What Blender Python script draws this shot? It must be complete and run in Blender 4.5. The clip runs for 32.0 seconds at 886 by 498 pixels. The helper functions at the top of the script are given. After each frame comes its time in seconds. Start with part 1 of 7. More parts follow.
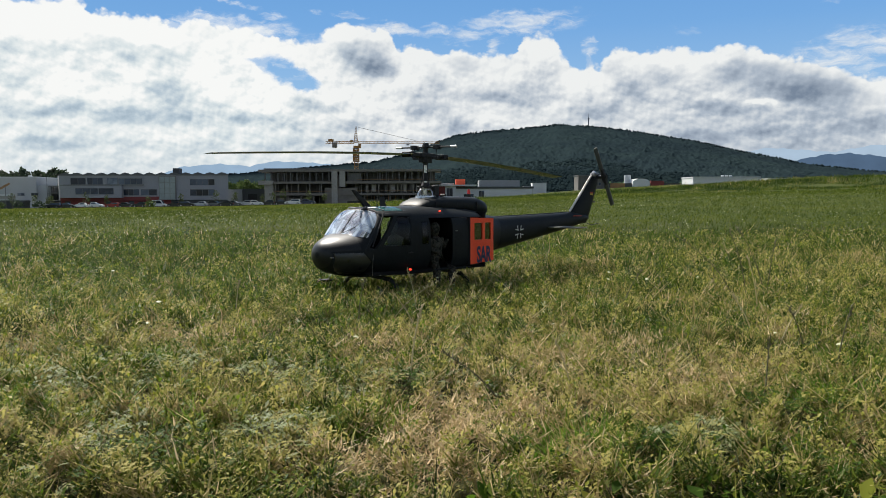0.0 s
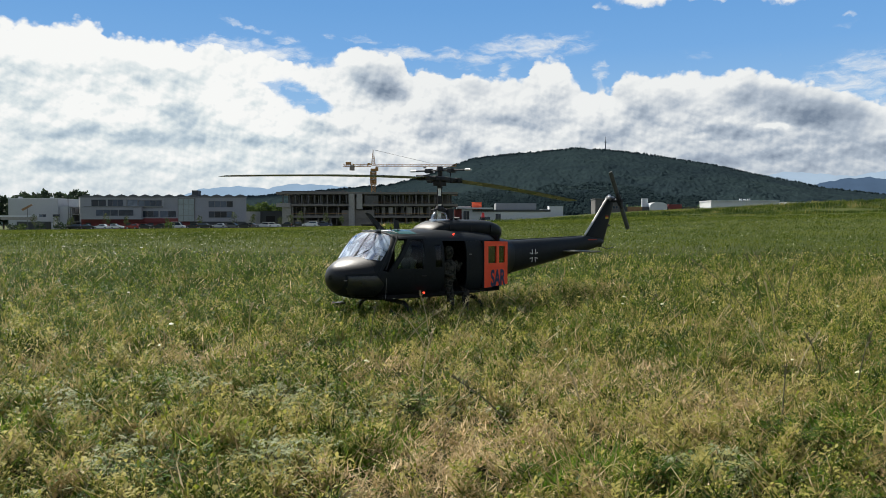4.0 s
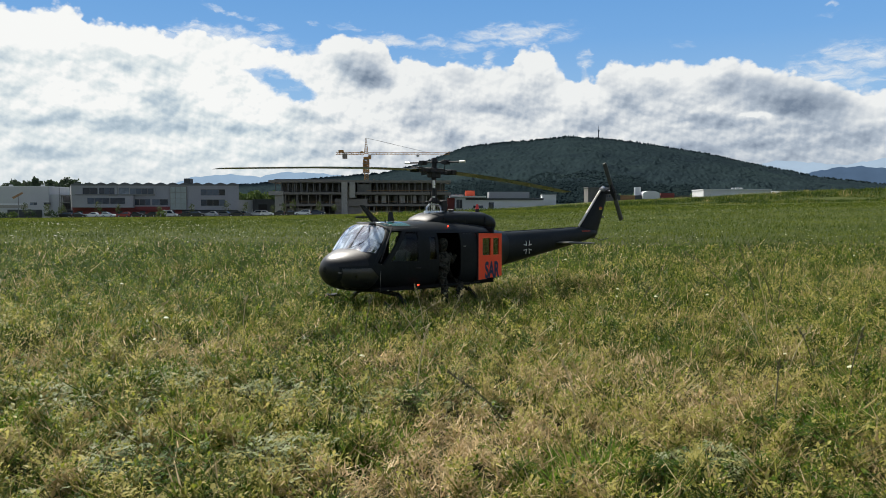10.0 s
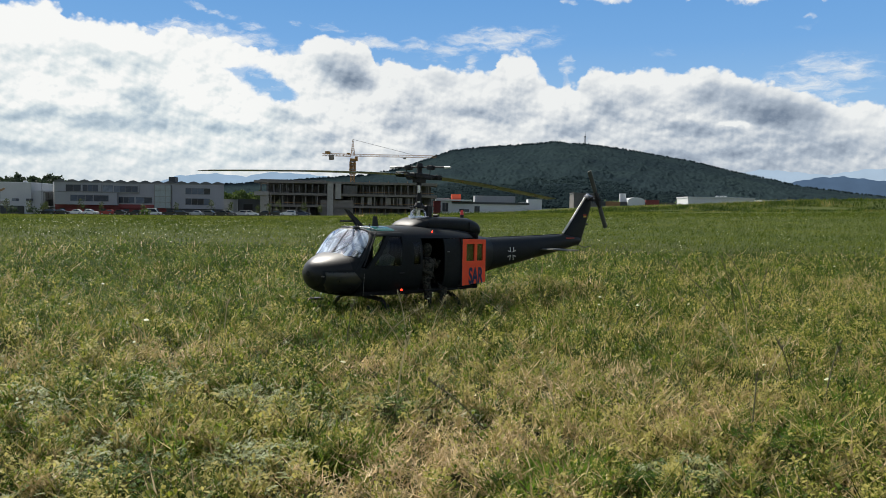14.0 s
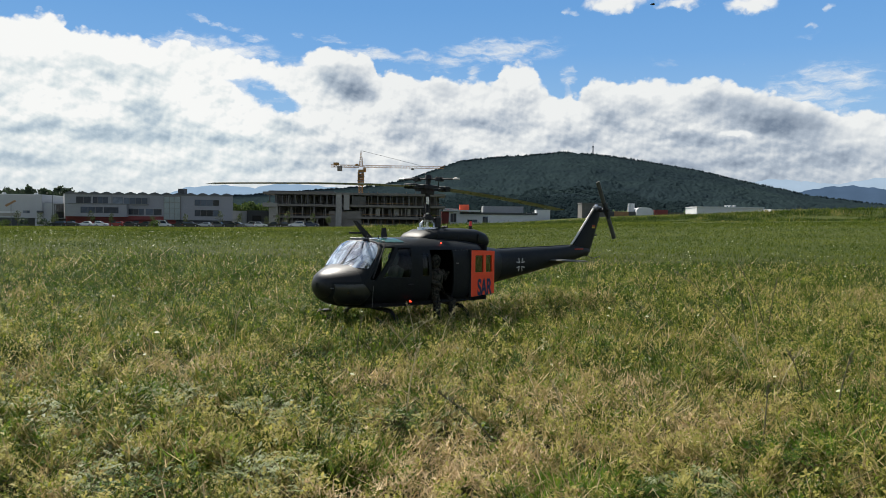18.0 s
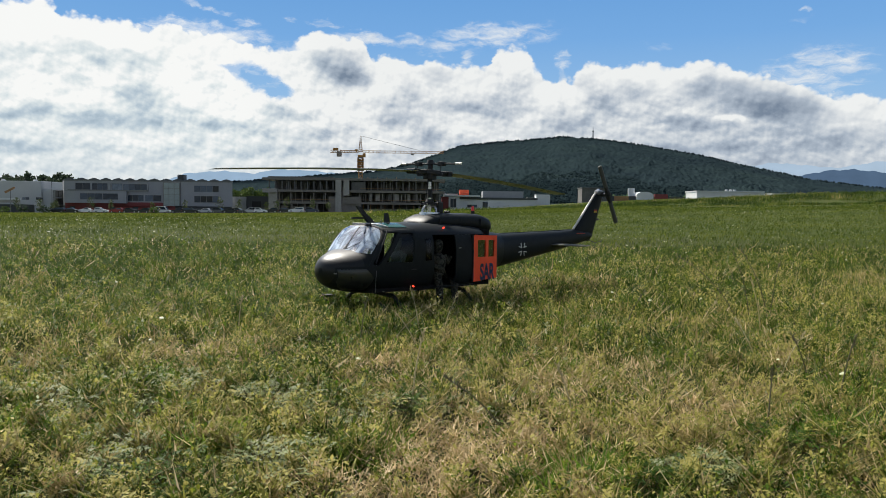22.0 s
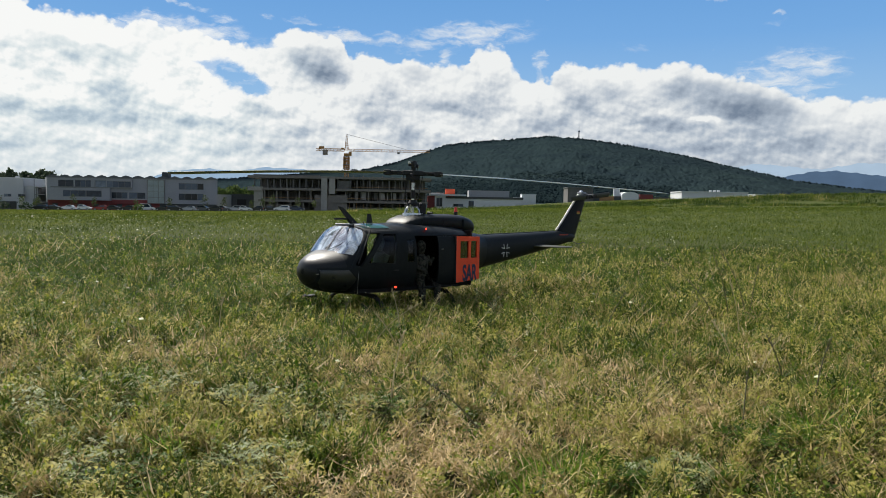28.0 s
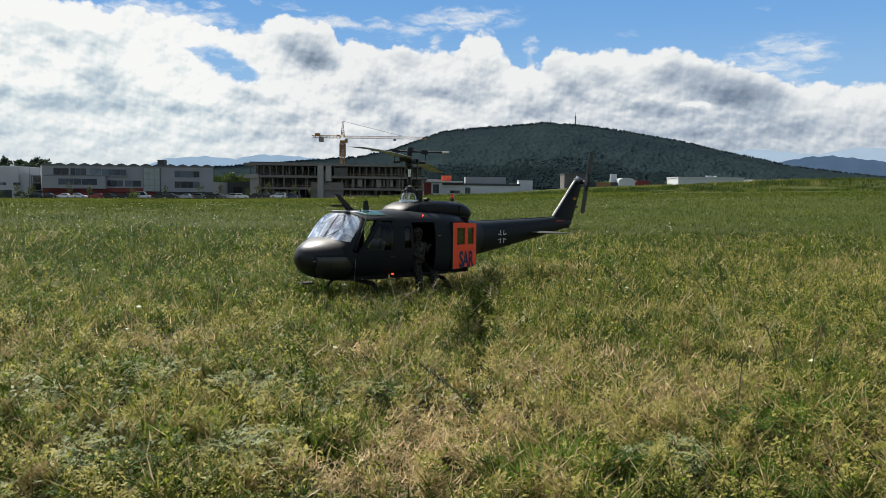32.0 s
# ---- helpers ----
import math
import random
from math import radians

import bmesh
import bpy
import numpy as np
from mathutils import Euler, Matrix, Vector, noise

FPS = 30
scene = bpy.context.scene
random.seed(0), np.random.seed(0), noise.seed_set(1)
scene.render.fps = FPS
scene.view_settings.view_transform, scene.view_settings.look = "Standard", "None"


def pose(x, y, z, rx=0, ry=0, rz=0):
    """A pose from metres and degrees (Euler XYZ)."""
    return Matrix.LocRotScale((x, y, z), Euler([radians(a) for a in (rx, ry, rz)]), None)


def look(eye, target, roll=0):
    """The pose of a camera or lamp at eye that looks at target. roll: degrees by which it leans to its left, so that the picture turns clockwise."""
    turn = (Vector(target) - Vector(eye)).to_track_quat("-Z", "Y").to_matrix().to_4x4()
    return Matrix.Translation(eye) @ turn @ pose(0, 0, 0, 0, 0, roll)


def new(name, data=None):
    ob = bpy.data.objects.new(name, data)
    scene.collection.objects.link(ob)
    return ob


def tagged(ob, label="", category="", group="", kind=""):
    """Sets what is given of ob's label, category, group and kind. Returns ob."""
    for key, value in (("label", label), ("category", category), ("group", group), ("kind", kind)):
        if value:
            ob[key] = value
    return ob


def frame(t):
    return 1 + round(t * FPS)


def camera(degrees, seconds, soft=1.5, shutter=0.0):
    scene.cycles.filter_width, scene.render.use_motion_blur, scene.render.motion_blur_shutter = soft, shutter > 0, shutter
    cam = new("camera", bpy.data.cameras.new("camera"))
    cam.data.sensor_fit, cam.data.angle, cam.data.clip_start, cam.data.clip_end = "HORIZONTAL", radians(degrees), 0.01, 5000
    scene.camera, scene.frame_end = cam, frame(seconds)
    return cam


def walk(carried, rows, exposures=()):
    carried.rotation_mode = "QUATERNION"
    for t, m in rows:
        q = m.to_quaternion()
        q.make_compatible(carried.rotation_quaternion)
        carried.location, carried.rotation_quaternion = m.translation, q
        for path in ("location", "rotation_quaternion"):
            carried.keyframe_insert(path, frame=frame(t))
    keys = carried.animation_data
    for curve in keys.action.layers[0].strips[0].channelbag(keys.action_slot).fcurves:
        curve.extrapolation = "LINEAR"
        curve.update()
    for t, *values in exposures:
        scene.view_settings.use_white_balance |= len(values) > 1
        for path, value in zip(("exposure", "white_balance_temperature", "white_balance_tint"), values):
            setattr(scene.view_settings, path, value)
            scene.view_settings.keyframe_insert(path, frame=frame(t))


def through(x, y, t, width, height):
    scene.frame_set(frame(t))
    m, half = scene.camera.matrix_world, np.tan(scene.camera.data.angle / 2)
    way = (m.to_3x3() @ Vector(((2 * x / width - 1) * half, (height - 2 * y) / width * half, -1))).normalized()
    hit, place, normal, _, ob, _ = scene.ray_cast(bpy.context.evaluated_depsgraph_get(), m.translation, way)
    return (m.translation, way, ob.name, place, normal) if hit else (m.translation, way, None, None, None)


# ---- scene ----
# Seconds, eye (m), tilt, turn to the left, lean (degrees)
PATH = [
    (0.0, -0.0080, -0.0065, 0.3899, -3.627, -0.868, -0.194),
    (0.5, -0.0079, -0.0067, 0.3938, -3.520, -0.783, -0.336),
    (1.0, -0.0074, -0.0057, 0.3952, -3.567, -0.395, -0.382),
    (1.5, -0.0034, -0.0029, 0.3935, -3.774, -0.285, -0.110),
    (2.0, -0.0016, 0.0006, 0.3936, -2.355, -0.011, 0.462),
    (2.5, -0.0015, 0.0013, 0.3932, -2.253, 0.080, 0.540),
    (3.0, 0.0029, 0.0007, 0.3913, -2.231, -0.136, 0.350),
    (3.5, 0.0030, 0.0020, 0.3911, -2.119, 0.369, 0.054),
    (5.5, 0.0019, 0.0004, 0.3961, -1.705, 0.074, -0.114),
    (6.0, 0.0028, -0.0002, 0.3942, -1.822, 0.151, -0.091),
    (6.5, 0.0008, 0.0002, 0.3957, -2.098, 0.229, -0.072),
    (7.0, -0.0018, -0.0005, 0.3954, -2.193, 0.300, -0.147),
    (7.5, -0.0029, 0.0005, 0.3955, -2.305, 0.275, -0.332),
    (8.0, 0.0020, 0.0004, 0.3985, -2.391, 0.377, -0.290),
    (8.5, -0.0008, 0.0007, 0.3999, -2.424, 0.281, -0.152),
    (9.0, 0.0000, 0.0000, 0.4000, -2.830, 0.000, -0.000),
    (9.5, 0.0000, 0.0021, 0.4011, -2.912, -0.129, 0.008),
    (10.0, -0.0024, 0.0006, 0.4064, -2.813, -0.187, 0.080),
    (10.5, -0.0038, 0.0001, 0.4085, -2.691, -0.239, 0.202),
    (11.0, -0.0006, -0.0023, 0.4095, -2.476, -0.415, 0.241),
    (11.5, -0.0028, -0.0032, 0.4119, -2.409, -0.408, 0.310),
    (12.0, -0.0047, -0.0034, 0.4109, -2.286, -0.449, 0.440),
    (12.5, -0.0027, -0.0051, 0.4090, -3.356, -0.495, 0.724),
    (13.0, -0.0019, -0.0020, 0.4079, -3.642, -0.608, 0.686),
    (13.5, 0.0011, 0.0006, 0.4102, -3.358, -0.828, 0.857),
    (14.0, 0.0026, -0.0003, 0.4159, -2.579, -1.257, 1.053),
    (14.5, 0.0053, -0.0002, 0.4161, -2.321, -1.213, 1.119),
    (16.5, -0.0009, -0.0017, 0.4213, -1.744, -0.768, 1.191),
    (17.0, 0.0014, -0.0018, 0.4202, -1.740, -0.596, 1.096),
    (17.5, 0.0005, -0.0023, 0.4195, -1.762, -0.593, 0.960),
    (18.0, 0.0004, -0.0037, 0.4194, -1.819, -0.643, 0.856),
    (18.5, -0.0038, -0.0040, 0.4188, -1.894, -0.647, 0.712),
    (19.0, -0.0094, -0.0024, 0.4192, -1.948, -0.527, 0.684),
    (19.5, -0.0090, -0.0036, 0.4170, -2.300, -0.523, 0.837),
    (20.0, -0.0078, -0.0024, 0.4157, -2.621, -0.480, 0.830),
    (20.5, -0.0085, -0.0037, 0.4156, -2.806, -0.476, 0.784),
    (21.0, -0.0085, -0.0045, 0.4179, -2.816, -0.577, 0.697),
    (21.5, -0.0108, -0.0054, 0.4184, -2.814, -0.620, 0.613),
    (22.0, -0.0100, -0.0062, 0.4179, -2.892, -0.657, 0.654),
    (22.5, -0.0094, -0.0057, 0.4161, -3.061, -0.600, 0.635),
    (23.0, -0.0056, -0.0046, 0.4183, -3.101, -0.646, 0.651),
    (23.5, -0.0072, -0.0049, 0.4217, -2.969, -0.711, 0.710),
    (24.0, -0.0076, -0.0048, 0.4218, -2.875, -0.824, 0.808),
    (24.5, -0.0076, -0.0036, 0.4185, -2.960, -0.922, 0.884),
    (25.0, -0.0065, -0.0033, 0.4148, -3.240, -1.055, 0.915),
    (25.5, -0.0049, -0.0051, 0.4158, -3.345, -1.124, 0.944),
    (27.5, 0.0025, -0.0117, 0.4279, -2.819, -1.668, 0.957),
    (28.0, 0.0030, -0.0112, 0.4265, -2.946, -1.687, 0.961),
    (28.5, 0.0036, -0.0121, 0.4243, -3.102, -1.817, 0.904),
    (29.0, 0.0026, -0.0119, 0.4211, -3.354, -1.968, 0.853),
    (29.5, 0.0003, -0.0114, 0.4165, -3.640, -2.010, 0.787),
    (30.0, 0.0049, -0.0116, 0.4186, -3.880, -1.863, 0.691),
    (30.5, 0.0084, -0.0126, 0.4219, -3.830, -2.089, 0.717),
    (31.0, 0.0067, -0.0138, 0.4234, -3.799, -2.141, 0.678),
    (31.5, 0.0034, -0.0152, 0.4240, -3.795, -2.028, 0.593),
    (32.0, 0.0033, -0.0157, 0.4260, -3.905, -1.931, 0.713)
]


def eye_pose(x, y, z, tilt, turn, lean):
    a, b = radians(tilt), radians(turn)
    way = Vector((-math.sin(b) * math.cos(a), math.cos(b) * math.cos(a), math.sin(a)))
    return look((x, y, z), Vector((x, y, z)) + way, lean)


cam = camera(58.65, 32.0, soft=0.65)
walk(cam, [(r[0], eye_pose(*r[1:])) for r in PATH])

# ---- light ----
SUN_AZ, SUN_EL = -35.0, 46.0   # degrees right of +Y, above the horizon
world = bpy.data.worlds.new("sky")
scene.world = world
world.use_nodes = True
wt = world.node_tree
sky = wt.nodes.new("ShaderNodeTexSky")
sky.sky_type, sky.sun_disc = "NISHITA", False
sky.sun_elevation, sky.sun_rotation = radians(SUN_EL), radians(SUN_AZ)
wt.nodes["Background"].inputs["Strength"].default_value = 0.08
# broken cloud cover all round, as in the part of the sky ahead
tc, wn, wr, wm = (wt.nodes.new(n) for n in ("ShaderNodeTexCoord", "ShaderNodeTexNoise", "ShaderNodeMapRange", "ShaderNodeMix"))
wn.inputs["Scale"].default_value, wn.inputs["Detail"].default_value, wn.inputs["Distortion"].default_value = 3.2, 6.0, 0.4
wr.inputs["From Min"].default_value, wr.inputs["From Max"].default_value = 0.46, 0.60
wm.data_type = "RGBA"
wm.inputs[7].default_value = (4.0, 4.3, 4.7, 1)
wt.links.new(tc.outputs["Generated"], wn.inputs["Vector"])
wt.links.new(wn.outputs[0], wr.inputs["Value"])
wt.links.new(wr.outputs[0], wm.inputs[0])
wt.links.new(sky.outputs[0], wm.inputs[6])
wt.links.new(wm.outputs[2], wt.nodes["Background"].inputs["Color"])
sun = new("sun", bpy.data.lights.new("sun", "SUN"))
sun.data.energy, sun.data.angle, sun.data.color = 5.0, radians(0.53), (1.0, 0.95, 0.86)
to_sun = Vector((math.sin(radians(SUN_AZ)) * math.cos(radians(SUN_EL)), math.cos(radians(SUN_AZ)) * math.cos(radians(SUN_EL)), math.sin(radians(SUN_EL))))
sun.matrix_world = look(to_sun * 50, (0, 0, 0))
scene.view_settings.exposure = 0.6


# ---- materials ----
class Nodes:
    """Short hand for building one node tree."""

    def __init__(self, name):
        self.m = bpy.data.materials.new(name)
        self.m.use_nodes = True
        self.t = self.m.node_tree
        self.t.nodes.clear()
        self.out = self.t.nodes.new("ShaderNodeOutputMaterial")

    def put(self, sock, v):
        if hasattr(v, "is_linked"):
            self.t.links.new(v, sock)
        elif v is not None:
            sock.default_value = v

    def math(self, op, a, b=None, c=None, clamp=False):
        n = self.t.nodes.new("ShaderNodeMath")
        n.operation, n.use_clamp = op, clamp
        for s, v in zip(n.inputs, (a, b, c)):
            self.put(s, v)
        return n.outputs[0]

    def noise(self, vec, scale, detail=4.0, rough=0.55, distort=0.0):
        n = self.t.nodes.new("ShaderNodeTexNoise")
        self.put(n.inputs["Vector"], vec)
        n.inputs["Scale"].default_value, n.inputs["Detail"].default_value = scale, detail
        n.inputs["Roughness"].default_value, n.inputs["Distortion"].default_value = rough, distort
        return n.outputs[0]

    def mapped(self, vec, scale=(1, 1, 1), loc=(0, 0, 0)):
        n = self.t.nodes.new("ShaderNodeMapping")
        self.put(n.inputs["Vector"], vec)
        n.inputs["Scale"].default_value, n.inputs["Location"].default_value = scale, loc
        return n.outputs[0]

    def coords(self, kind="Object"):
        return self.t.nodes.new("ShaderNodeTexCoord").outputs[kind]

    def ramp(self, fac, stops):
        n = self.t.nodes.new("ShaderNodeValToRGB")
        self.put(n.inputs[0], fac)
        while len(n.color_ramp.elements) < len(stops):
            n.color_ramp.elements.new(0.5)
        for e, (p, c) in zip(n.color_ramp.elements, stops):
            e.position, e.color = p, (*c, 1) if len(c) == 3 else c
        return n.outputs[0]

    def mix(self, fac, a, b, blend="MIX"):
        n = self.t.nodes.new("ShaderNodeMix")
        n.data_type, n.blend_type = "RGBA", blend
        self.put(n.inputs[0], fac)
        for s, v in ((n.inputs[6], a), (n.inputs[7], b)):
            self.put(s, (*v, 1) if isinstance(v, tuple) and len(v) == 3 else v)
        return n.outputs[2]

    def smooth(self, v, lo, hi):
        n = self.t.nodes.new("ShaderNodeMapRange")
        n.interpolation_type = "SMOOTHSTEP"
        self.put(n.inputs[0], v)
        self.put(n.inputs[1], lo)
        self.put(n.inputs[2], hi)
        return n.outputs[0]

    def bsdf(self, color, rough=0.6, metal=0.0, bump=None, strength=0.3, distance=0.001, spec=None, coat=0.0):
        n = self.t.nodes.new("ShaderNodeBsdfPrincipled")
        self.put(n.inputs["Base Color"], (*color, 1) if isinstance(color, tuple) else color)
        self.put(n.inputs["Roughness"], rough)
        n.inputs["Metallic"].default_value = metal
        n.inputs["Coat Weight"].default_value = coat
        if spec is not None:
            n.inputs["Specular IOR Level"].default_value = spec
        if bump is not None:
            b = self.t.nodes.new("ShaderNodeBump")
            b.inputs["Strength"].default_value, b.inputs["Distance"].default_value = strength, distance
            self.put(b.inputs["Height"], bump)
            self.put(n.inputs["Normal"], b.outputs[0])
        return n

    def end(self, shader):
        self.t.links.new(shader.outputs[0] if hasattr(shader, "outputs") else shader, self.out.inputs[0])
        return self.m


def surf(name, color, rough=0.6, metal=0.0, grain=40.0, stain=3.0, vary=0.25, bump=0.15, dist=0.002, spec=None, coat=0.0):
    """A painted or raw surface: base colour with fine grain and broad stains, in metres."""
    k = Nodes(name)
    p = k.coords()
    fine, broad = k.noise(p, grain, 5), k.noise(p, stain, 4, 0.6, 0.4)
    f = k.math("ADD", k.math("MULTIPLY", fine, 0.45), k.math("MULTIPLY", broad, 0.55))
    lo, hi = tuple(c * (1 - vary) for c in color), tuple(min(1, c * (1 + vary)) for c in color)
    col = k.ramp(f, [(0.3, lo), (0.7, hi)])
    r = k.math("ADD", rough - 0.08, k.math("MULTIPLY", broad, 0.16), clamp=True)
    return k.end(k.bsdf(col, r, metal, fine, bump, dist, spec, coat))


def glow(name, color, strength):
    k = Nodes(name)
    b = k.bsdf(color, 0.3)
    b.inputs["Emission Color"].default_value, b.inputs["Emission Strength"].default_value = (*color, 1), strength
    return k.end(b)


def clear_glass(name, tint=(0.9, 0.95, 0.95), rough=0.02, mirror=0.12, sky_sheen=0.0, ior=1.5):
    """Thin glazing: see-through with a mirror coat."""
    k = Nodes(name)
    a = k.t.nodes.new("ShaderNodeBsdfTransparent")
    a.inputs[0].default_value = (*tint, 1)
    g = k.t.nodes.new("ShaderNodeBsdfGlossy")
    g.inputs["Roughness"].default_value = rough
    fr = k.t.nodes.new("ShaderNodeFresnel")
    fr.inputs[0].default_value = ior
    mx = k.t.nodes.new("ShaderNodeMixShader")
    k.put(mx.inputs[0], k.math("ADD", fr.outputs[0], mirror, clamp=True))
    k.t.links.new(a.outputs[0], mx.inputs[1])
    k.t.links.new(g.outputs[0], mx.inputs[2])
    if sky_sheen:
        # pale blue diffuse smears, painted for the reflected sky
        tr = k.t.nodes.new("ShaderNodeBsdfDiffuse")
        tr.inputs[0].default_value = (0.58, 0.68, 0.80, 1)
        df = k.t.nodes.new("ShaderNodeMixShader")
        k.put(df.inputs[0], k.math("MULTIPLY", k.smooth(k.noise(k.mapped(k.coords(), (1, 1, 0.5), (0, 0, 0)), 22, 5, 0.65, 0.8), 0.36, 0.68), sky_sheen))
        k.t.links.new(mx.outputs[0], df.inputs[1])
        k.t.links.new(tr.outputs[0], df.inputs[2])
        return k.end(df)
    return k.end(mx)


OLIVE = surf("olive_drab_paint", (0.0125, 0.0152, 0.0165), 0.48, 0, 90, 9, 0.35, 0.12, 0.0006, 0.12)
NOSE = surf("satin_black_paint", (0.011, 0.0115, 0.0115), 0.42, 0, 160, 14, 0.5, 0.2, 0.0005, 0.3)
BLACK = surf("black_rubber", (0.012, 0.012, 0.013), 0.7, 0, 60, 8, 0.3)
DARK = surf("dark_interior", (0.013, 0.013, 0.0135), 0.9, 0, 60, 8, 0.3, 0.1, 0.001, 0.1)
STEEL = surf("bright_steel", (0.55, 0.56, 0.57), 0.28, 1.0, 120, 20, 0.15, 0.05, 0.0003)
GREYMETAL = surf("grey_metal", (0.18, 0.18, 0.18), 0.4, 0.8, 120, 20, 0.2, 0.05, 0.0003)
ORANGE = surf("day_glow_orange_paint", (1.0, 0.075, 0.018), 0.45, 0, 90, 14, 0.12, 0.05, 0.0004)
BLUE = surf("dark_blue_lettering", (0.012, 0.022, 0.075), 0.5, 0, 90, 14, 0.15)
WHITE = surf("white_marking", (0.62, 0.62, 0.6), 0.55, 0, 90, 14, 0.1)
REDMARK = surf("dull_red_marking", (0.35, 0.04, 0.02), 0.55, 0, 90, 14, 0.15)
YELLOWMARK = surf("yellow_marking", (0.5, 0.33, 0.03), 0.55, 0, 90, 14, 0.15)
BLADE = surf("olive_blade_paint", (0.080, 0.078, 0.032), 0.28, 0, 120, 6, 0.2, 0.03, 0.0003, 0.8)
EDGE = surf("bare_metal_and_glint", (0.62, 0.59, 0.54), 0.5, 0.5, 120, 20, 0.2, 0.05, 0.0003)
CHINGLASS = surf("scuffed_chin_glazing", (0.017, 0.019, 0.019), 0.30, 0, 200, 25, 0.5, 0.1, 0.0004, 0.6)
STAB = surf("grey_green_paint", (0.055, 0.058, 0.05), 0.5, 0, 120, 20, 0.25, 0.05, 0.0004, 0.3)
GLASS = clear_glass("clear_glazing", (0.55, 0.59, 0.59), 0.04, 0.0, 0.0, 1.3)
SCREEN = clear_glass("windscreen_glazing", (0.80, 0.86, 0.92), 0.06, 0.35, 0.75)
TEAL = surf("green_tinted_roof_panel", (0.006, 0.075, 0.07), 0.22, 0, 120, 12, 0.3, 0.05, 0.0004, 0.6)
SCREEN_CLEAR = clear_glass("clear_door_glazing", (0.85, 0.9, 0.88), 0.05, 0.0, 0.0, 1.3)
SMOKED = clear_glass("smoked_glazing", (0.40, 0.44, 0.45), 0.12, 0.10)
LAMP_RED = glow("red_lamp", (1.0, 0.045, 0.02), 2.0)
LAMP_DIM = glow("red_beacon", (0.45, 0.025, 0.02), 0.12)


# ---- mesh helpers ----
def mesh_of(bm, name, smooth=None):
    me = bpy.data.meshes.new(name)
    bm.normal_update()
    if smooth is not None:
        lim = math.cos(radians(smooth))
        for e in bm.edges:
            e.smooth = len(e.link_faces) == 2 and e.link_faces[0].normal.dot(e.link_faces[1].normal) > lim
        for f in bm.faces:
            f.smooth = True
    bm.to_mesh(me)
    bm.free()
    return me


def part(name, bm, material, parent=None, label="", smooth=None):
    """Links a bmesh (or mesh) as one mesh object under parent."""
    me = mesh_of(bm, name, smooth) if isinstance(bm, bmesh.types.BMesh) else bm
    if material is not None and not me.materials:
        me.materials.append(material)
    ob = new(name, me)
    ob.parent = parent
    if label:
        ob["label"] = label
    return ob


def box(bm, x0, x1, y0, y1, z0, z1, bevel=0.0):
    r = bmesh.ops.create_cube(bm, size=1.0)
    vs = r["verts"]
    for v in vs:
        v.co = ((x0 + x1) / 2 + v.co.x * (x1 - x0), (y0 + y1) / 2 + v.co.y * (y1 - y0), (z0 + z1) / 2 + v.co.z * (z1 - z0))
    if bevel:
        es = list({e for v in vs for e in v.link_edges})
        bmesh.ops.bevel(bm, geom=es, offset=bevel, segments=2, affect="EDGES", profile=0.5)
    return bm


def cube_bm(x0, x1, y0, y1, z0, z1, bevel=0.0):
    return box(bmesh.new(), x0, x1, y0, y1, z0, z1, bevel)


def rod(bm, a, b, r0, r1=None, n=8):
    """A capped round bar from a to b."""
    a, b = Vector(a), Vector(b)
    r1 = r0 if r1 is None else r1
    q = (b - a).to_track_quat("Z", "Y")
    rings = []
    for p, r in ((a, r0), (b, r1)):
        rings.append([bm.verts.new(p + q @ Vector((r * math.cos(2 * math.pi * i / n), r * math.sin(2 * math.pi * i / n), 0))) for i in range(n)])
    for i in range(n):
        j = (i + 1) % n
        bm.faces.new((rings[0][i], rings[0][j], rings[1][j], rings[1][i]))
    bm.faces.new(rings[0][::-1])
    bm.faces.new(rings[1])
    return bm


def tube(bm, pts, r, n=8):
    """A round tube along points; r a number or one per point."""
    pts = [Vector(p) for p in pts]
    rs = r if isinstance(r, (list, tuple)) else [r] * len(pts)
    rings = []
    for i, p in enumerate(pts):
        d = (pts[min(i + 1, len(pts) - 1)] - pts[max(i - 1, 0)]).normalized()
        up = Vector((0, 0, 1)) if abs(d.z) < 0.9 else Vector((1, 0, 0))
        s = d.cross(up).normalized()
        u = s.cross(d)
        rings.append([bm.verts.new(p + rs[i] * (s * math.cos(2 * math.pi * k / n) + u * math.sin(2 * math.pi * k / n))) for k in range(n)])
    for a, b in zip(rings, rings[1:]):
        for k in range(n):
            bm.faces.new((a[k], a[(k + 1) % n], b[(k + 1) % n], b[k]))
    bm.faces.new(rings[0][::-1])
    bm.faces.new(rings[-1])
    bmesh.ops.recalc_face_normals(bm, faces=bm.faces)
    return bm


def prism(bm, poly, y0, y1):
    """A polygon in x and z, drawn out along y."""
    a = [bm.verts.new((x, y0, z)) for x, z in poly]
    b = [bm.verts.new((x, y1, z)) for x, z in poly]
    n = len(poly)
    bm.faces.new(a)
    bm.faces.new(b[::-1])
    for i in range(n):
        j = (i + 1) % n
        bm.faces.new((a[i], b[i], b[j], a[j]))
    bmesh.ops.recalc_face_normals(bm, faces=bm.faces)
    return bm


def loft(bm, rings):
    """A closed skin over rings of points, all with as many points; ends capped."""
    vr = [[bm.verts.new(p) for p in r] for r in rings]
    n = len(vr[0])
    for a, b in zip(vr, vr[1:]):
        for k in range(n):
            bm.faces.new((a[k], a[(k + 1) % n], b[(k + 1) % n], b[k]))
    bm.faces.new(vr[0][::-1])
    bm.faces.new(vr[-1])
    bmesh.ops.recalc_face_normals(bm, faces=bm.faces)
    return bm


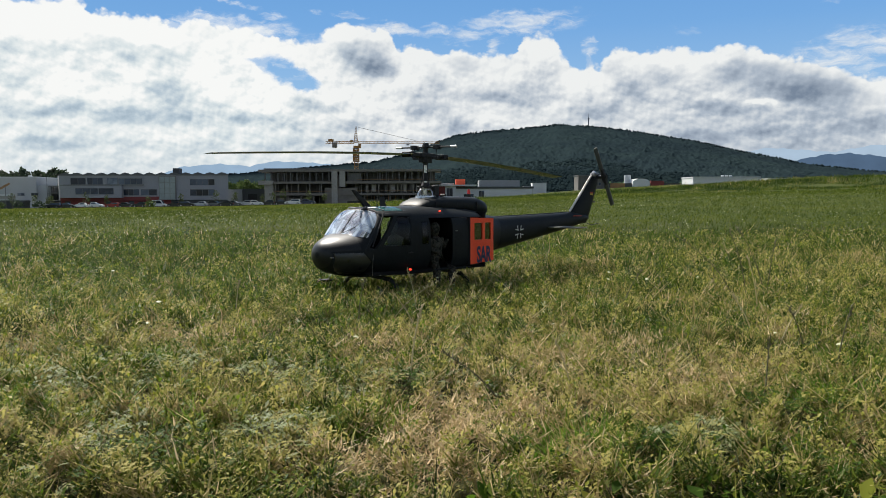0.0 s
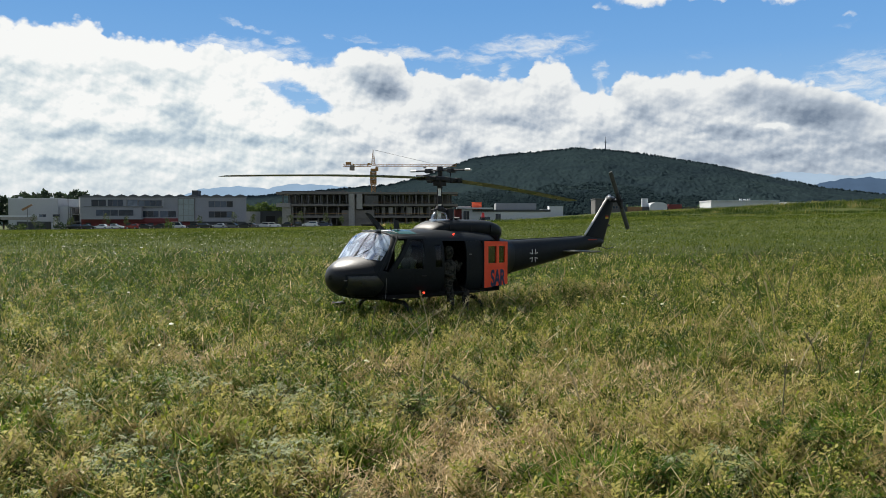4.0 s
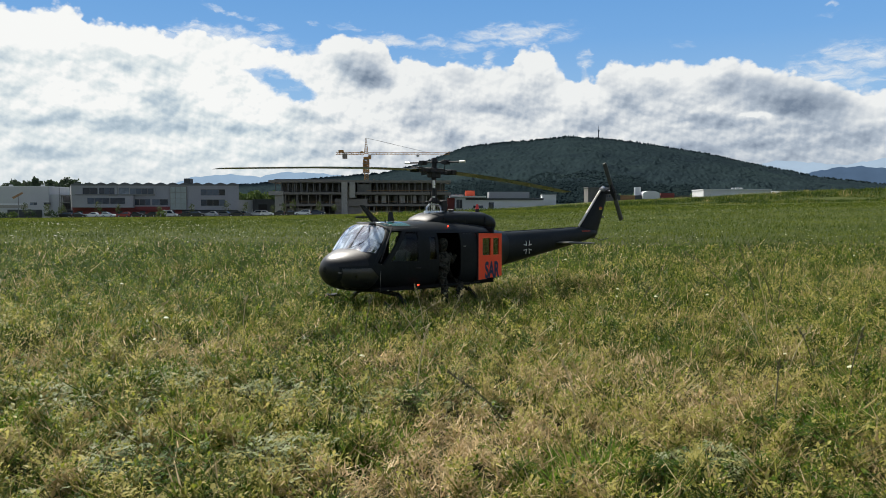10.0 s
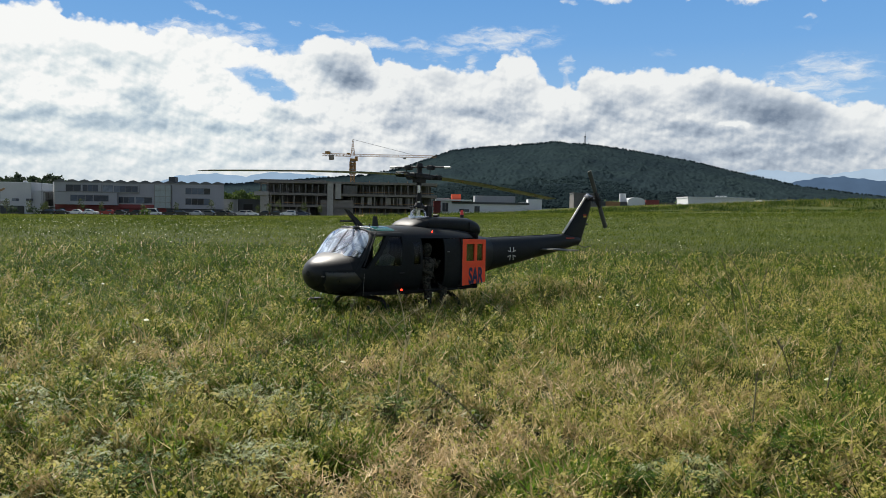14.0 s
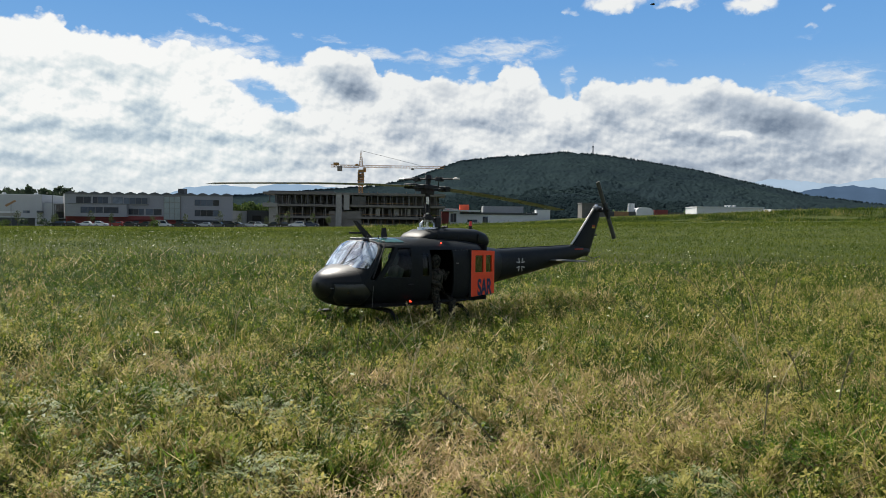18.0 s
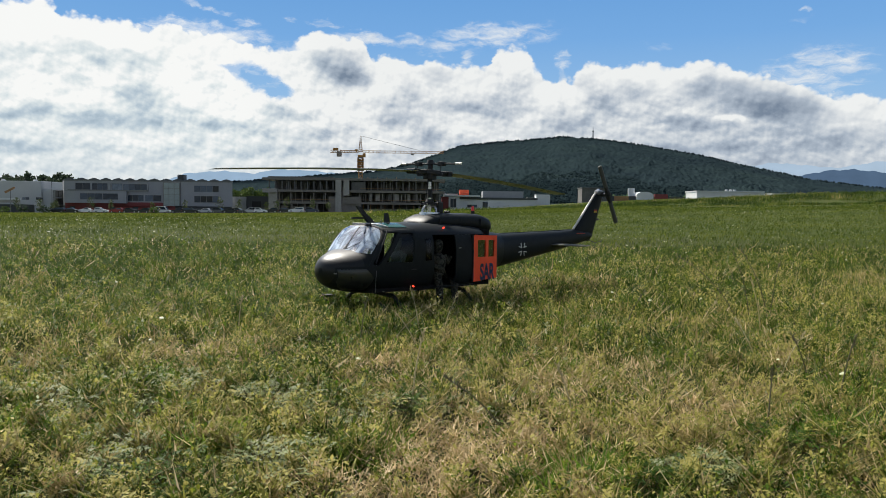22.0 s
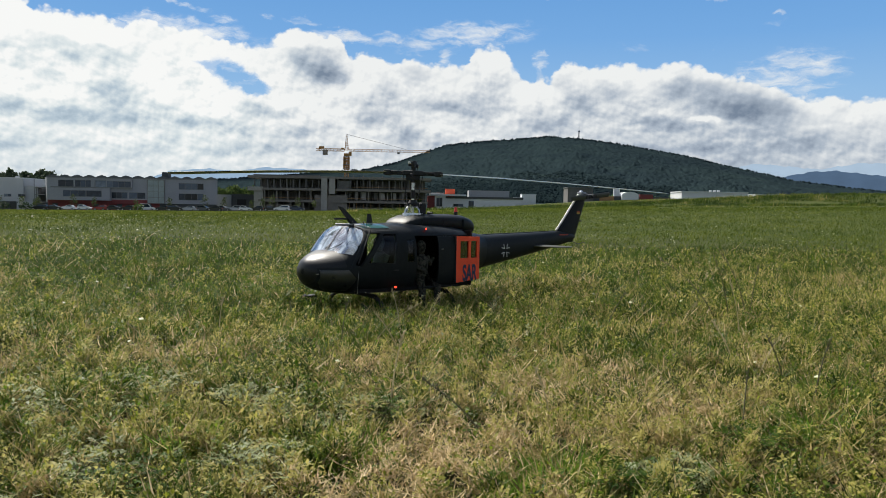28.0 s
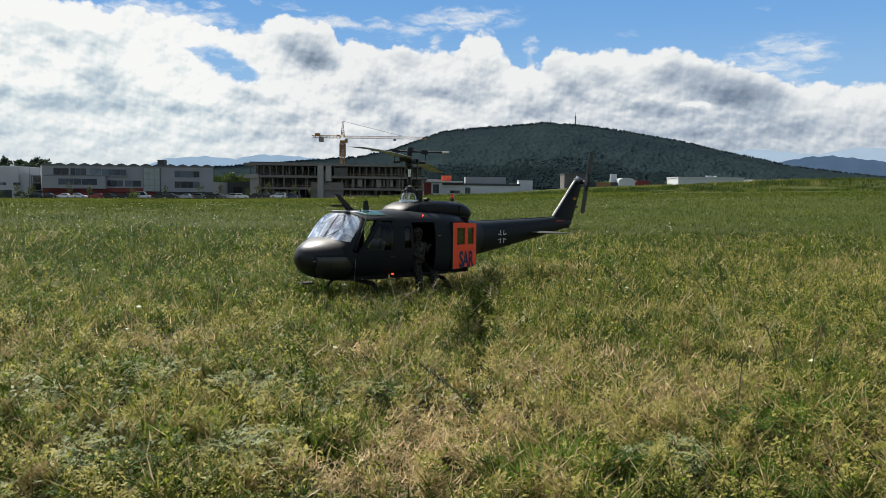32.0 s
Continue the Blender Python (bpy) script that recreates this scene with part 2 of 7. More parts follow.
def carve(base, cutters, keep=False):
    """base minus the cutters (or, with keep, base within the first cutter and minus the rest)."""
    ob = new("carve", base)
    tmp = [ob]
    for i, c in enumerate(cutters):
        co = new("cutter", mesh_of(c, "cutter") if isinstance(c, bmesh.types.BMesh) else c)
        tmp.append(co)
        m = ob.modifiers.new("cut", "BOOLEAN")
        m.operation, m.object, m.solver = "INTERSECT" if keep and i == 0 else "DIFFERENCE", co, "EXACT"
    bpy.context.view_layer.update()
    me = bpy.data.meshes.new_from_object(ob.evaluated_get(bpy.context.evaluated_depsgraph_get()))
    for o in tmp:
        bpy.data.objects.remove(o)
    return me


def shade(me, angle=35):
    bm = bmesh.new()
    bm.from_mesh(me)
    bmesh.ops.remove_doubles(bm, verts=bm.verts, dist=1e-5)
    out = mesh_of(bm, me.name, angle)
    return out


def flat_text(word, size, depth):
    """The word as a mesh in the xy plane, centred, with the built-in font."""
    cu = bpy.data.curves.new("lettering", "FONT")
    cu.offset = 0.03 * size
    cu.body, cu.size, cu.extrude, cu.align_x, cu.align_y = word, size, depth, "CENTER", "CENTER"
    ob = new("lettering", cu)
    bpy.context.view_layer.update()
    me = bpy.data.meshes.new_from_object(ob.evaluated_get(bpy.context.evaluated_depsgraph_get()))
    bpy.data.objects.remove(ob)
    return me


# ---- ground ----
def ease(v, lo, hi):
    u = np.clip((np.asarray(v, dtype=float) - lo) / (hi - lo), 0, 1)
    return u * u * (3 - 2 * u)


def ground_z(x, y):
    """The field: level by the helicopter, rising gently to the right farther off, with a low bank at its far right edge."""
    x, y = np.asarray(x, dtype=float), np.asarray(y, dtype=float)
    d = np.hypot(x, y)
    u = np.clip(x / np.maximum(y, 1.0), -1, 1)
    slope = np.interp(u, [-1, -0.56, -0.26, -0.1, 0.083, 0.25, 0.56, 1], [-0.0095, -0.0089, -0.0064, -0.0032, 0.0032, 0.0095, 0.0165, 0.02])
    slope = slope * np.clip(y, 0, 300) * ease(d, 5, 45)
    bank = ease(y, 108, 119) * ease(x, 8, 70) * 1.6
    rough = 0.012 * (np.sin(2.1 * x + 0.7) * np.sin(1.7 * y + 1.1) + 0.6 * np.sin(4.3 * x - 2.2 * y)) * ease(d, 0.6, 2.0)
    rough = rough * (1 - 0.8 * ease(0.9 - np.hypot(x + 0.03, y - 3.2), 0, 0.5))
    return slope + bank + rough


def patches(x, y, seed, waves=(2.6, 5.5, 9.0, 14.0, 22.0, 33.0)):
    """Smooth patchiness of the turf, about -1 to 1."""
    rs = np.random.RandomState(seed)
    out = 0
    for k in waves:
        for _ in range(2):
            a = rs.uniform(0, 2 * np.pi)
            ph = rs.uniform(0, 2 * np.pi)
            warp = 0.6 * np.sin(k * 0.6 * (x * np.sin(a) - y * np.cos(a)) + ph * 2)
            out = out + np.sin(k * (x * np.cos(a) + y * np.sin(a)) + ph + warp) / (2.6 + 0.045 * k)
    return np.clip(out / 1.15, -1.3, 1.3)


def field_material():
    k = Nodes("meadow_ground")
    p = k.coords()
    a, b, c = k.noise(p, 0.12, 5), k.noise(p, 1.4, 6), k.noise(p, 14, 6, 0.7)
    mixv = k.math("ADD", k.math("MULTIPLY", a, 0.35), k.math("ADD", k.math("MULTIPLY", b, 0.35), k.math("MULTIPLY", c, 0.3)))
    near = k.ramp(mixv, [(0.34, (0.012, 0.012, 0.005)), (0.5, (0.046, 0.048, 0.017)), (0.68, (0.13, 0.115, 0.055))])
    far = k.ramp(mixv, [(0.3, (0.027, 0.040, 0.007)), (0.5, (0.046, 0.061, 0.010)), (0.7, (0.076, 0.084, 0.019))])
    d = k.t.nodes.new("ShaderNodeVectorMath")
    d.operation = "LENGTH"
    k.put(d.inputs[0], p)
    col = k.mix(k.smooth(d.outputs["Value"], 5.0, 16.0), near, far)
    return k.end(k.bsdf(col, 0.95, 0, c, 0.9, 0.03, 0.1))


def turf_material(name, stops, spec=0.25, through=0.35, rough=0.62):
    """Leaf colour by the tint of each leaf; light shines through thin leaves."""
    k = Nodes(name)
    at = k.t.nodes.new("ShaderNodeAttribute")
    at.attribute_name = "tint"
    col = k.ramp(at.outputs["Fac"], stops)
    b = k.bsdf(col, rough, 0, None, spec=spec)
    tr = k.t.nodes.new("ShaderNodeBsdfTranslucent")
    k.put(tr.inputs[0], col)
    mx = k.t.nodes.new("ShaderNodeMixShader")
    mx.inputs[0].default_value = through
    k.t.links.new(b.outputs[0], mx.inputs[1])
    k.t.links.new(tr.outputs[0], mx.inputs[2])
    return k.end(mx)


FIELD = field_material()
TURF = turf_material("grass_leaves", [(0.0, (0.022, 0.046, 0.006)), (0.3, (0.080, 0.120, 0.014)), (0.55, (0.25, 0.230, 0.058)), (0.76, (0.56, 0.41, 0.23)), (1.0, (0.88, 0.71, 0.46))], 0.11, 0.45, 0.5)
HERB = turf_material("herb_leaves", [(0.0, (0.022, 0.052, 0.007)), (0.3, (0.072, 0.138, 0.012)), (0.5, (0.245, 0.262, 0.034)), (0.66, (0.50, 0.43, 0.15)), (0.76, (0.24, 0.28, 0.12)), (1.0, (0.44, 0.48, 0.30))], 0.10, 0.48, 0.5)
FRESH = turf_material("fresh_grass_leaves", [(0.0, (0.045, 0.110, 0.010)), (0.4, (0.115, 0.205, 0.022)), (0.7, (0.26, 0.31, 0.05)), (1.0, (0.72, 0.57, 0.36))], 0.2, 0.5, 0.5)
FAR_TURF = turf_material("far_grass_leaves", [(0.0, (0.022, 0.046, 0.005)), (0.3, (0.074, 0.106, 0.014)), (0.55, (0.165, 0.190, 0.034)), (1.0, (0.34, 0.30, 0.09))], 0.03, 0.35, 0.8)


def raw_mesh(name, verts, loops, starts, totals, tint=None):
    me = bpy.data.meshes.new(name)
    me.vertices.add(len(verts))
    me.vertices.foreach_set("co", np.ascontiguousarray(verts, dtype=np.float32).ravel())
    me.loops.add(len(loops))
    me.loops.foreach_set("vertex_index", loops.astype(np.int32))
    me.polygons.add(len(starts))
    me.polygons.foreach_set("loop_start", starts.astype(np.int32))
    me.polygons.foreach_set("loop_total", totals.astype(np.int32))
    if tint is not None:
        at = me.attributes.new("tint", "FLOAT", "POINT")
        at.data.foreach_set("value", tint.astype(np.float32))
    me.update(calc_edges=True)
    return me


def blade_mesh(name, x, y, h, w, lean, turn, tint, rs):
    """Grass blades: each a bent strip that ends in a point."""
    n = len(x)
    z = ground_z(x, y) - 0.004
    face = rs.uniform(0, 2 * np.pi, n)
    sx, sy = np.cos(face) * w / 2, np.sin(face) * w / 2
    lx, ly = np.cos(turn) * lean, np.sin(turn) * lean
    mid = rs.uniform(0.45, 0.65, n)
    v = np.zeros((n, 5, 3))
    v[:, 0] = np.c_[x - sx, y - sy, z]
    v[:, 1] = np.c_[x + sx, y + sy, z]
    v[:, 2] = np.c_[x - sx * 0.8 + lx * 0.3, y - sy * 0.8 + ly * 0.3, z + h * mid]
    v[:, 3] = np.c_[x + sx * 0.8 + lx * 0.3, y + sy * 0.8 + ly * 0.3, z + h * mid]
    v[:, 4] = np.c_[x + lx, y + ly, z + h]
    base = np.arange(n) * 5
    loops = np.c_[base, base + 1, base + 3, base + 2, base + 2, base + 3, base + 4].ravel()
    starts = np.c_[np.arange(n) * 7, np.arange(n) * 7 + 4].ravel()
    totals = np.tile([4, 3], n)
    return raw_mesh(name, v.reshape(-1, 3), loops, starts, totals, np.repeat(tint, 5))


def leaf_mesh(name, x, y, z, size, turn, pitch, tint, slim=0.5):
    """Broad leaves: each a kite folded along its rib."""
    n = len(x)
    d = np.c_[np.cos(turn) * np.cos(pitch), np.sin(turn) * np.cos(pitch), np.sin(pitch)]
    s = np.c_[-np.sin(turn), np.cos(turn), 0 * turn]
    o = np.c_[x, y, z]
    L, W = size[:, None], (size * slim)[:, None]
    up = np.array([0, 0, 1.0])
    v = np.zeros((n, 4, 3))
    v[:, 0] = o
    v[:, 1] = o + d * L * 0.5 + s * W * 0.5 + up * W * 0.12
    v[:, 2] = o + d * L - up * L * 0.08
    v[:, 3] = o + d * L * 0.5 - s * W * 0.5 + up * W * 0.12
    b = np.arange(n) * 4
    loops = np.c_[b, b + 1, b + 2, b, b + 2, b + 3].ravel()
    starts = np.arange(2 * n) * 3
    return raw_mesh(name, v.reshape(-1, 3), loops, starts, np.full(2 * n, 3), np.repeat(tint, 4))


def make_ground():
    # rings of growing width about the place where the camera stands
    radii = [0.0] + list(np.geomspace(0.25, 4900, 150))
    na = 180
    ang = np.arange(na) * 2 * np.pi / na
    verts, faces = [(0.0, 0.0, float(ground_z(0, 0)))], []
    for r in radii[1:]:
        xs, ys = r * np.cos(ang), r * np.sin(ang)
        verts += list(zip(xs, ys, ground_z(xs, ys)))
    for k in range(na):
        faces.append((0, 1 + k, 1 + (k + 1) % na))
    for i in range(len(radii) - 2):
        a, b = 1 + i * na, 1 + (i + 1) * na
        for k in range(na):
            j = (k + 1) % na
            faces.append((a + k, b + k, b + j, a + j))
    me = bpy.data.meshes.new("ground")
    me.from_pydata([tuple(map(float, v)) for v in verts], [], faces)
    for f in me.polygons:
        f.use_smooth = True
    tagged(part("ground", me, FIELD), "dry and green meadow ground of an open field", "ground", kind="structure")


def spread(rs, n, lo, hi, power):
    """Points of the field ahead: more of them close by."""
    u = rs.uniform(0, 1, n)
    y = (lo ** power + u * (hi ** power - lo ** power)) ** (1 / power)
    x = rs.uniform(-1, 1, n) * (0.66 * y + 0.35)
    edge = 0.04 * y + 0.06
    return x + rs.normal(0, 1, n) * edge, y + rs.normal(0, 0.06, n) * (y < 1.2)


def spike_mesh(name, x, y, lift, h, w, lean, turn, tint, rs):
    """Short leaves and straws: each one slim triangle, set at any slant."""
    n = len(x)
    z = ground_z(x, y) + lift
    face = turn + np.pi / 2 + rs.normal(0, 0.5, n)
    sx, sy = np.cos(face) * w / 2, np.sin(face) * w / 2
    v = np.zeros((n, 3, 3))
    v[:, 0] = np.c_[x - sx, y - sy, z]
    v[:, 1] = np.c_[x + sx, y + sy, z]
    v[:, 2] = np.c_[x + np.cos(turn) * lean, y + np.sin(turn) * lean, z + h]
    return raw_mesh(name, v.reshape(-1, 3), np.arange(3 * n), np.arange(n) * 3, np.full(n, 3), np.repeat(tint, 3))


# where herbs, tufts and dry mats lie thickest close by: x, y, half width
SILVER = [(-0.16, 1.45, 0.10), (-0.26, 1.19, 0.06), (-0.80, 1.53, 0.12), (-0.51, 1.63, 0.09), (-0.49, 1.16, 0.06), (0.39, 1.15, 0.05), (-0.31, 1.56, 0.07)]
LUSH = [(-0.40, 1.31, 0.07), (-0.13, 1.28, 0.06), (0.15, 1.14, 0.06), (0.23, 1.16, 0.05), (0.70, 1.46, 0.09), (-0.67, 1.71, 0.08), (0.92, 1.75, 0.08), (-0.76, 1.39, 0.05)]
PARCHED = [(0.02, 1.28, 0.10), (0.03, 1.14, 0.10), (-0.08, 1.06, 0.08), (-0.63, 2.05, 0.10), (0.50, 2.01, 0.10), (0.53, 1.54, 0.08), (0.26, 1.74, 0.07), (-0.13, 1.92, 0.07), (-0.14, 1.10, 0.05), (0.15, 1.37, 0.06), (-0.49, 1.07, 0.04)]


def near_spots(x, y, spots):
    f = 0 * x
    for cx, cy, r in spots:
        f = f + np.exp(-((x - cx) / r) ** 2 - ((y - cy) / (1.3 * r)) ** 2)
    return f


def clumped(rs, x, y, each, spread_by):
    """Repeat every clump's centre for its leaves; give leaf places and clump numbers."""
    k = np.repeat(np.arange(len(x)), each)
    a, r = rs.uniform(0, 2 * np.pi, len(k)), np.sqrt(rs.uniform(0, 1, len(k))) * np.repeat(spread_by, each)
    return x[k] + r * np.cos(a), y[k] + r * np.sin(a), a, r, k


def cells(x, y, size, seed):
    """Small clumps: one random value, -1 to 1, for each patch of about this size."""
    table = np.random.RandomState(seed).uniform(-1, 1, 4096)
    s = size * 2.0 ** np.round(np.log2(np.maximum(y, 0.5) / 1.3))
    wx, wy = x + 0.3 * s * np.sin(2.1 * y / s + 0.7), y + 0.3 * s * np.sin(1.7 * x / s)
    i, j = np.floor(wx / s + 0.31 * wy / s).astype(np.int64), np.floor(wy / s * 0.8).astype(np.int64)
    return table[np.abs(i * 7919 + j * 104729 + seed * 31) % 4096]


def near_only(y):
    return np.clip(1.25 - 0.13 * y, 0.45, 1)


def relief(x, y):
    """Humps of the sward, a hand's width and less across, about -1.3 to 1.3."""
    out = 0.55 * patches(x, y, 51, (17.0, 31.0))
    rs = np.random.RandomState(52)
    for k in (48.0, 75.0, 120.0):
        for _ in range(3):
            a, ph = rs.uniform(0, 2 * np.pi), rs.uniform(0, 2 * np.pi)
            warp = 1.1 * np.sin(k * 0.45 * (x * np.sin(a) - y * np.cos(a)) + ph * 2)
            out = out + 0.34 * np.sin(k * (x * np.cos(a) + y * np.sin(a)) + ph + warp)
    return np.clip(out, -1.3, 1.3)


def make_turf():
    rs = np.random.RandomState(7)
    fine = (2.6, 5.3, 11.0)
    # a mat of small clover-like leaves, uneven in height, with gaps down to the soil
    x, y = spread(rs, 640000, 0.9, 8.0, 0.2)
    hump = relief(x, y)
    dry = patches(x, y, 3, fine) + 0.6 * near_spots(x, y, PARCHED) - 0.9 * near_spots(x, y, LUSH)
    keep = rs.uniform(0, 1, len(x)) < np.clip((0.40 + 1.25 * hump + 0.5 * patches(x, y, 35, (2.1, 4.7, 9.5)) - 0.25 * x.clip(-1, 1)) * (1.2 - 0.14 * y) - 0.25 * dry - 1.1 * near_spots(x, y, PARCHED) - 0.3 * near_spots(x, y, LUSH) + 0.5 * cells(x, y, 0.022, 5), 0.04, 1)
    x, y, hump, dry = x[keep], y[keep], hump[keep], dry[keep]
    n = len(x)
    kind = patches(x, y, 31, (7.0, 15.0, 29.0))
    across = 0.22 * np.clip(x / y, -0.6, 0.6) * ease(y, 2.0, 3.5) * ease(-y, -8.0, -5.0)
    tint = np.clip(0.43 - 0.04 * ease(-x, 0.0, 0.5) + across - 0.065 * (y - 1.5).clip(0, 4.0) + 0.05 * ease(-y, -1.4, -1.1) + (0.30 * kind + 0.06 * dry) * near_only(y) + rs.normal(0, 0.09, n) + 0.23 * cells(x, y, 0.022, 5) + 0.19 * cells(x, y, 0.05, 6) + 0.06 * hump, 0.02, 0.61)
    size = rs.gamma(3.5, 0.00145, n).clip(0.002, 0.012) * (0.75 + 0.25 * y)
    z = ground_z(x, y) + 0.004 + (0.016 + 0.034 * hump + 0.008 * cells(x, y, 0.022, 5) + 0.010 * cells(x, y, 0.05, 6) + rs.gamma(1.6, 0.006, n)).clip(0, 0.08) * (0.8 + 0.12 * y)
    me = leaf_mesh("clover_leaves", x, y, z, size, rs.uniform(0, 6.28, n), rs.normal(0.15, 0.65, n), tint, 0.52)
    tagged(part("clover_mat", me, HERB), "mat of small green and yellowish clover leaves", "clover", kind="stuff")
    # short turf between them
    x, y = spread(rs, 540000, 0.9, 8.0, 0.2)
    hump = relief(x, y)
    dry = patches(x, y, 3, fine) + 0.8 * near_spots(x, y, PARCHED) - 0.5 * near_spots(x, y, LUSH)
    keep = rs.uniform(0, 1, len(x)) < np.clip(0.50 + 1.35 * hump + 0.4 * cells(x, y, 0.03, 8), 0.03, 1)
    x, y, hump, dry = x[keep], y[keep], hump[keep], dry[keep]
    n = len(x)
    h = rs.gamma(2.2, 0.0048, n).clip(0.002, 0.032) * (1 + 0.5 * hump).clip(0.3, 2) * (0.8 + 0.15 * y)
    across = 0.22 * np.clip(x / y, -0.6, 0.6) * ease(y, 2.0, 3.5) * ease(-y, -8.0, -5.0)
    bare = near_spots(x, y, PARCHED).clip(0, 1)
    h = h * (1 - 0.5 * bare)
    tint = np.clip(0.46 + 0.2 * bare + across - 0.07 * (y - 1.5).clip(0, 4.2) + 0.09 * dry * near_only(y) + 0.12 * patches(x, y, 77, (9.0, 21.0, 40.0)) + 0.27 * cells(x, y, 0.03, 8) + 0.20 * cells(x, y, 0.06, 9) + rs.normal(0, 0.11, n), 0, 0.66)
    tint = np.where(rs.uniform(0, 1, n) < 0.05 + 0.08 * dry.clip(0, 1) + 0.35 * bare, rs.uniform(0.62, 0.95, n), tint)
    w = rs.uniform(0.0022, 0.0044, n) * (0.8 + 0.2 * y)
    lean = (h + 0.006) * rs.uniform(0.2, 1.6, n)
    me = spike_mesh("short_turf", x, y, 0.006 + 0.028 * hump.clip(-0.4, 1.2) + rs.uniform(-0.004, 0.012, n), h, w, lean, rs.uniform(0, 6.28, n), tint, rs)
    tagged(part("short_turf", me, TURF), "dense short turf of green and yellowed leaves", "grass", kind="stuff")
    # tufts of grass: blades that fan out of one root
    x, y = spread(rs, 9000, 0.9, 8.0, 0.55)
    lush = patches(x, y, 11, fine) + 1.1 * near_spots(x, y, LUSH) - near_spots(x, y, PARCHED)
    keep = rs.uniform(0, 1, len(x)) < np.clip(0.16 + 0.55 * lush, 0.03, 1)
    x, y, lush = x[keep], y[keep], lush[keep]
    m = len(x)
    tall, hue = rs.gamma(5, 0.0062, m).clip(0.015, 0.075) * (1 + 0.25 * lush), np.clip(0.36 + 0.18 * patches(x, y, 3, fine) + rs.normal(0, 0.14, m) - 0.04 * lush, 0.12, 0.9)
    bx, by, a, r, k = clumped(rs, x, y, 20, rs.uniform(0.006, 0.022, m) * (0.8 + 0.2 * y))
    n = len(bx)
    h = tall[k] * rs.uniform(0.35, 1.1, n)
    tint = np.clip(hue[k] + rs.normal(0, 0.13, n) + 0.3 * (rs.uniform(0, 1, n) < 0.12), 0, 1)
    me = blade_mesh("grass_tufts", bx, by, h, rs.uniform(0.0016, 0.0036, n) * (0.75 + 0.17 * by), h * rs.uniform(0.15, 1.3, n), a + rs.normal(0, 0.5, n), tint, rs)
    tagged(part("grass_tufts", me, TURF), "tufts of green meadow grass with a few dry blades", "grass", kind="stuff")
    # single upright blades and fine stems
    x, y = spread(rs, 42000, 0.9, 8.5, 0.75)
    n = len(x)
    h = rs.gamma(4, 0.009, n).clip(0.012, 0.10) * (0.4 + 0.17 * y).clip(0, 1.2)
    tint = np.clip(0.42 - 0.05 * y + 0.2 * patches(x, y, 3, fine) + rs.normal(0, 0.2, n), 0, 1)
    me = blade_mesh("meadow_grass", x, y, h, rs.uniform(0.0010, 0.0026, n) * (0.75 + 0.17 * y), h * rs.uniform(0.1, 1.2, n), rs.uniform(0, 6.28, n), tint, rs)
    tagged(part("meadow_grass", me, TURF), "single green and straw-coloured blades of meadow grass", "grass", kind="stuff")
    # upright grass in the middle distance: dark at the foot, some dry
    x, y = spread(rs, 60000, 2.0, 8.5, 0.8)
    lush = patches(x, y, 61, (1.4, 3.1, 6.7))
    keep = rs.uniform(0, 1, len(x)) < np.clip(0.6 + 0.5 * lush, 0.1, 1)
    x, y = x[keep], y[keep]
    n = len(x)
    h = rs.gamma(5, 0.011, n).clip(0.02, 0.10)
    tint = np.where(rs.uniform(0, 1, n) < 0.76, rs.normal(0.16, 0.10, n), rs.normal(0.54, 0.14, n)).clip(0, 1)
    me = blade_mesh("upright_grass", x, y, h, rs.uniform(0.0018, 0.0034, n) * (0.6 + 0.2 * y), h * rs.uniform(0.1, 0.8, n), rs.uniform(0, 6.28, n), tint, rs)
    tagged(part("upright_grass", me, TURF), "upright green grass with some dry stems", "grass", kind="stuff")
    # cut straw lying on the leaves
    x, y = spread(rs, 300000, 0.9, 7.0, 0.15)
    dry = patches(x, y, 3, fine) + 2.2 * near_spots(x, y, PARCHED) - 0.5 * near_spots(x, y, LUSH) - 0.4 * near_spots(x, y, SILVER)
    keep = rs.uniform(0, 1, len(x)) < np.clip((0.14 + 0.20 * dry) * (1.15 - 0.2 * y.clip(0, 4.6)), 0.05, 0.9)
    x, y = x[keep], y[keep]
    n = len(x)
    lean = rs.gamma(2.6, 0.0065, n).clip(0.005, 0.05)
    me = spike_mesh("dry_straw", x, y, rs.uniform(0.004, 0.030, n) + 0.028 * relief(x, y).clip(-0.4, 1.2), rs.normal(0.004, 0.008, n), rs.uniform(0.0015, 0.0030, n) * (0.8 + 0.2 * y), lean, rs.uniform(0, 6.28, n), np.clip(rs.normal(0.78, 0.16, n), 0.3, 1), rs)
    tagged(part("dry_straw", me, TURF), "pale dry straw lying in the meadow", "straw", kind="stuff")
    # silvery and dark broad-leaved herbs: leaves round a stem, in patches
    x, y = spread(rs, 15000, 0.9, 8.0, 0.45)
    her = patches(x, y, 23, (3.1, 6.5, 13.0)) + 1.2 * near_spots(x, y, SILVER)
    keep = rs.uniform(0, 1, len(x)) < np.clip(0.16 + 0.75 * her, 0.03, 1)
    x, y, her = x[keep], y[keep], her[keep]
    m = len(x)
    hue = np.clip(rs.choice([0.12, 0.34, 0.84], m, p=[0.38, 0.46, 0.16]) + 0.1 * her + 0.12 * near_spots(x, y, SILVER) + rs.normal(0, 0.06, m), 0, 1)
    up, big = rs.uniform(0.01, 0.045, m), rs.uniform(0.007, 0.015, m) * (0.85 + 0.15 * y)
    lx, ly, a, r, k = clumped(rs, x, y, 17, big * 1.5)
    n = len(lx)
    z = ground_z(lx, ly) + 0.008 + up[k] * rs.uniform(0.3, 1.15, n)
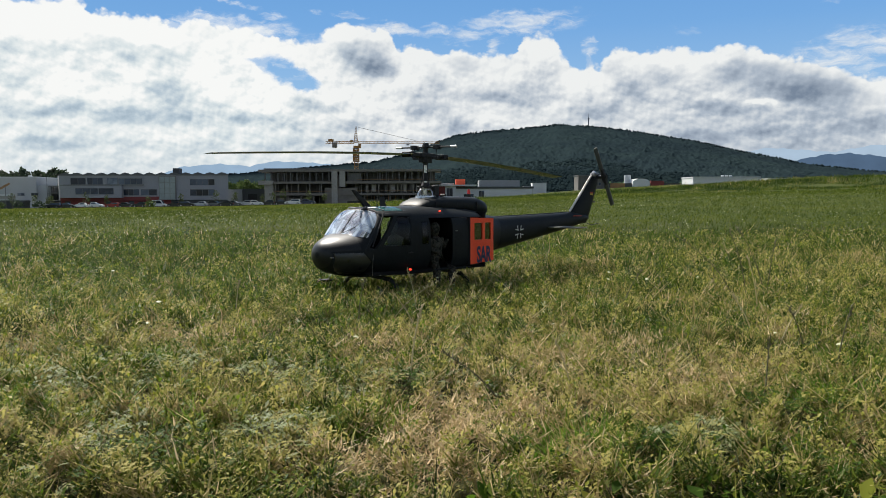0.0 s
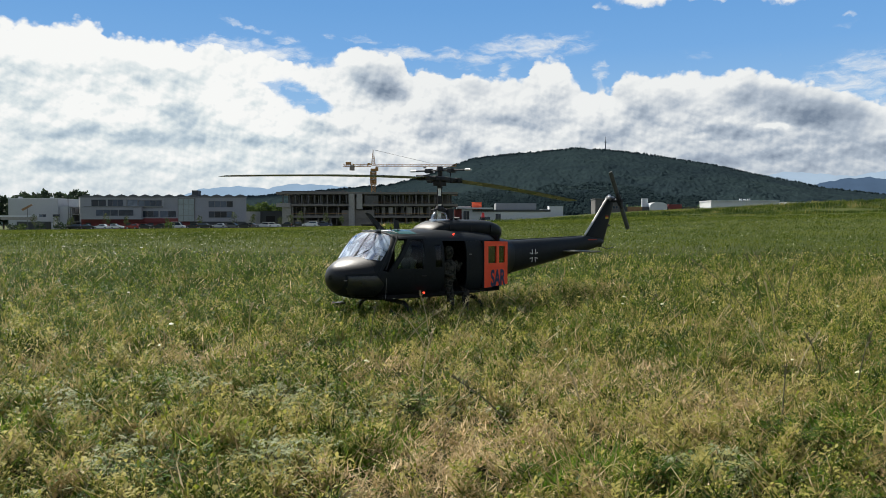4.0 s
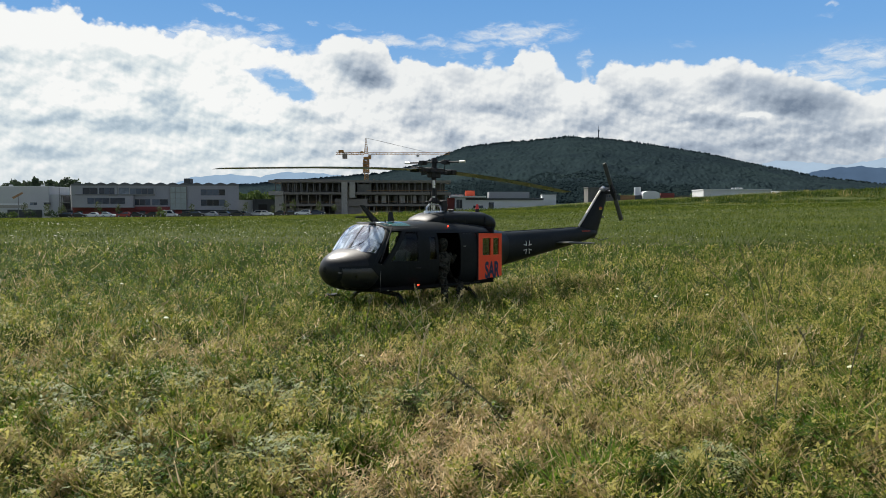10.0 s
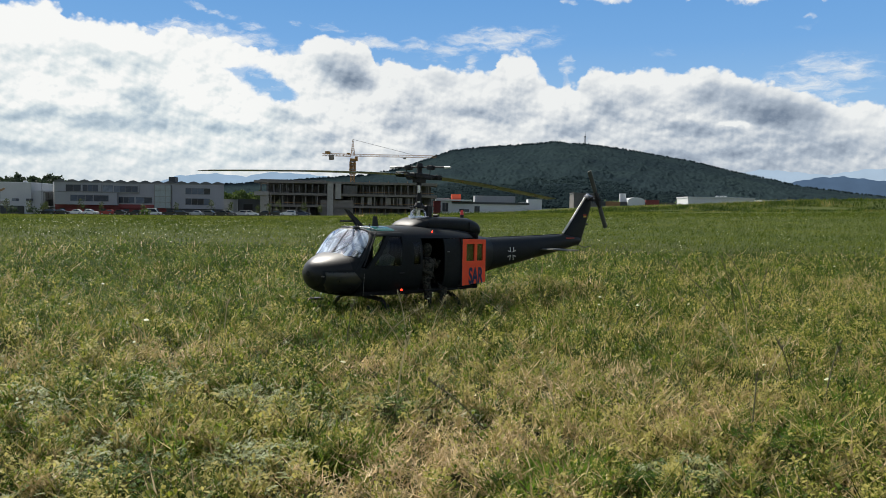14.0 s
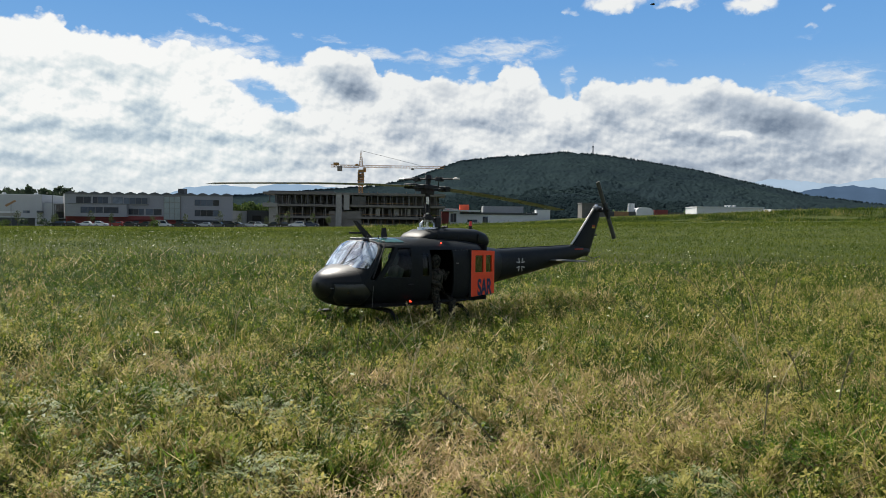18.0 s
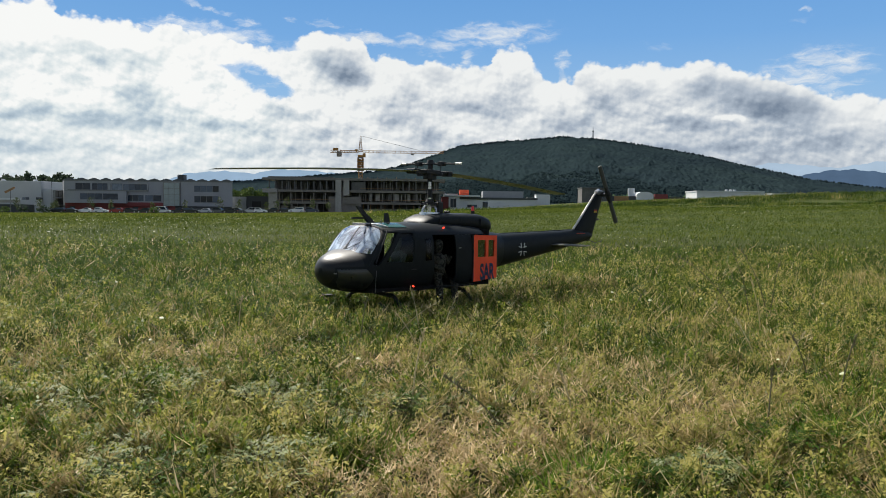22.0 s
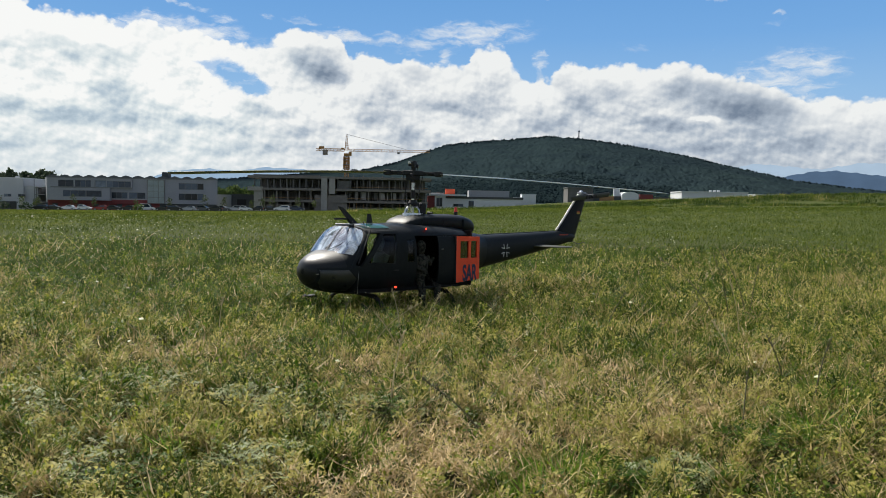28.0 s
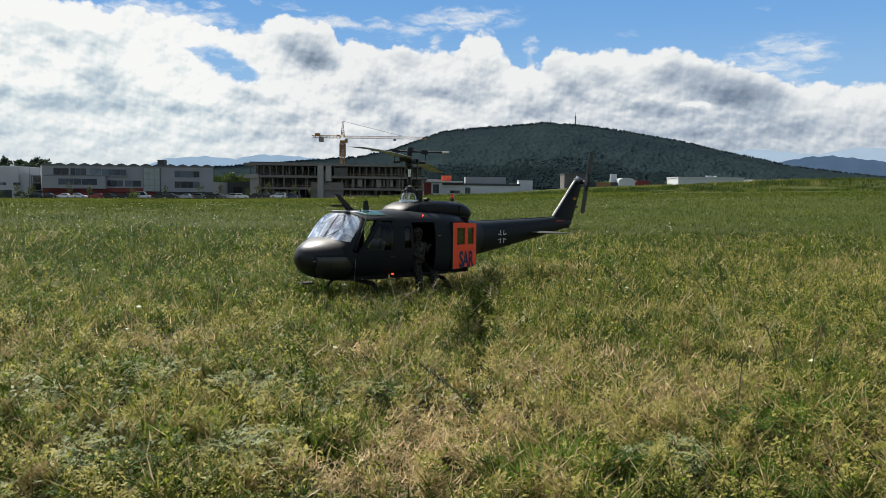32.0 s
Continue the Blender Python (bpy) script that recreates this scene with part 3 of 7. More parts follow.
    tint = np.clip(hue[k] + rs.normal(0, 0.1, n), 0, 1)
    me = leaf_mesh("herb_leaves", lx, ly, z, big[k] * rs.uniform(0.6, 1.2, n), a + rs.normal(0, 0.6, n), rs.normal(0.3, 0.5, n), tint, 0.48)
    tagged(part("meadow_herbs", me, HERB), "low green and silvery broad-leaved meadow herbs", "herbs", kind="stuff")
    # the field farther off, in coarser tufts
    x, y = spread(rs, 75000, 6.0, 60, 0.7)
    dry, lush = patches(x * 0.4, y * 0.4, 3), patches(x * 0.4, y * 0.4, 11)
    n = len(x)
    h = rs.uniform(0.025, 0.075, n) * (1 + 0.3 * lush)
    tint = np.clip(0.33 + 0.12 * dry - 0.05 * lush + rs.normal(0, 0.13, n), 0, 1)
    w = rs.uniform(0.002, 0.004, n) * (0.9 + 0.13 * y)
    me = blade_mesh("far_grass", x, y, h, w, h * rs.uniform(0.2, 1.1, n), rs.normal(0.6, 1.6, n), tint, rs)
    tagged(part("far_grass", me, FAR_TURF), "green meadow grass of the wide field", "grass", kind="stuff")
    x, y = spread(rs, 140000, 6.0, 70, 0.6)
    n = len(x)
    dry = patches(x * 0.4, y * 0.4, 3)
    tint = np.clip(0.28 + 0.12 * dry + rs.normal(0, 0.12, n), 0, 0.48)
    me = leaf_mesh("field_leaves", x, y, ground_z(x, y) + rs.uniform(0.01, 0.06, n), rs.uniform(0.005, 0.011, n) * (0.8 + 0.20 * y), rs.uniform(0, 6.28, n), rs.normal(0.3, 0.5, n), tint)
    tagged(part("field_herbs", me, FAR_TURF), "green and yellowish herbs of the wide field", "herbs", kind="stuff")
    # out to the car park
    n = 60000
    y = 55 + 165 * rs.uniform(0, 1, n) ** 1.3
    x = rs.uniform(-0.64, 0.30, n) * y
    tint = np.clip(0.46 + 0.12 * patches(x * 0.12, y * 0.12, 3) + rs.normal(0, 0.12, n), 0, 0.6)
    h = rs.uniform(0.05, 0.16, n)
    me = blade_mesh("field_edge_grass", x, y, h, rs.uniform(0.06, 0.14, n), h * rs.uniform(0.2, 1.0, n), rs.normal(0.6, 1.6, n), tint, rs)
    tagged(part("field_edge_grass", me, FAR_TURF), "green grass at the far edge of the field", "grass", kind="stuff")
    # longer grass round the landing skids
    n = 11000
    a, r = rs.uniform(0, 2 * np.pi, n), 0.95 * np.sqrt(rs.uniform(0, 1, n))
    x, y = -0.08 + r * np.cos(a), 2.98 + 0.70 * r * np.sin(a)
    h = rs.gamma(5, 0.0095, n).clip(0.015, 0.11) * (1 - 0.35 * r)
    tint = np.clip(0.36 + 0.2 * patches(x, y, 3) + rs.normal(0, 0.2, n), 0, 1)
    me = blade_mesh("skid_grass", x, y, h, rs.uniform(0.002, 0.005, n), h * rs.uniform(0.2, 1.0, n), rs.uniform(0, 6.28, n), tint, rs)
    tagged(part("skid_grass", me, TURF), "longer grass round the landing skids", "grass", kind="stuff")
    # turf beside and behind the view
    n = 190000
    a, r = rs.uniform(0, 2 * np.pi, n), 16 * rs.uniform(0, 1, n) ** 0.62
    x, y = r * np.cos(a), r * np.sin(a)
    out = ((np.abs(x) > 0.64 * y + 0.25 + rs.normal(0, 0.1, n)) | (y < 0.95)) & (r > 0.1)
    x, y, r = x[out], y[out], r[out]
    n = len(x)
    tint = np.clip(0.38 + 0.16 * patches(x, y, 3, fine) + 0.1 * cells(x, y + 40, 0.01, 4) + rs.normal(0, 0.2, n), 0, 1)
    h = rs.gamma(3, 0.011, n).clip(0.008, 0.09)
    me = spike_mesh("side_grass", x, y, rs.uniform(-0.002, 0.012, n), h, rs.uniform(0.006, 0.013, n) * (0.8 + 0.14 * r), h * rs.uniform(0.4, 1.8, n), rs.uniform(0, 6.28, n), tint, rs)
    tagged(part("side_grass", me, TURF), "meadow grass round the place of the camera", "grass", kind="stuff")
    n = 150000
    a, r = rs.uniform(0, 2 * np.pi, n), 10 * rs.uniform(0, 1, n) ** 0.6
    x, y = r * np.cos(a), r * np.sin(a)
    out = ((np.abs(x) > 0.66 * y + 0.25 + rs.normal(0, 0.15, n)) | (y < 0.95)) & (r > 0.1)
    x, y, r = x[out], y[out], r[out]
    n = len(x)
    tint = np.clip(0.36 + 0.2 * patches(x, y, 31, (7.0, 15.0, 29.0)) + 0.1 * patches(x, y, 3, fine) + rs.normal(0, 0.1, n), 0.02, 0.6)
    me = leaf_mesh("side_leaves", x, y, ground_z(x, y) + rs.uniform(0.006, 0.035, n), rs.uniform(0.022, 0.045, n) * (0.8 + 0.1 * r), rs.uniform(0, 6.28, n), rs.normal(0.15, 0.5, n), tint, 0.6)
    tagged(part("side_clover", me, HERB), "mat of green leaves round the place of the camera", "clover", kind="stuff")
    # its fringe along the edge of the field
    n = 16000
    x, y = rs.uniform(-12, 62, n), rs.uniform(112, 126, n)
    h = rs.uniform(0.2, 0.6, n) * (0.7 + 0.5 * patches(x * 0.3, y * 0.3, 17)).clip(0.3, 1.3)
    tint = np.clip(0.26 + 0.2 * patches(x * 0.1, y * 0.1, 5) + rs.normal(0, 0.14, n), 0, 1)
    me = blade_mesh("edge_fringe", x, y, h, rs.uniform(0.04, 0.09, n), h * rs.uniform(0.1, 0.8, n), rs.normal(0.5, 1.2, n), tint, rs)
    tagged(part("edge_fringe", me, TURF), "ragged fringe of tall grass along the field", "grass", kind="stuff")
    # uncut grass on the bank
    n = 34000
    x, y = rs.uniform(9, 95, n), rs.uniform(97, 124, n)
    h = rs.uniform(0.18, 0.55, n) * (0.5 + 0.6 * ease(x, 10, 70)) * (0.75 + 0.35 * patches(x * 0.12, y * 0.12, 9))
    tint = np.clip(0.13 + 0.2 * patches(x * 0.1, y * 0.1, 5) + rs.normal(0, 0.1, n), 0, 1)
    me = blade_mesh("bank_grass", x, y, h, rs.uniform(0.05, 0.12, n), h * rs.uniform(0.1, 0.7, n), rs.normal(0.5, 1.2, n), tint, rs)
    tagged(part("bank_grass", me, TURF), "tall uncut grass on the bank at the field's edge", "grass", kind="stuff")


PETAL = surf("white_petals", (0.44, 0.46, 0.26), 0.6, 0, 300, 60, 0.08)


def make_flowers():
    """Daisies and clover heads strewn over the field."""
    rs = np.random.RandomState(19)
    x, y = spread(rs, 8500, 1.6, 95, 0.62)
    keep = rs.uniform(0, 1, len(x)) < np.clip(0.55 + 0.6 * patches(x * 0.3, y * 0.3, 41), 0.1, 1) * (0.12 + 0.88 * ease(y, 3.5, 9))
    x, y = x[keep], y[keep]
    n = len(x)
    z = ground_z(x, y) + rs.uniform(0.06, 0.12, n)
    r = rs.uniform(0.004, 0.0075, n) * (1 + 0.05 * (y - 3).clip(0, 30))
    a = np.arange(6) * np.pi / 3
    v = np.zeros((n, 7, 3))
    v[:, 0] = np.c_[x, y, z + r * 0.5]
    for i in range(6):
        v[:, i + 1] = np.c_[x + r * np.cos(a[i]), y + r * np.sin(a[i]), z + r * 0.25 * np.sin(a[i] + x * 9)]
    b = (np.arange(n) * 7)[:, None]
    tri = np.array([[0, i + 1, (i + 1) % 6 + 1] for i in range(6)]).ravel()[None]
    loops = (b + tri).ravel()
    me = raw_mesh("daisies", v.reshape(-1, 3), loops, np.arange(6 * n) * 3, np.full(6 * n, 3))
    tagged(part("daisies", me, PETAL), "small white daisies and clover heads in the meadow", "flowers", kind="stuff")


STALK = surf("dark_grass_stalk", (0.09, 0.085, 0.035), 0.7, 0, 300, 60, 0.3)
STRAW = surf("pale_grass_stalk", (0.38, 0.32, 0.17), 0.7, 0, 300, 60, 0.2)


def grass_stalk(x, y, length, dx, dy, pale=False, head=True):
    """A single long stalk that leans over, with its seed head."""
    z = float(ground_z(x, y))
    run = math.hypot(dx, dy)
    top = math.sqrt(max(length * length - run * run, 0.0004))
    pts = []
    for i in range(8):
        u = i / 7
        pts.append((dx * u * (0.5 + 0.5 * u), dy * u * (0.5 + 0.5 * u), top * u * (1.25 - 0.25 * u)))
    e = new("grass_stalk")
    e.location = (x, y, z - 0.004)
    tagged(e, ("pale dry" if pale else "dark green") + " long grass stalk leaning over the meadow", "grass stalk", group="long grass stalks")
    part("stem", tube(bmesh.new(), pts, [0.0021 - 0.0011 * i / 7 for i in range(8)], 5), STRAW if pale else STALK, e)
    if head:
        bm = bmesh.new()
        a, b = Vector(pts[-2]), Vector(pts[-1])
        for i in range(9):
            c = a.lerp(b, i / 6) + Vector((random.uniform(-1, 1), random.uniform(-1, 1), 0)) * 0.002
            d = Vector((random.uniform(-1, 1), random.uniform(-1, 1), random.uniform(0.4, 1.4))).normalized() * 0.011
            rod(bm, c, c + d, 0.0018, 0.0005, 4)
        part("seed_head", bm, STRAW if pale else STALK, e)


def make_stalks():
    random.seed(5)
    rows = [(1.13, 2.9, 0.34, -0.22, 0.02, 0), (1.19, 2.95, 0.28, -0.07, 0, 0), (1.22, 2.85, 0.24, 0.03, 0, 0), (1.28, 3.0, 0.3, -0.11, 0, 0), (1.1, 2.63, 0.2, -0.04, 0, 1), (0.13, 1.42, 0.16, -0.11, 0.05, 0),
            (-0.22, 2.22, 0.16, 0.02, 0.02, 0), (-0.05, 2.45, 0.17, -0.03, 0, 1), (-0.14, 2.33, 0.2, 0.14, 0.03, 1), (0.02, 2.5, 0.16, 0.05, 0.02, 1), (0.62, 1.45, 0.13, 0.02, 0.03, 0), (0.86, 1.78, 0.15, -0.04, 0.01, 0), (0.83, 1.6, 0.17, 0.03, 0, 0)]
    # others strewn about
    for _ in range(12):
        y = random.uniform(1.5, 3.4)
        rows.append((random.uniform(-0.5, 0.5) * y, y, random.uniform(0.1, 0.18), random.uniform(-0.08, 0.08), random.uniform(0, 0.04), random.random() < 0.8))
    for x, y, n, dx, dy, pale in rows:
        grass_stalk(x, y, n, dx, dy, bool(pale))


def lobed_herb(x, y, hue, reach, seed, label, group, count=32):
    """A low plant: stems that fan out, each with leaves cut into pairs of lobes."""
    rs = np.random.RandomState(seed)
    e = new("herb_plant")
    e.location = (x, y, float(ground_z(x, y)) + 0.004)
    tagged(e, label, "herb", group=group)
    bm = bmesh.new()
    px, py, pz, size, turn, pitch, tint = [], [], [], [], [], [], []
    for i in range(count):
        a, h = rs.uniform(0, 2 * math.pi), rs.uniform(0.012, 0.05)
        r = reach * math.sqrt(rs.uniform(0.02, 1))
        tip = (r * math.cos(a), r * math.sin(a), h)
        if i % 2 == 0:
            tube(bm, [(0, 0, 0), (tip[0] * 0.5, tip[1] * 0.5, h * 0.7), tip], [0.0011, 0.0009, 0.0006], 3)
        b, q, L = a + rs.normal(0, 0.7), rs.normal(0.1, 0.3), rs.uniform(0.012, 0.022)
        t0 = hue + rs.normal(0, 0.07)
        for u, side in ((0.1, 1), (0.1, -1), (0.4, 1), (0.4, -1), (0.68, 1), (0.68, -1), (0.7, 0)):
            px.append(tip[0] + L * u * math.cos(b))
            py.append(tip[1] + L * u * math.sin(b))
            pz.append(tip[2] + L * u * math.sin(q))
            size.append(L * (0.46 if side else 0.52) * rs.uniform(0.8, 1.2))
            turn.append(b + side * 0.85)
            pitch.append(q + rs.normal(0, 0.15))
            tint.append(min(1.0, max(0.0, t0)))
    me = leaf_mesh("leaves", *[np.array(v) for v in (px, py, pz, size, turn, pitch, tint)], 0.42)
    part("foliage", me, HERB, e)
    part("stem", bm, STALK, e)


def grass_tuft(x, y, height, hue, seed, label, count=70):
    """A tuft of broad blades out of one root."""
    rs = np.random.RandomState(seed)
    e = new("grass_tuft")
    e.location = (x, y, float(ground_z(x, y)))
    tagged(e, label, "grass tuft", group="grass tufts")
    a, r = rs.uniform(0, 2 * math.pi, count), 0.045 * np.sqrt(rs.uniform(0, 1, count))
    h = height * rs.uniform(0.4, 1.05, count)
    bx, by = r * np.cos(a), r * np.sin(a)
    me = blade_mesh("blades", bx, by, h, rs.uniform(0.0025, 0.0055, count), h * rs.uniform(0.15, 1.0, count), a + rs.normal(0, 0.4, count), np.clip(hue + rs.normal(0, 0.12, count) + 0.5 * (rs.uniform(0, 1, count) < 0.1), 0, 1), rs)
    me.transform(Matrix.Translation((0, 0, -float(ground_z(0, 0)))))
    part("foliage", me, FRESH, e)


def make_plants():
    rs = random.Random(77)
    seed = 300
    for cx, cy, r in SILVER:
        for _ in range(8):
            seed += 1
            lobed_herb(cx + rs.gauss(0, r * 0.6), cy + rs.gauss(0, r * 0.7), 0.77 + rs.uniform(-0.07, 0.14), rs.uniform(0.025, 0.045), seed, "silvery grey-green herb with lobed leaves in the turf", "silvery herbs")
    for cx, cy, r in ((0.07, 1.65, 0.11), (0.77, 2.23, 0.10), (0.34, 1.13, 0.08), (0.61, 1.31, 0.07), (-0.41, 2.33, 0.11), (1.21, 2.29, 0.11), (-0.39, 1.07, 0.06), (-0.09, 1.57, 0.08)):
        for _ in range(7):
            seed += 1
            lobed_herb(cx + rs.gauss(0, r * 0.6), cy + rs.gauss(0, r * 0.7), 0.16 + rs.uniform(-0.05, 0.1), rs.uniform(0.03, 0.055), seed, "dark green herb with lobed leaves in the turf", "green herbs")
    for cx, cy, r in LUSH + [(0.34, 1.95, 0.1), (-1.0, 2.5, 0.1), (-0.35, 2.5, 0.12), (1.3, 2.7, 0.1), (0.62, 2.7, 0.12)]:
        for _ in range(5):
            seed += 1
            grass_tuft(cx + rs.gauss(0, r * 0.6), cy + rs.gauss(0, r * 0.6), rs.uniform(0.045, 0.078), rs.uniform(0.25, 0.5), seed, "fresh green tuft of grass with some dry blades")


# ---- sky and distance ----
# the clouds, by azimuth and height in degrees
CLOUD_TOPS = [
    (-45, 11.5), (-38, 12.6), (-32, 12.3), (-28.8, 12.4), (-27.2, 12.4), (-25.6, 12.7), (-24.3, 12.8), (-23.8, 12.5), (-23.6, 12.0), (-22.9, 12.2), (-21.5, 12.1), (-19.8, 12.0),
    (-18.9, 11.8), (-18.7, 11.7), (-18.0, 11.8), (-17.2, 12.0), (-15.0, 11.9), (-13.1, 11.7), (-11.2, 11.3), (-10.0, 11.0), (-9.4, 10.9), (-8.7, 11.3), (-8.2, 11.8), (-7.6, 12.1),
    (-5.6, 12.1), (-4.4, 11.9), (-3.6, 11.6), (-3.0, 10.9), (-1.8, 11.0), (0.2, 10.3), (0.9, 10.5), (2.1, 10.1), (2.9, 10.0), (3.4, 10.2), (3.7, 10.2), (5.1, 10.0),
    (5.9, 11.3), (6.9, 11.5), (7.9, 11.3), (8.5, 10.7), (9.3, 9.5), (10.1, 9.2), (10.5, 10.0), (11.1, 9.3), (11.9, 10.2), (12.8, 10.3), (14.0, 10.0), (15.9, 10.3),
    (16.6, 10.4), (18.1, 10.0), (20.3, 10.1), (21.2, 10.0), (22.1, 9.7), (23.8, 9.2), (25.5, 8.7), (26.8, 8.0), (29.3, 7.5), (36, 7.6), (45, 9.5)]
# centre, half width, half height, slant, weight
CLOUD_CORES = [
    (-5.6, 10.0, 3.0, 1.6, -8, 0.62), (-4.5, 9.3, 2.3, 1.2, -15, 0.55), (-6.7, 10.4, 1.2, 0.8, 0, 0.3), (-21.7, 5.8, 6.2, 1.1, -3, 0.5), (-18.8, 6.8, 2.5, 1.7, -30, 0.45), (-20.0, 7.8, 2.1, 0.9, -45, 0.35), (-27.1, 5.7, 3.7, 0.7, 0, 0.38),
    (-17.7, 5.8, 2.5, 0.7, -10, 0.4), (-12.0, 5.4, 4.5, 0.7, -5, 0.42), (-15.1, 6.1, 2.9, 0.7, -10, 0.25), (-27.3, 9.6, 4.5, 1.1, 0, 0.3), (-21.8, 9.9, 4.5, 1.1, -5, 0.28), (-18.7, 9.6, 2.9, 0.8, -20, 0.22), (-28.3, 7.9, 2.9, 1.2, -10, 0.25),
    (-26.8, 3.6, 3.7, 0.7, 0, 0.32), (-22.4, 4.0, 3.7, 0.6, 0, 0.18), (-8.9, 6.5, 2.9, 0.7, -10, 0.22), (-1.4, 6.6, 2.5, 1.5, -10, 0.4), (-0.4, 7.8, 2.1, 1.2, 0, 0.3), (-5.7, 5.3, 2.9, 0.6, 0, 0.25), (-8.9, 4.1, 3.7, 0.6, 0, 0.2),
    (1.7, 9.3, 1.6, 1.1, -10, 0.34), (1.2, 5.3, 1.8, 1.1, 0, 0.34), (5.7, 7.1, 3.7, 0.9, 0, 0.34), (3.3, 7.4, 2.1, 0.8, 0, 0.25), (7.1, 8.9, 1.6, 0.7, 0, 0.22), (13.7, 7.6, 1.6, 1.2, -25, 0.42), (12.5, 8.6, 1.2, 1.0, -20, 0.2),
    (23.8, 7.4, 5.3, 1.6, -6, 0.55), (25.2, 6.9, 3.7, 1.4, -8, 0.35), (20.0, 8.4, 2.1, 1.1, -15, 0.42), (21.4, 8.7, 2.5, 0.8, -5, 0.25), (20.8, 6.0, 2.5, 0.7, 0, 0.42), (18.2, 6.1, 1.8, 0.7, 0, 0.36), (22.0, 4.5, 2.9, 0.7, 0, 0.3),
    (23.5, 5.5, 4.9, 0.6, -3, 0.25), (27.2, 6.2, 2.5, 1.2, 0, 0.2), (18.2, 4.3, 2.5, 0.6, 0, 0.2), (26.6, 4.3, 3.7, 0.7, 0, 0.2), (10.9, 6.1, 2.5, 0.7, 0, 0.22), (15.9, 8.2, 2.1, 1.0, -10, 0.2), (28.5, 5.1, 2.9, 0.8, 0, 0.22)]
CLOUD_BRIGHT = [
    (22.0, 6.3, 1.8, 0.3, 0, 0.5), (-26.9, 11.3, 6.6, 1.6, 0, 0.3), (-21.2, 11.2, 4.5, 0.9, -6, 0.25), (-20.9, 8.4, 3.7, 0.6, -30, 0.25), (-12.0, 8.7, 2.9, 2.1, -35, 0.25), (-7.2, 11.6, 2.5, 0.7, 0, 0.3), (-7.2, 7.5, 4.9, 1.2, -10, 0.2),
    (16.6, 9.7, 3.3, 0.8, 0, 0.15), (17.4, 5.9, 1.2, 0.3, 0, 0.3), (-24.1, 6.7, 2.5, 0.4, -20, 0.2), (-15.8, 8.0, 2.5, 1.2, -30, 0.2), (9.7, 8.0, 2.5, 1.2, 0, 0.15), (7.3, 10.6, 2.1, 1.0, 0, 0.2)]
CLOUD_VEILS = [
    (-13.9, 11.4, 6.2, 1.5, -4, 0.95), (-16.9, 12.1, 2.5, 0.8, -5, 0.8), (-15.4, 13.6, 1.4, 0.4, -12, 0.5), (-13.8, 13.3, 1.5, 0.4, -15, 0.55), (-6.4, 12.9, 2.1, 0.4, -3, 0.5), (-3.2, 11.9, 3.7, 0.7, -6, 0.7), (-11.9, 12.6, 1.6, 0.4, 0, 0.4),
    (5.3, 12.3, 7.0, 1.2, 3, 0.62), (2.1, 11.5, 3.7, 0.9, 0, 0.5), (10.5, 10.5, 0.9, 0.9, -40, 0.7), (3.8, 10.7, 0.7, 1.2, -10, 0.7), (27.1, 9.0, 5.3, 2.5, 8, 0.65), (17.4, 11.1, 2.1, 0.5, -15, 0.2), (26.4, 12.7, 1.2, 0.4, 20, 0.3),
    (-8.8, 13.0, 0.8, 0.3, 0, 0.3), (0.0, 11.9, 2.5, 0.7, -5, 0.5), (-11.2, 9.5, 2.5, 0.5, -6, 0.5), (-10.4, 8.4, 1.6, 0.3, 5, 0.4)]
CLOUD_GAPS = [
    (-11.0, 8.9, 2.2, 1.0, -28, 1.0), (-9.8, 8.2, 1.6, 0.7, -5, 1.0), (-12.0, 9.5, 1.8, 0.5, -5, 0.75), (-9.1, 11.1, 1.1, 0.4, 0, 0.6), (9.9, 9.7, 1.4, 0.7, -20, 0.8), (4.5, 10.7, 0.8, 0.8, 0, 0.6), (-18.3, 11.7, 0.6, 0.4, 0, 0.6)]
CLOUD_LOOSE = [
    (10.6, 14.8, 1.0, 0.5, 0, 0.6), (13.8, 15.4, 3.7, 1.1, 0, 1.0), (18.0, 15.1, 2.9, 0.7, 0, 0.8), (22.7, 14.8, 3.1, 1.1, 0, 1.0), (26.3, 13.0, 0.9, 0.4, 0, 0.6), (27.5, 14.2, 0.9, 0.7, 40, 0.7), (17.2, 16.5, 8.2, 1.6, 0, 1.0)]


def blobs(k, vec, rows, soft=0.75, top=True):
    """The sum (or the highest) of soft ellipses at vec."""
    acc = None
    for cu, cv, ru, rv, slant, weight in rows:
        n = k.t.nodes.new("ShaderNodeMapping")
        n.vector_type = "TEXTURE"
        k.put(n.inputs["Vector"], vec)
        n.inputs["Location"].default_value, n.inputs["Scale"].default_value = (cu, cv, 0), (ru, rv, 1)
        n.inputs["Rotation"].default_value = (0, 0, radians(slant))
        g = k.t.nodes.new("ShaderNodeTexGradient")
        g.gradient_type = "SPHERICAL"
        k.put(g.inputs[0], n.outputs[0])
        e = k.math("MULTIPLY", k.smooth(g.outputs[1], 0.0, soft), weight)
        acc = e if acc is None else k.math("MAXIMUM" if top else "ADD", acc, e)
    return acc


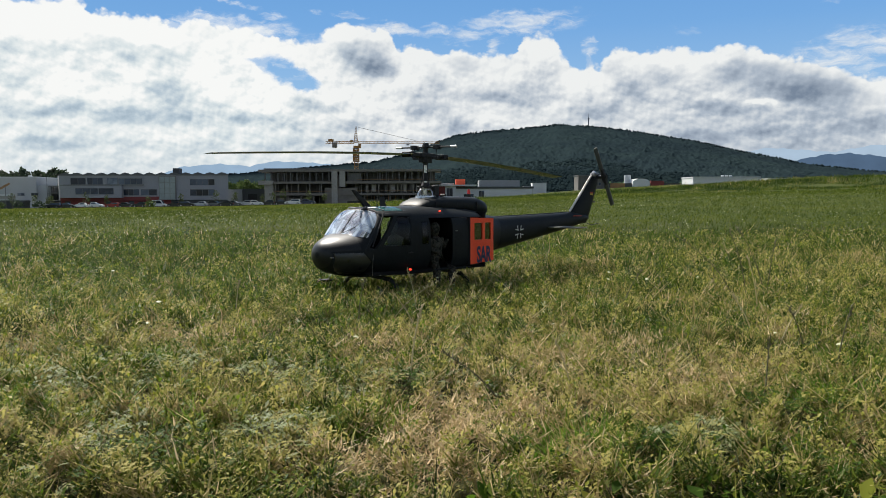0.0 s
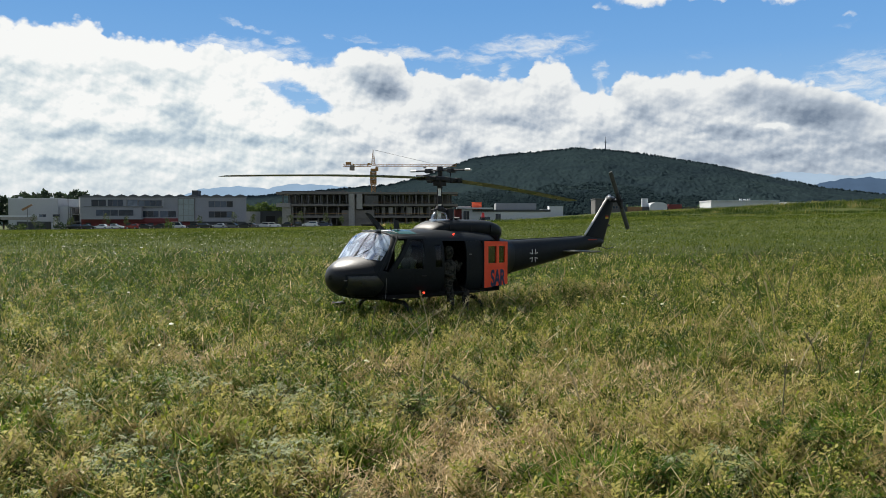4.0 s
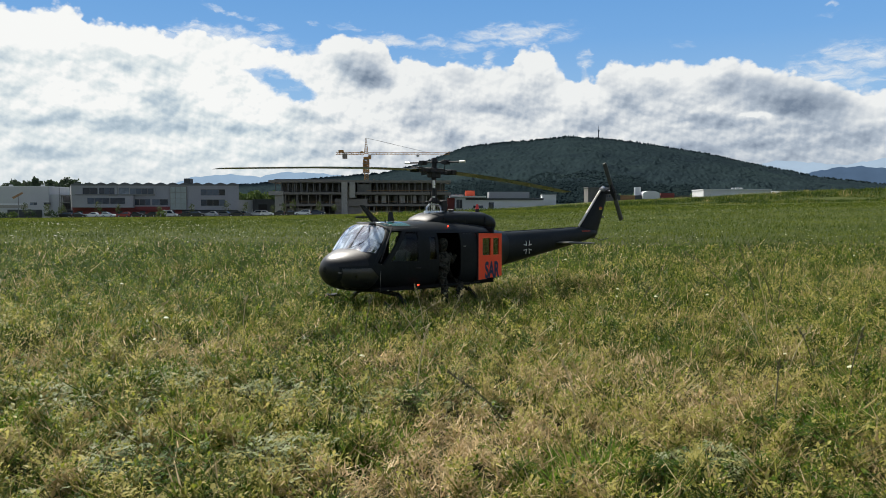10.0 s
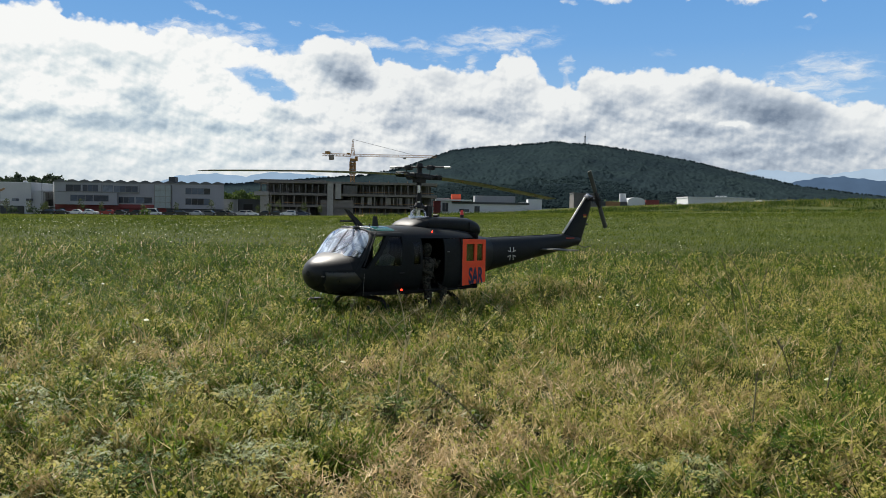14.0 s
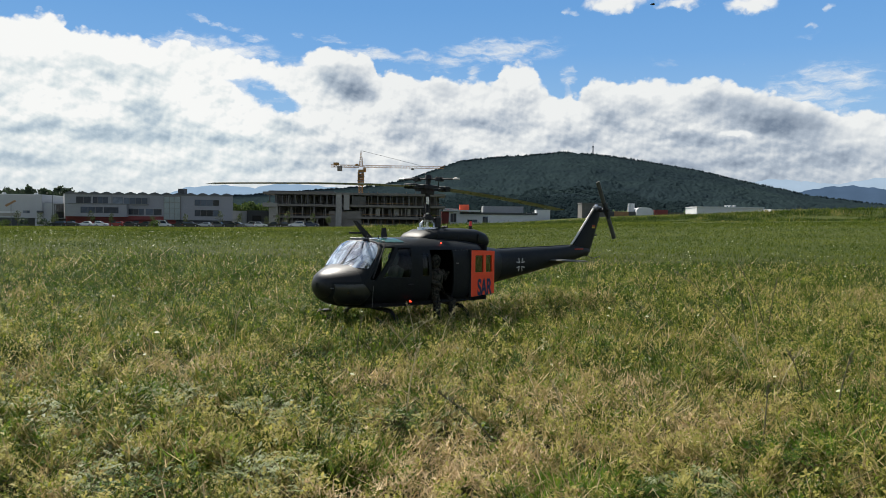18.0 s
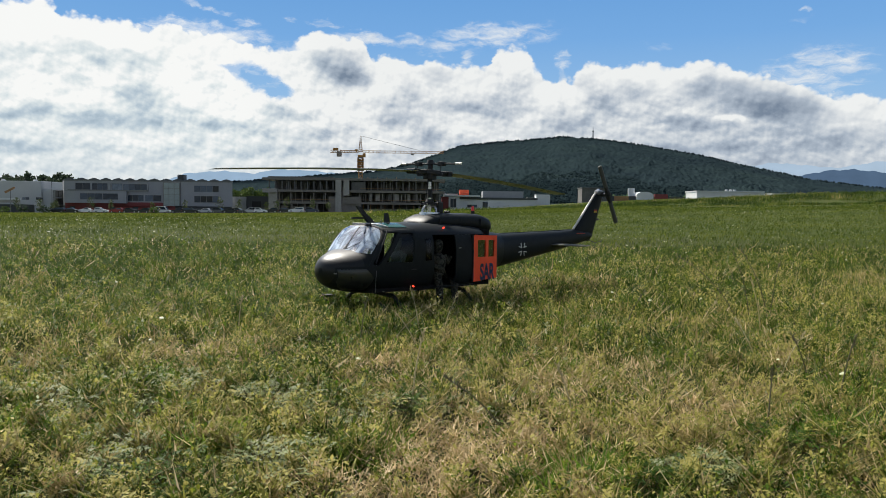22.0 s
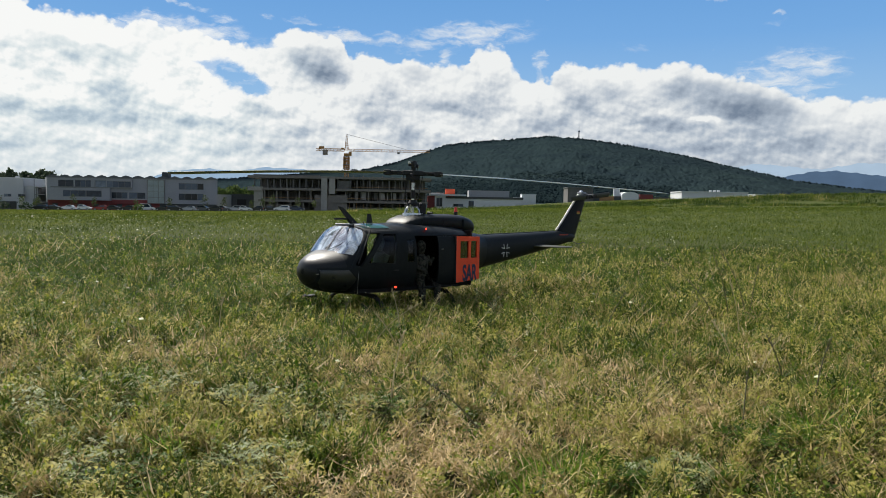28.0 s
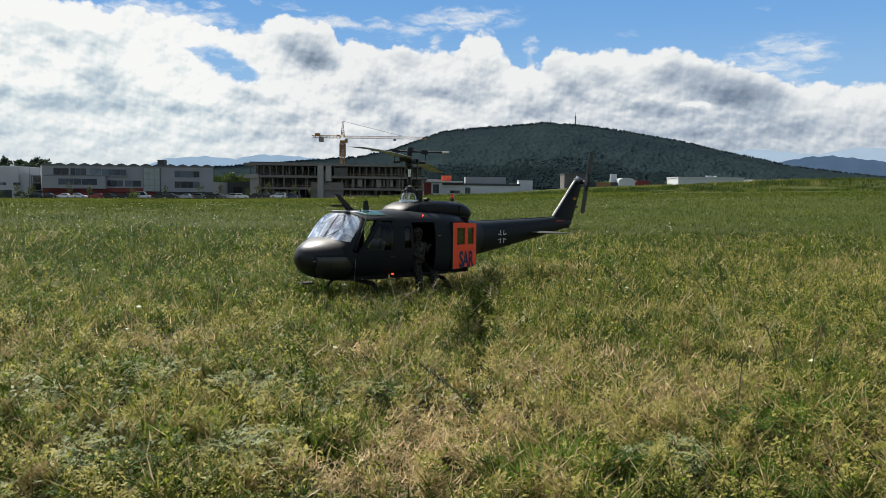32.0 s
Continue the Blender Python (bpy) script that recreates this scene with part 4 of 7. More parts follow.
def cloud_material():
    """Fair-weather clouds over a blue sky, by azimuth (u) and height (v) in degrees."""
    k = Nodes("cloudy_sky")
    uv = k.coords("UV")
    flat = k.t.nodes.new("ShaderNodeVectorMath")
    flat.operation = "MULTIPLY"
    k.put(flat.inputs[0], uv)
    flat.inputs[1].default_value = (1, 1, 0)
    uv = flat.outputs[0]

    def moved(vec, scale, amount, loc):
        """vec shifted about by noise, for ragged rims."""
        n = k.t.nodes.new("ShaderNodeTexNoise")
        k.put(n.inputs["Vector"], k.mapped(vec, (1, 1.3, 1), loc))
        n.inputs["Scale"].default_value, n.inputs["Detail"].default_value, n.inputs["Roughness"].default_value = scale, 3.0, 0.5
        a, b = k.t.nodes.new("ShaderNodeVectorMath"), k.t.nodes.new("ShaderNodeVectorMath")
        a.operation, b.operation = "SUBTRACT", "MULTIPLY_ADD"
        k.put(a.inputs[0], n.outputs[1])
        a.inputs[1].default_value = (0.5, 0.5, 0.5)
        k.put(b.inputs[0], a.outputs[0])
        b.inputs[1].default_value = (amount, amount * 0.7, 0)
        k.put(b.inputs[2], vec)
        return b.outputs[0]

    def puffs(vec, scale, loc):
        """Rounded heads, 0 to about 1."""
        n = k.t.nodes.new("ShaderNodeTexVoronoi")
        n.feature = "SMOOTH_F1"
        k.put(n.inputs["Vector"], k.mapped(vec, (1, 1.25, 1), loc))
        n.inputs["Scale"].default_value, n.inputs["Smoothness"].default_value = scale, 0.35
        n.inputs["Detail"].default_value, n.inputs["Roughness"].default_value = 2.0, 0.5
        return k.math("SUBTRACT", 1.0, n.outputs["Distance"])

    ragged = moved(moved(uv, 0.42, 1.5, (11, 5, 0)), 1.5, 0.35, (7, 3, 0))
    torn = moved(moved(uv, 0.9, 1.5, (4, 2, 0)), 3.0, 0.4, (1, 7, 0))
    sp = k.t.nodes.new("ShaderNodeSeparateXYZ")
    k.put(sp.inputs[0], uv)
    u, v = sp.outputs[0], sp.outputs[1]
    sw = k.t.nodes.new("ShaderNodeSeparateXYZ")
    k.put(sw.inputs[0], moved(uv, 1.6, 0.5, (2, 2, 0)))
    # the heads of the cloud bank along the horizon
    fc = k.t.nodes.new("ShaderNodeFloatCurve")
    cv = fc.mapping.curves[0]
    while len(cv.points) < len(CLOUD_TOPS):
        cv.points.new(0.5, 0.5)
    for p, (a, e) in zip(cv.points, CLOUD_TOPS):
        p.location = ((a + 45) / 90, e / 16)
    fc.mapping.update()
    k.put(fc.inputs["Value"], k.math("DIVIDE", k.math("ADD", sw.outputs[0], 45.0), 90.0))
    top = k.math("MULTIPLY", fc.outputs[0], 16.0)
    head = puffs(uv, 0.55, (3, 8, 0))
    small_head = puffs(uv, 1.5, (6, 1, 0))
    puff = k.math("ADD", k.math("MULTIPLY", head, 0.62), k.math("MULTIPLY", small_head, 0.38))
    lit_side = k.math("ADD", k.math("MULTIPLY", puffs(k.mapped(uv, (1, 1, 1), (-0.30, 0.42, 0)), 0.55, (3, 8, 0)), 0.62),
                      k.math("MULTIPLY", puffs(k.mapped(uv, (1, 1, 1), (-0.14, 0.20, 0)), 1.5, (6, 1, 0)), 0.38))
    edge = k.math("ADD", k.math("SUBTRACT", top, v), k.math("MULTIPLY", k.math("SUBTRACT", puff, 0.08), 1.0))
    mask = k.smooth(edge, -0.12, 0.28)
    mask = k.math("MULTIPLY", mask, k.math("SUBTRACT", 1.0, blobs(k, torn, CLOUD_GAPS, 0.5), clamp=True))
    # thin high cloud in streaks
    wisp = k.noise(k.mapped(moved(uv, 0.7, 1.2, (8, 3, 0)), (0.30, 1.0, 1.0), (3, 1, 0)), 1.6, 7, 0.62, 0.3)
    zone = blobs(k, torn, CLOUD_VEILS, 0.8)
    thin = k.math("MULTIPLY", k.smooth(k.math("ADD", wisp, k.math("MULTIPLY", zone, 0.36)), 0.50, 1.02), k.smooth(zone, 0.02, 0.35))
    thin = k.math("MULTIPLY", thin, k.math("SUBTRACT", 1.0, k.math("MULTIPLY", blobs(k, torn, CLOUD_GAPS, 0.5), 0.35), clamp=True))
    # a loose cloud higher up
    loose = k.smooth(k.math("ADD", blobs(k, torn, CLOUD_LOOSE, 0.9), k.math("MULTIPLY", k.math("SUBTRACT", puff, 0.25), 0.6)), 0.22, 0.85)
    cover = k.math("MAXIMUM", k.math("MAXIMUM", mask, k.math("MULTIPLY", thin, 0.92)), loose)
    # light comes through from behind: thin rims are white, thick hearts grey
    broad = k.noise(k.mapped(ragged, (0.65, 1.0, 1), (5, 9, 0)), 0.45, 4, 0.5)
    mottle = k.noise(k.mapped(ragged, (0.85, 1.0, 1), (1, 4, 0)), 1.2, 4, 0.5)
    depth = k.smooth(k.math("SUBTRACT", top, v), 0.2, 3.5)
    low = k.smooth(v, 6.5, 3.0)
    hearts = blobs(k, ragged, CLOUD_CORES, 0.85, False)
    hearts = k.math("MULTIPLY", hearts, k.math("ADD", 0.85, k.math("MULTIPLY", k.smooth(broad, 0.34, 0.60), 0.4)))
    hearts = k.math("DIVIDE", hearts, k.math("ADD", 1.0, k.math("MULTIPLY", hearts, 0.75)))
    lit = k.math("ADD", 0.96, k.math("MULTIPLY", k.math("SUBTRACT", puff, lit_side), k.math("ADD", 0.28, k.math("MULTIPLY", depth, 0.22))))
    lit = k.math("SUBTRACT", lit, k.math("MULTIPLY", hearts, k.math("SUBTRACT", 0.92, k.math("MULTIPLY", k.smooth(u, -8.0, -16.0), 0.2))))
    lit = k.math("SUBTRACT", lit, k.math("MULTIPLY", depth, k.math("MULTIPLY", k.smooth(broad, 0.40, 0.64), 0.12)))
    lit = k.math("SUBTRACT", lit, k.math("MULTIPLY", depth, k.math("MULTIPLY", k.smooth(mottle, 0.40, 0.66), 0.05)))
    lit = k.math("ADD", lit, k.math("MULTIPLY", blobs(k, ragged, CLOUD_BRIGHT, 0.8), 0.8))
    lit = k.math("SUBTRACT", lit, k.math("MULTIPLY", k.math("MULTIPLY", k.smooth(u, -4.0, 16.0), depth), 0.17))
    lit = k.math("SUBTRACT", lit, k.math("MULTIPLY", low, 0.16))
    # the farther clouds to one side are bluer in their shade
    warm = k.ramp(lit, [(0.15, (0.20, 0.26, 0.35)), (0.50, (0.44, 0.51, 0.60)), (0.74, (0.69, 0.735, 0.775)), (0.95, (0.91, 0.93, 0.925))])
    cool = k.ramp(lit, [(0.15, (0.26, 0.36, 0.46)), (0.50, (0.50, 0.605, 0.69)), (0.74, (0.76, 0.83, 0.85)), (0.95, (0.99, 1.0, 0.985))])
    cloud = k.mix(k.smooth(u, -3.0, -14.0), warm, cool)
    blue = k.ramp(k.math("DIVIDE", v, 20.0), [(0.0, (0.50, 0.63, 0.80)), (0.40, (0.30, 0.53, 0.83)), (0.60, (0.195, 0.43, 0.80)), (0.75, (0.16, 0.385, 0.76)), (1.0, (0.13, 0.33, 0.70))])
    col = k.mix(cover, blue, cloud)
    haze = k.math("MULTIPLY", k.smooth(v, 4.5, 0.5), 0.45)
    col = k.mix(haze, col, (0.72, 0.77, 0.81))
    em = k.t.nodes.new("ShaderNodeEmission")
    k.put(em.inputs[0], col)
    em.inputs[1].default_value = 0.62
    tr = k.t.nodes.new("ShaderNodeBsdfTransparent")
    mx = k.t.nodes.new("ShaderNodeMixShader")
    fade = k.math("MULTIPLY", k.smooth(v, 27.0, 21.0), k.smooth(k.math("ABSOLUTE", u), 70.0, 52.0))
    k.put(mx.inputs[0], fade)
    k.t.links.new(tr.outputs[0], mx.inputs[1])
    k.t.links.new(em.outputs[0], mx.inputs[2])
    return k.end(mx)


def make_sky():
    """The cloud bank: a part of a shell far behind everything; it drifts as one."""
    R, nu, nv = 4880.0, 140, 30
    verts, faces, uvs = [], [], []
    for j in range(nv + 1):
        e = -3 + 31 * j / nv
        for i in range(nu + 1):
            a = -70 + 140 * i / nu
            verts.append((R * math.sin(radians(a)) * math.cos(radians(e)), R * math.cos(radians(a)) * math.cos(radians(e)), R * math.sin(radians(e))))
            uvs.append((a, e))
    for j in range(nv):
        for i in range(nu):
            p = j * (nu + 1) + i
            faces.append((p, p + nu + 1, p + nu + 2, p + 1))
    me = bpy.data.meshes.new("cloudy_sky")
    me.from_pydata(verts, [], faces)
    layer = me.uv_layers.new(name="sky")
    for lp in me.loops:
        layer.data[lp.index].uv = uvs[lp.vertex_index]
    ob = part("cloudy_sky", me, cloud_material())
    return tagged(ob, "blue sky with drifting white and grey cumulus clouds", "sky", kind="structure")


def forest_material(name, dark, mid, light, spots=0.35):
    k = Nodes(name)
    p = k.coords()
    isl = k.t.nodes.new("ShaderNodeNewGeometry").outputs["Random Per Island"]
    a, b, c = k.noise(p, 0.0035, 5, 0.6), k.noise(p, 0.014, 4, 0.6), k.noise(p, 0.25, 3, 0.6)
    f = k.math("ADD", k.math("MULTIPLY", isl, spots), k.math("ADD", k.math("MULTIPLY", a, 0.45), k.math("MULTIPLY", b, 0.30)))
    f = k.math("ADD", f, k.math("MULTIPLY", k.math("SUBTRACT", c, 0.5), 0.12))
    return k.end(k.bsdf(k.ramp(f, [(0.34, dark), (0.55, mid), (0.80, light)]), 1.0, 0, c, 0.3, 1.5, 0.0))


# WOODS and SPRUCE carry the blue of distant haze in their base colours.
WOODS = forest_material("hazed_mixed_forest", (0.0140, 0.0225, 0.0275), (0.0210, 0.0335, 0.0350), (0.0370, 0.0545, 0.0440), 0.14)
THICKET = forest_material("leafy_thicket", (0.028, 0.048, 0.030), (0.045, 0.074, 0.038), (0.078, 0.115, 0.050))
SPRUCE = forest_material("hazed_dark_spruce", (0.0110, 0.0185, 0.0220), (0.0150, 0.0245, 0.0260), (0.0220, 0.0340, 0.0300), 0.22)


def hill_top(az):
    """Height of the wooded skyline in degrees by azimuth."""
    a = [-40, -30, -20, -14, -11, -7.6, -4.2, -1.8, 0.7, 1.9, 4.0, 7.2, 9.2, 11.2, 13.9, 18.5, 21.4, 23.8, 25.5, 29, 33, 40]
    e = [0.9, 1.1, 1.45, 1.95, 2.2, 2.55, 2.85, 3.4, 4.35, 4.75, 5.0, 5.25, 5.45, 5.3, 4.95, 4.1, 3.35, 2.82, 2.38, 1.9, 1.4, 1.2]
    return np.interp(az, a, e)


def hill_z(az, d):
    """The hill's surface: az in degrees, d metres away; its ridge lies 3 km off."""
    ridge = 3000 * np.tan(np.radians(np.maximum(hill_top(az) - 0.28, 0.5)))
    u = np.clip((d - 650) / 2350, 0, 1)
    rise = 0.10 * u + 0.90 * u ** 2.0 * (1.6 - 0.6 * u)
    back = np.clip((d - 3000) / 500, 0, 1)
    fold = 3 * np.sin(az * 1.3 + d * 0.003) * np.sin(np.pi * u) + 1.1 * np.sin(az * 3.1 - d * 0.006) * np.sin(np.pi * u)
    return ridge * rise * (1 - 0.25 * back ** 2) + fold * (ridge / 280)


def make_hill():
    """The hill under its closed canopy: every crown a low bump of the surface."""
    rs = np.random.RandomState(13)
    az = np.linspace(-42, 42, 1080)
    ds = np.r_[np.linspace(650, 1250, 14), np.linspace(1264, 3010, 150), np.linspace(3060, 3500, 5)]
    A, D = np.meshgrid(az, ds)
    bump = rs.gamma(2.0, 1.0, A.shape)
    bump = bump + 0.8 * (np.roll(bump, 1, 1) + np.roll(bump, -1, 1))
    Z = hill_z(A, D) + 0.75 * bump * ease(D, 1250, 1500) * ease(3040 - D, 0, 40)
    A = A + rs.uniform(-0.03, 0.03, A.shape)
    X, Y = D * np.sin(np.radians(A)), D * np.cos(np.radians(A))
    Z[0] = -12
    na, nd = len(az), len(ds)
    i, j = np.meshgrid(np.arange(na - 1), np.arange(nd - 1))
    q = (j * na + i).ravel()
    loops = np.c_[q, q + 1, q + na + 1, q + na].ravel()
    me = raw_mesh("wooded_hill", np.c_[X.ravel(), Y.ravel(), Z.ravel()], loops, np.arange(len(q)) * 4, np.full(len(q), 4))
    me.polygons.foreach_set("use_smooth", np.ones(len(q), dtype=bool))
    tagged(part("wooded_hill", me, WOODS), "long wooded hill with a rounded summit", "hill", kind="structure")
    # the trees on it: spires and rounded crowns
    rs = np.random.RandomState(3)

    def stand(name, label, n, dlo, dhi, mat, hlo, hhi, test=None, ridge=False, rlo=2.2, rhi=4.0):
        a = rs.uniform(-36, 36, n)
        d = rs.uniform(dlo, dhi, n) if not ridge else rs.normal(2990, 25, n)
        if test is not None:
            ok = test(a, d)
            a, d = a[ok], d[ok]
        n = len(a)
        x, y, z = d * np.sin(np.radians(a)), d * np.cos(np.radians(a)), hill_z(a, d)
        h, r = rs.uniform(hlo, hhi, n) * d / 2600, rs.uniform(rlo, rhi, n) * d / 2600
        spire = rs.uniform(0, 1, n) < 0.4
        k = 4
        v = np.zeros((n, 2 * k + 1, 3))
        for i in range(k):
            t = 2 * np.pi * i / k + rs.uniform(-0.4, 0.4, n)
            q = r * rs.uniform(0.7, 1.25, n)
            v[:, i] = np.c_[x + q * np.cos(t), y + q * np.sin(t), z - 2]
            m = q * np.where(spire, 0.8, 1.0)
            v[:, k + i] = np.c_[x + m * np.cos(t + 0.4), y + m * np.sin(t + 0.4), z + h * np.where(spire, 0.35, 0.62) * rs.uniform(0.85, 1.15, n)]
        v[:, 2 * k] = np.c_[x, y, z + h]
        tri = []
        for i in range(k):
            j = (i + 1) % k
            tri += [[i, j, k + j], [i, k + j, k + i], [k + i, k + j, 2 * k]]
        loops = ((np.arange(n) * (2 * k + 1))[:, None] + np.array(tri).ravel()[None]).ravel()
        me = raw_mesh(name, v.reshape(-1, 3), loops, np.arange(n * len(tri)) * 3, np.full(n * len(tri), 3))
        me.polygons.foreach_set("use_smooth", np.ones(n * len(tri), dtype=bool))
        tagged(part(name, me, mat), label, "forest", kind="stuff")
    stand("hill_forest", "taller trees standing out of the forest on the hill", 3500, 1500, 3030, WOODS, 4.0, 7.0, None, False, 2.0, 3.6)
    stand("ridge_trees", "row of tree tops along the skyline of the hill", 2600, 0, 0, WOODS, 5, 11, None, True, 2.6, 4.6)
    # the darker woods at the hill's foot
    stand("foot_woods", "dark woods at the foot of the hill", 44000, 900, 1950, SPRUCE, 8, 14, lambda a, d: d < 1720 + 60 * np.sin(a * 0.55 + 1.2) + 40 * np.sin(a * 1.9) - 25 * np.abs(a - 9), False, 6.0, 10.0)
    stand("foot_thicket", "lighter green leafy trees at the foot of the hill", 5000, 640, 900, THICKET, 24, 40, lambda a, d: (a > 12) | ((a < -4) & (a > -13)), False, 9.0, 17.0)


def mountain(name, label, rows, dist, color, soft):
    """A far ridge behind the hill; its glow colour carries the haze."""
    a = np.linspace(rows[0][0], rows[-1][0], 90)
    e = np.interp(a, [r[0] for r in rows], [r[1] for r in rows]) + 0.03 * np.sin(a * 5) + 0.02 * np.sin(a * 11 + 1)
    bm = bmesh.new()
    ring = []
    for ai, ei in zip(a, e):
        p = lambda d, z: bm.verts.new((d * math.sin(radians(ai)), d * math.cos(radians(ai)), z))
        top = dist * math.tan(radians(max(ei, 0.02)))
        ring.append([p(dist - 250, -20), p(dist - 120, top * 0.6), p(dist, top), p(dist + 150, -20)])
    for r, s in zip(ring, ring[1:]):
        for i in range(3):
            bm.faces.new((r[i], s[i], s[i + 1], r[i + 1]))
    k = Nodes(name)
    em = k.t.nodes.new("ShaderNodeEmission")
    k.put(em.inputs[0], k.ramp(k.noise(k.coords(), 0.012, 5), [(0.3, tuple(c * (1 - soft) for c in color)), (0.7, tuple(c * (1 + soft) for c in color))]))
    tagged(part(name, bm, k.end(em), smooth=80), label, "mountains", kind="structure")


def make_mountains():
    mountain("blue_mountains", "far mountain range in a glowing haze blue", [(-30, 0.8), (-19, 1.6), (-17.5, 2.25), (-15, 2.5), (-12.8, 2.35), (-11.3, 2.7), (-9, 2.65), (-6, 2.4), (-3, 2.2), (0, 1.5)], 4300, (0.20, 0.285, 0.385), 0.05)
    mountain("pale_mountains", "mountains in a glowing pale haze blue", [(18, 2.2), (21, 3.0), (23.2, 3.35), (25.3, 3.15), (27, 2.95), (29.5, 3.35), (33, 3.2), (38, 2)], 4500, (0.27, 0.35, 0.44), 0.04)
    mountain("dark_blue_ridge", "wooded ridge in the distance, tinted dark blue for haze", [(23, 1.4), (24.8, 2.45), (26.5, 2.8), (28, 2.86), (30, 2.6), (33, 2.2), (38, 1.5)], 4050, (0.055, 0.09, 0.145), 0.08)


def make_tower():
    d, a = 3000.0, radians(11.27)
    e = new("radio_tower")
    e.location = (d * math.sin(a), d * math.cos(a), float(hill_z(11.27, 3000)) + 8)
    tagged(e, "slim grey radio tower on the summit of the hill", "tower")
    m = surf("grey_concrete_far", (0.16, 0.17, 0.19), 0.8, 0, 0.5, 0.1)
    part("shaft", rod(bmesh.new(), (0, 0, 0), (0, 0, 26), 2.4, 1.6, 10), m, e)
    part("platform", rod(bmesh.new(), (0, 0, 22), (0, 0, 27), 3.6, 3.6, 12), m, e)
    part("antenna", rod(bmesh.new(), (0, 0, 27), (0, 0, 44), 0.9, 0.4, 8), m, e)


# ---- buildings, cars, crane and trees beyond the field ----
PLASTER = surf("light_grey_plaster", (0.30, 0.305, 0.32), 0.85, 0, 3.0, 0.25, 0.12, 0.1, 0.01)
GREYWALL = surf("grey_facade_panels", (0.28, 0.29, 0.30), 0.8, 0, 2.0, 0.3, 0.12, 0.1, 0.01)
WHITEWALL = surf("white_plaster", (0.60, 0.61, 0.62), 0.85, 0, 3.0, 0.2, 0.08, 0.1, 0.01)
# White render with the shade on the left hall put into its grey.
PALEWALL = surf("shaded_white_render", (0.44, 0.45, 0.46), 0.85, 0, 3.0, 0.2, 0.1, 0.1, 0.01)
REDWALL = surf("red_facade_panels", (0.19, 0.034, 0.032), 0.7, 0, 3.0, 0.3, 0.15, 0.1, 0.01)
DARKWALL = surf("dark_grey_panels", (0.055, 0.06, 0.065), 0.7, 0, 3.0, 0.3, 0.2, 0.1, 0.01)
CONCRETE = surf("raw_concrete", (0.19, 0.17, 0.15), 0.9, 0, 2.0, 0.35, 0.25, 0.3, 0.02)
CONCRETE_LIGHT = surf("light_concrete", (0.32, 0.30, 0.275), 0.9, 0, 2.0, 0.35, 0.2, 0.3, 0.02)
# Wall colour darkened for the shade inside the open floors.
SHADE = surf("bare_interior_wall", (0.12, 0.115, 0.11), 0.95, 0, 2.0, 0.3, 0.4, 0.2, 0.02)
ROOFING = surf("grey_roofing", (0.11, 0.115, 0.12), 0.8, 0, 2.0, 0.3, 0.2, 0.2, 0.01)
WINFRAME = surf("grey_window_frame", (0.17, 0.175, 0.18), 0.6, 0, 10, 2, 0.15)
FRAME = surf("pale_window_frame", (0.55, 0.56, 0.57), 0.6, 0, 10, 2, 0.1)
YELLOW = surf("crane_yellow_paint", (0.30, 0.15, 0.035), 0.55, 0, 2.0, 0.5, 0.2, 0.1, 0.005)
WOOD = surf("formwork_timber", (0.30, 0.17, 0.08), 0.85, 0, 4.0, 0.6, 0.3, 0.2, 0.01)
BARK = surf("tree_bark", (0.10, 0.075, 0.05), 0.9, 0, 12, 2, 0.3, 0.4, 0.01)
TYRE = surf("black_tyre", (0.015, 0.015, 0.016), 0.8, 0, 30, 4, 0.2)
RIM = surf("alloy_rim", (0.45, 0.45, 0.46), 0.35, 0.9, 30, 4, 0.1)
TARMAC = surf("car_park_asphalt", (0.045, 0.046, 0.046), 0.95, 0, 8, 0.4, 0.25, 0.3, 0.01, 0.05)


def far_pane_material():
    k = Nodes("window_glass")
    p = k.coords()
    rnd = k.t.nodes.new("ShaderNodeObjectInfo").outputs["Random"]
    # Random blue-grey tones: curtains, and sky reflection put into the base colour.
    col = k.ramp(k.math("ADD", k.math("MULTIPLY", rnd, 0.7), k.math("MULTIPLY", k.noise(p, 0.8, 3), 0.4)), [(0.2, (0.012, 0.018, 0.026)), (0.45, (0.030, 0.042, 0.060)), (0.65, (0.070, 0.095, 0.135)), (0.85, (0.12, 0.155, 0.20)), (1.0, (0.28, 0.32, 0.36))])
    return k.end(k.bsdf(col, 0.08, 0, None, spec=0.3))


PANE = far_pane_material()


def leaf_material(name, dark, mid, light):
    k = Nodes(name)
    isl = k.t.nodes.new("ShaderNodeNewGeometry").outputs["Random Per Island"]
    f = k.math("ADD", k.math("MULTIPLY", isl, 0.6), k.math("MULTIPLY", k.noise(k.coords(), 0.5, 3), 0.45))
    col = k.ramp(f, [(0.2, dark), (0.55, mid), (0.9, light)])
    b = k.bsdf(col, 0.65, 0, None, spec=0.2)
    tr = k.t.nodes.new("ShaderNodeBsdfTranslucent")
    k.put(tr.inputs[0], col)
    mx = k.t.nodes.new("ShaderNodeMixShader")
    mx.inputs[0].default_value = 0.3
    k.t.links.new(b.outputs[0], mx.inputs[1])
    k.t.links.new(tr.outputs[0], mx.inputs[2])
    return k.end(mx)


# LEAF_DARK is lifted toward grey-green to hold the haze before far trees.
LEAF_DARK = leaf_material("dark_tree_leaves", (0.026, 0.040, 0.026), (0.042, 0.064, 0.036), (0.07, 0.098, 0.048))
LEAF_YOUNG = leaf_material("young_tree_leaves", (0.045, 0.066, 0.024), (0.085, 0.11, 0.036), (0.13, 0.155, 0.055))
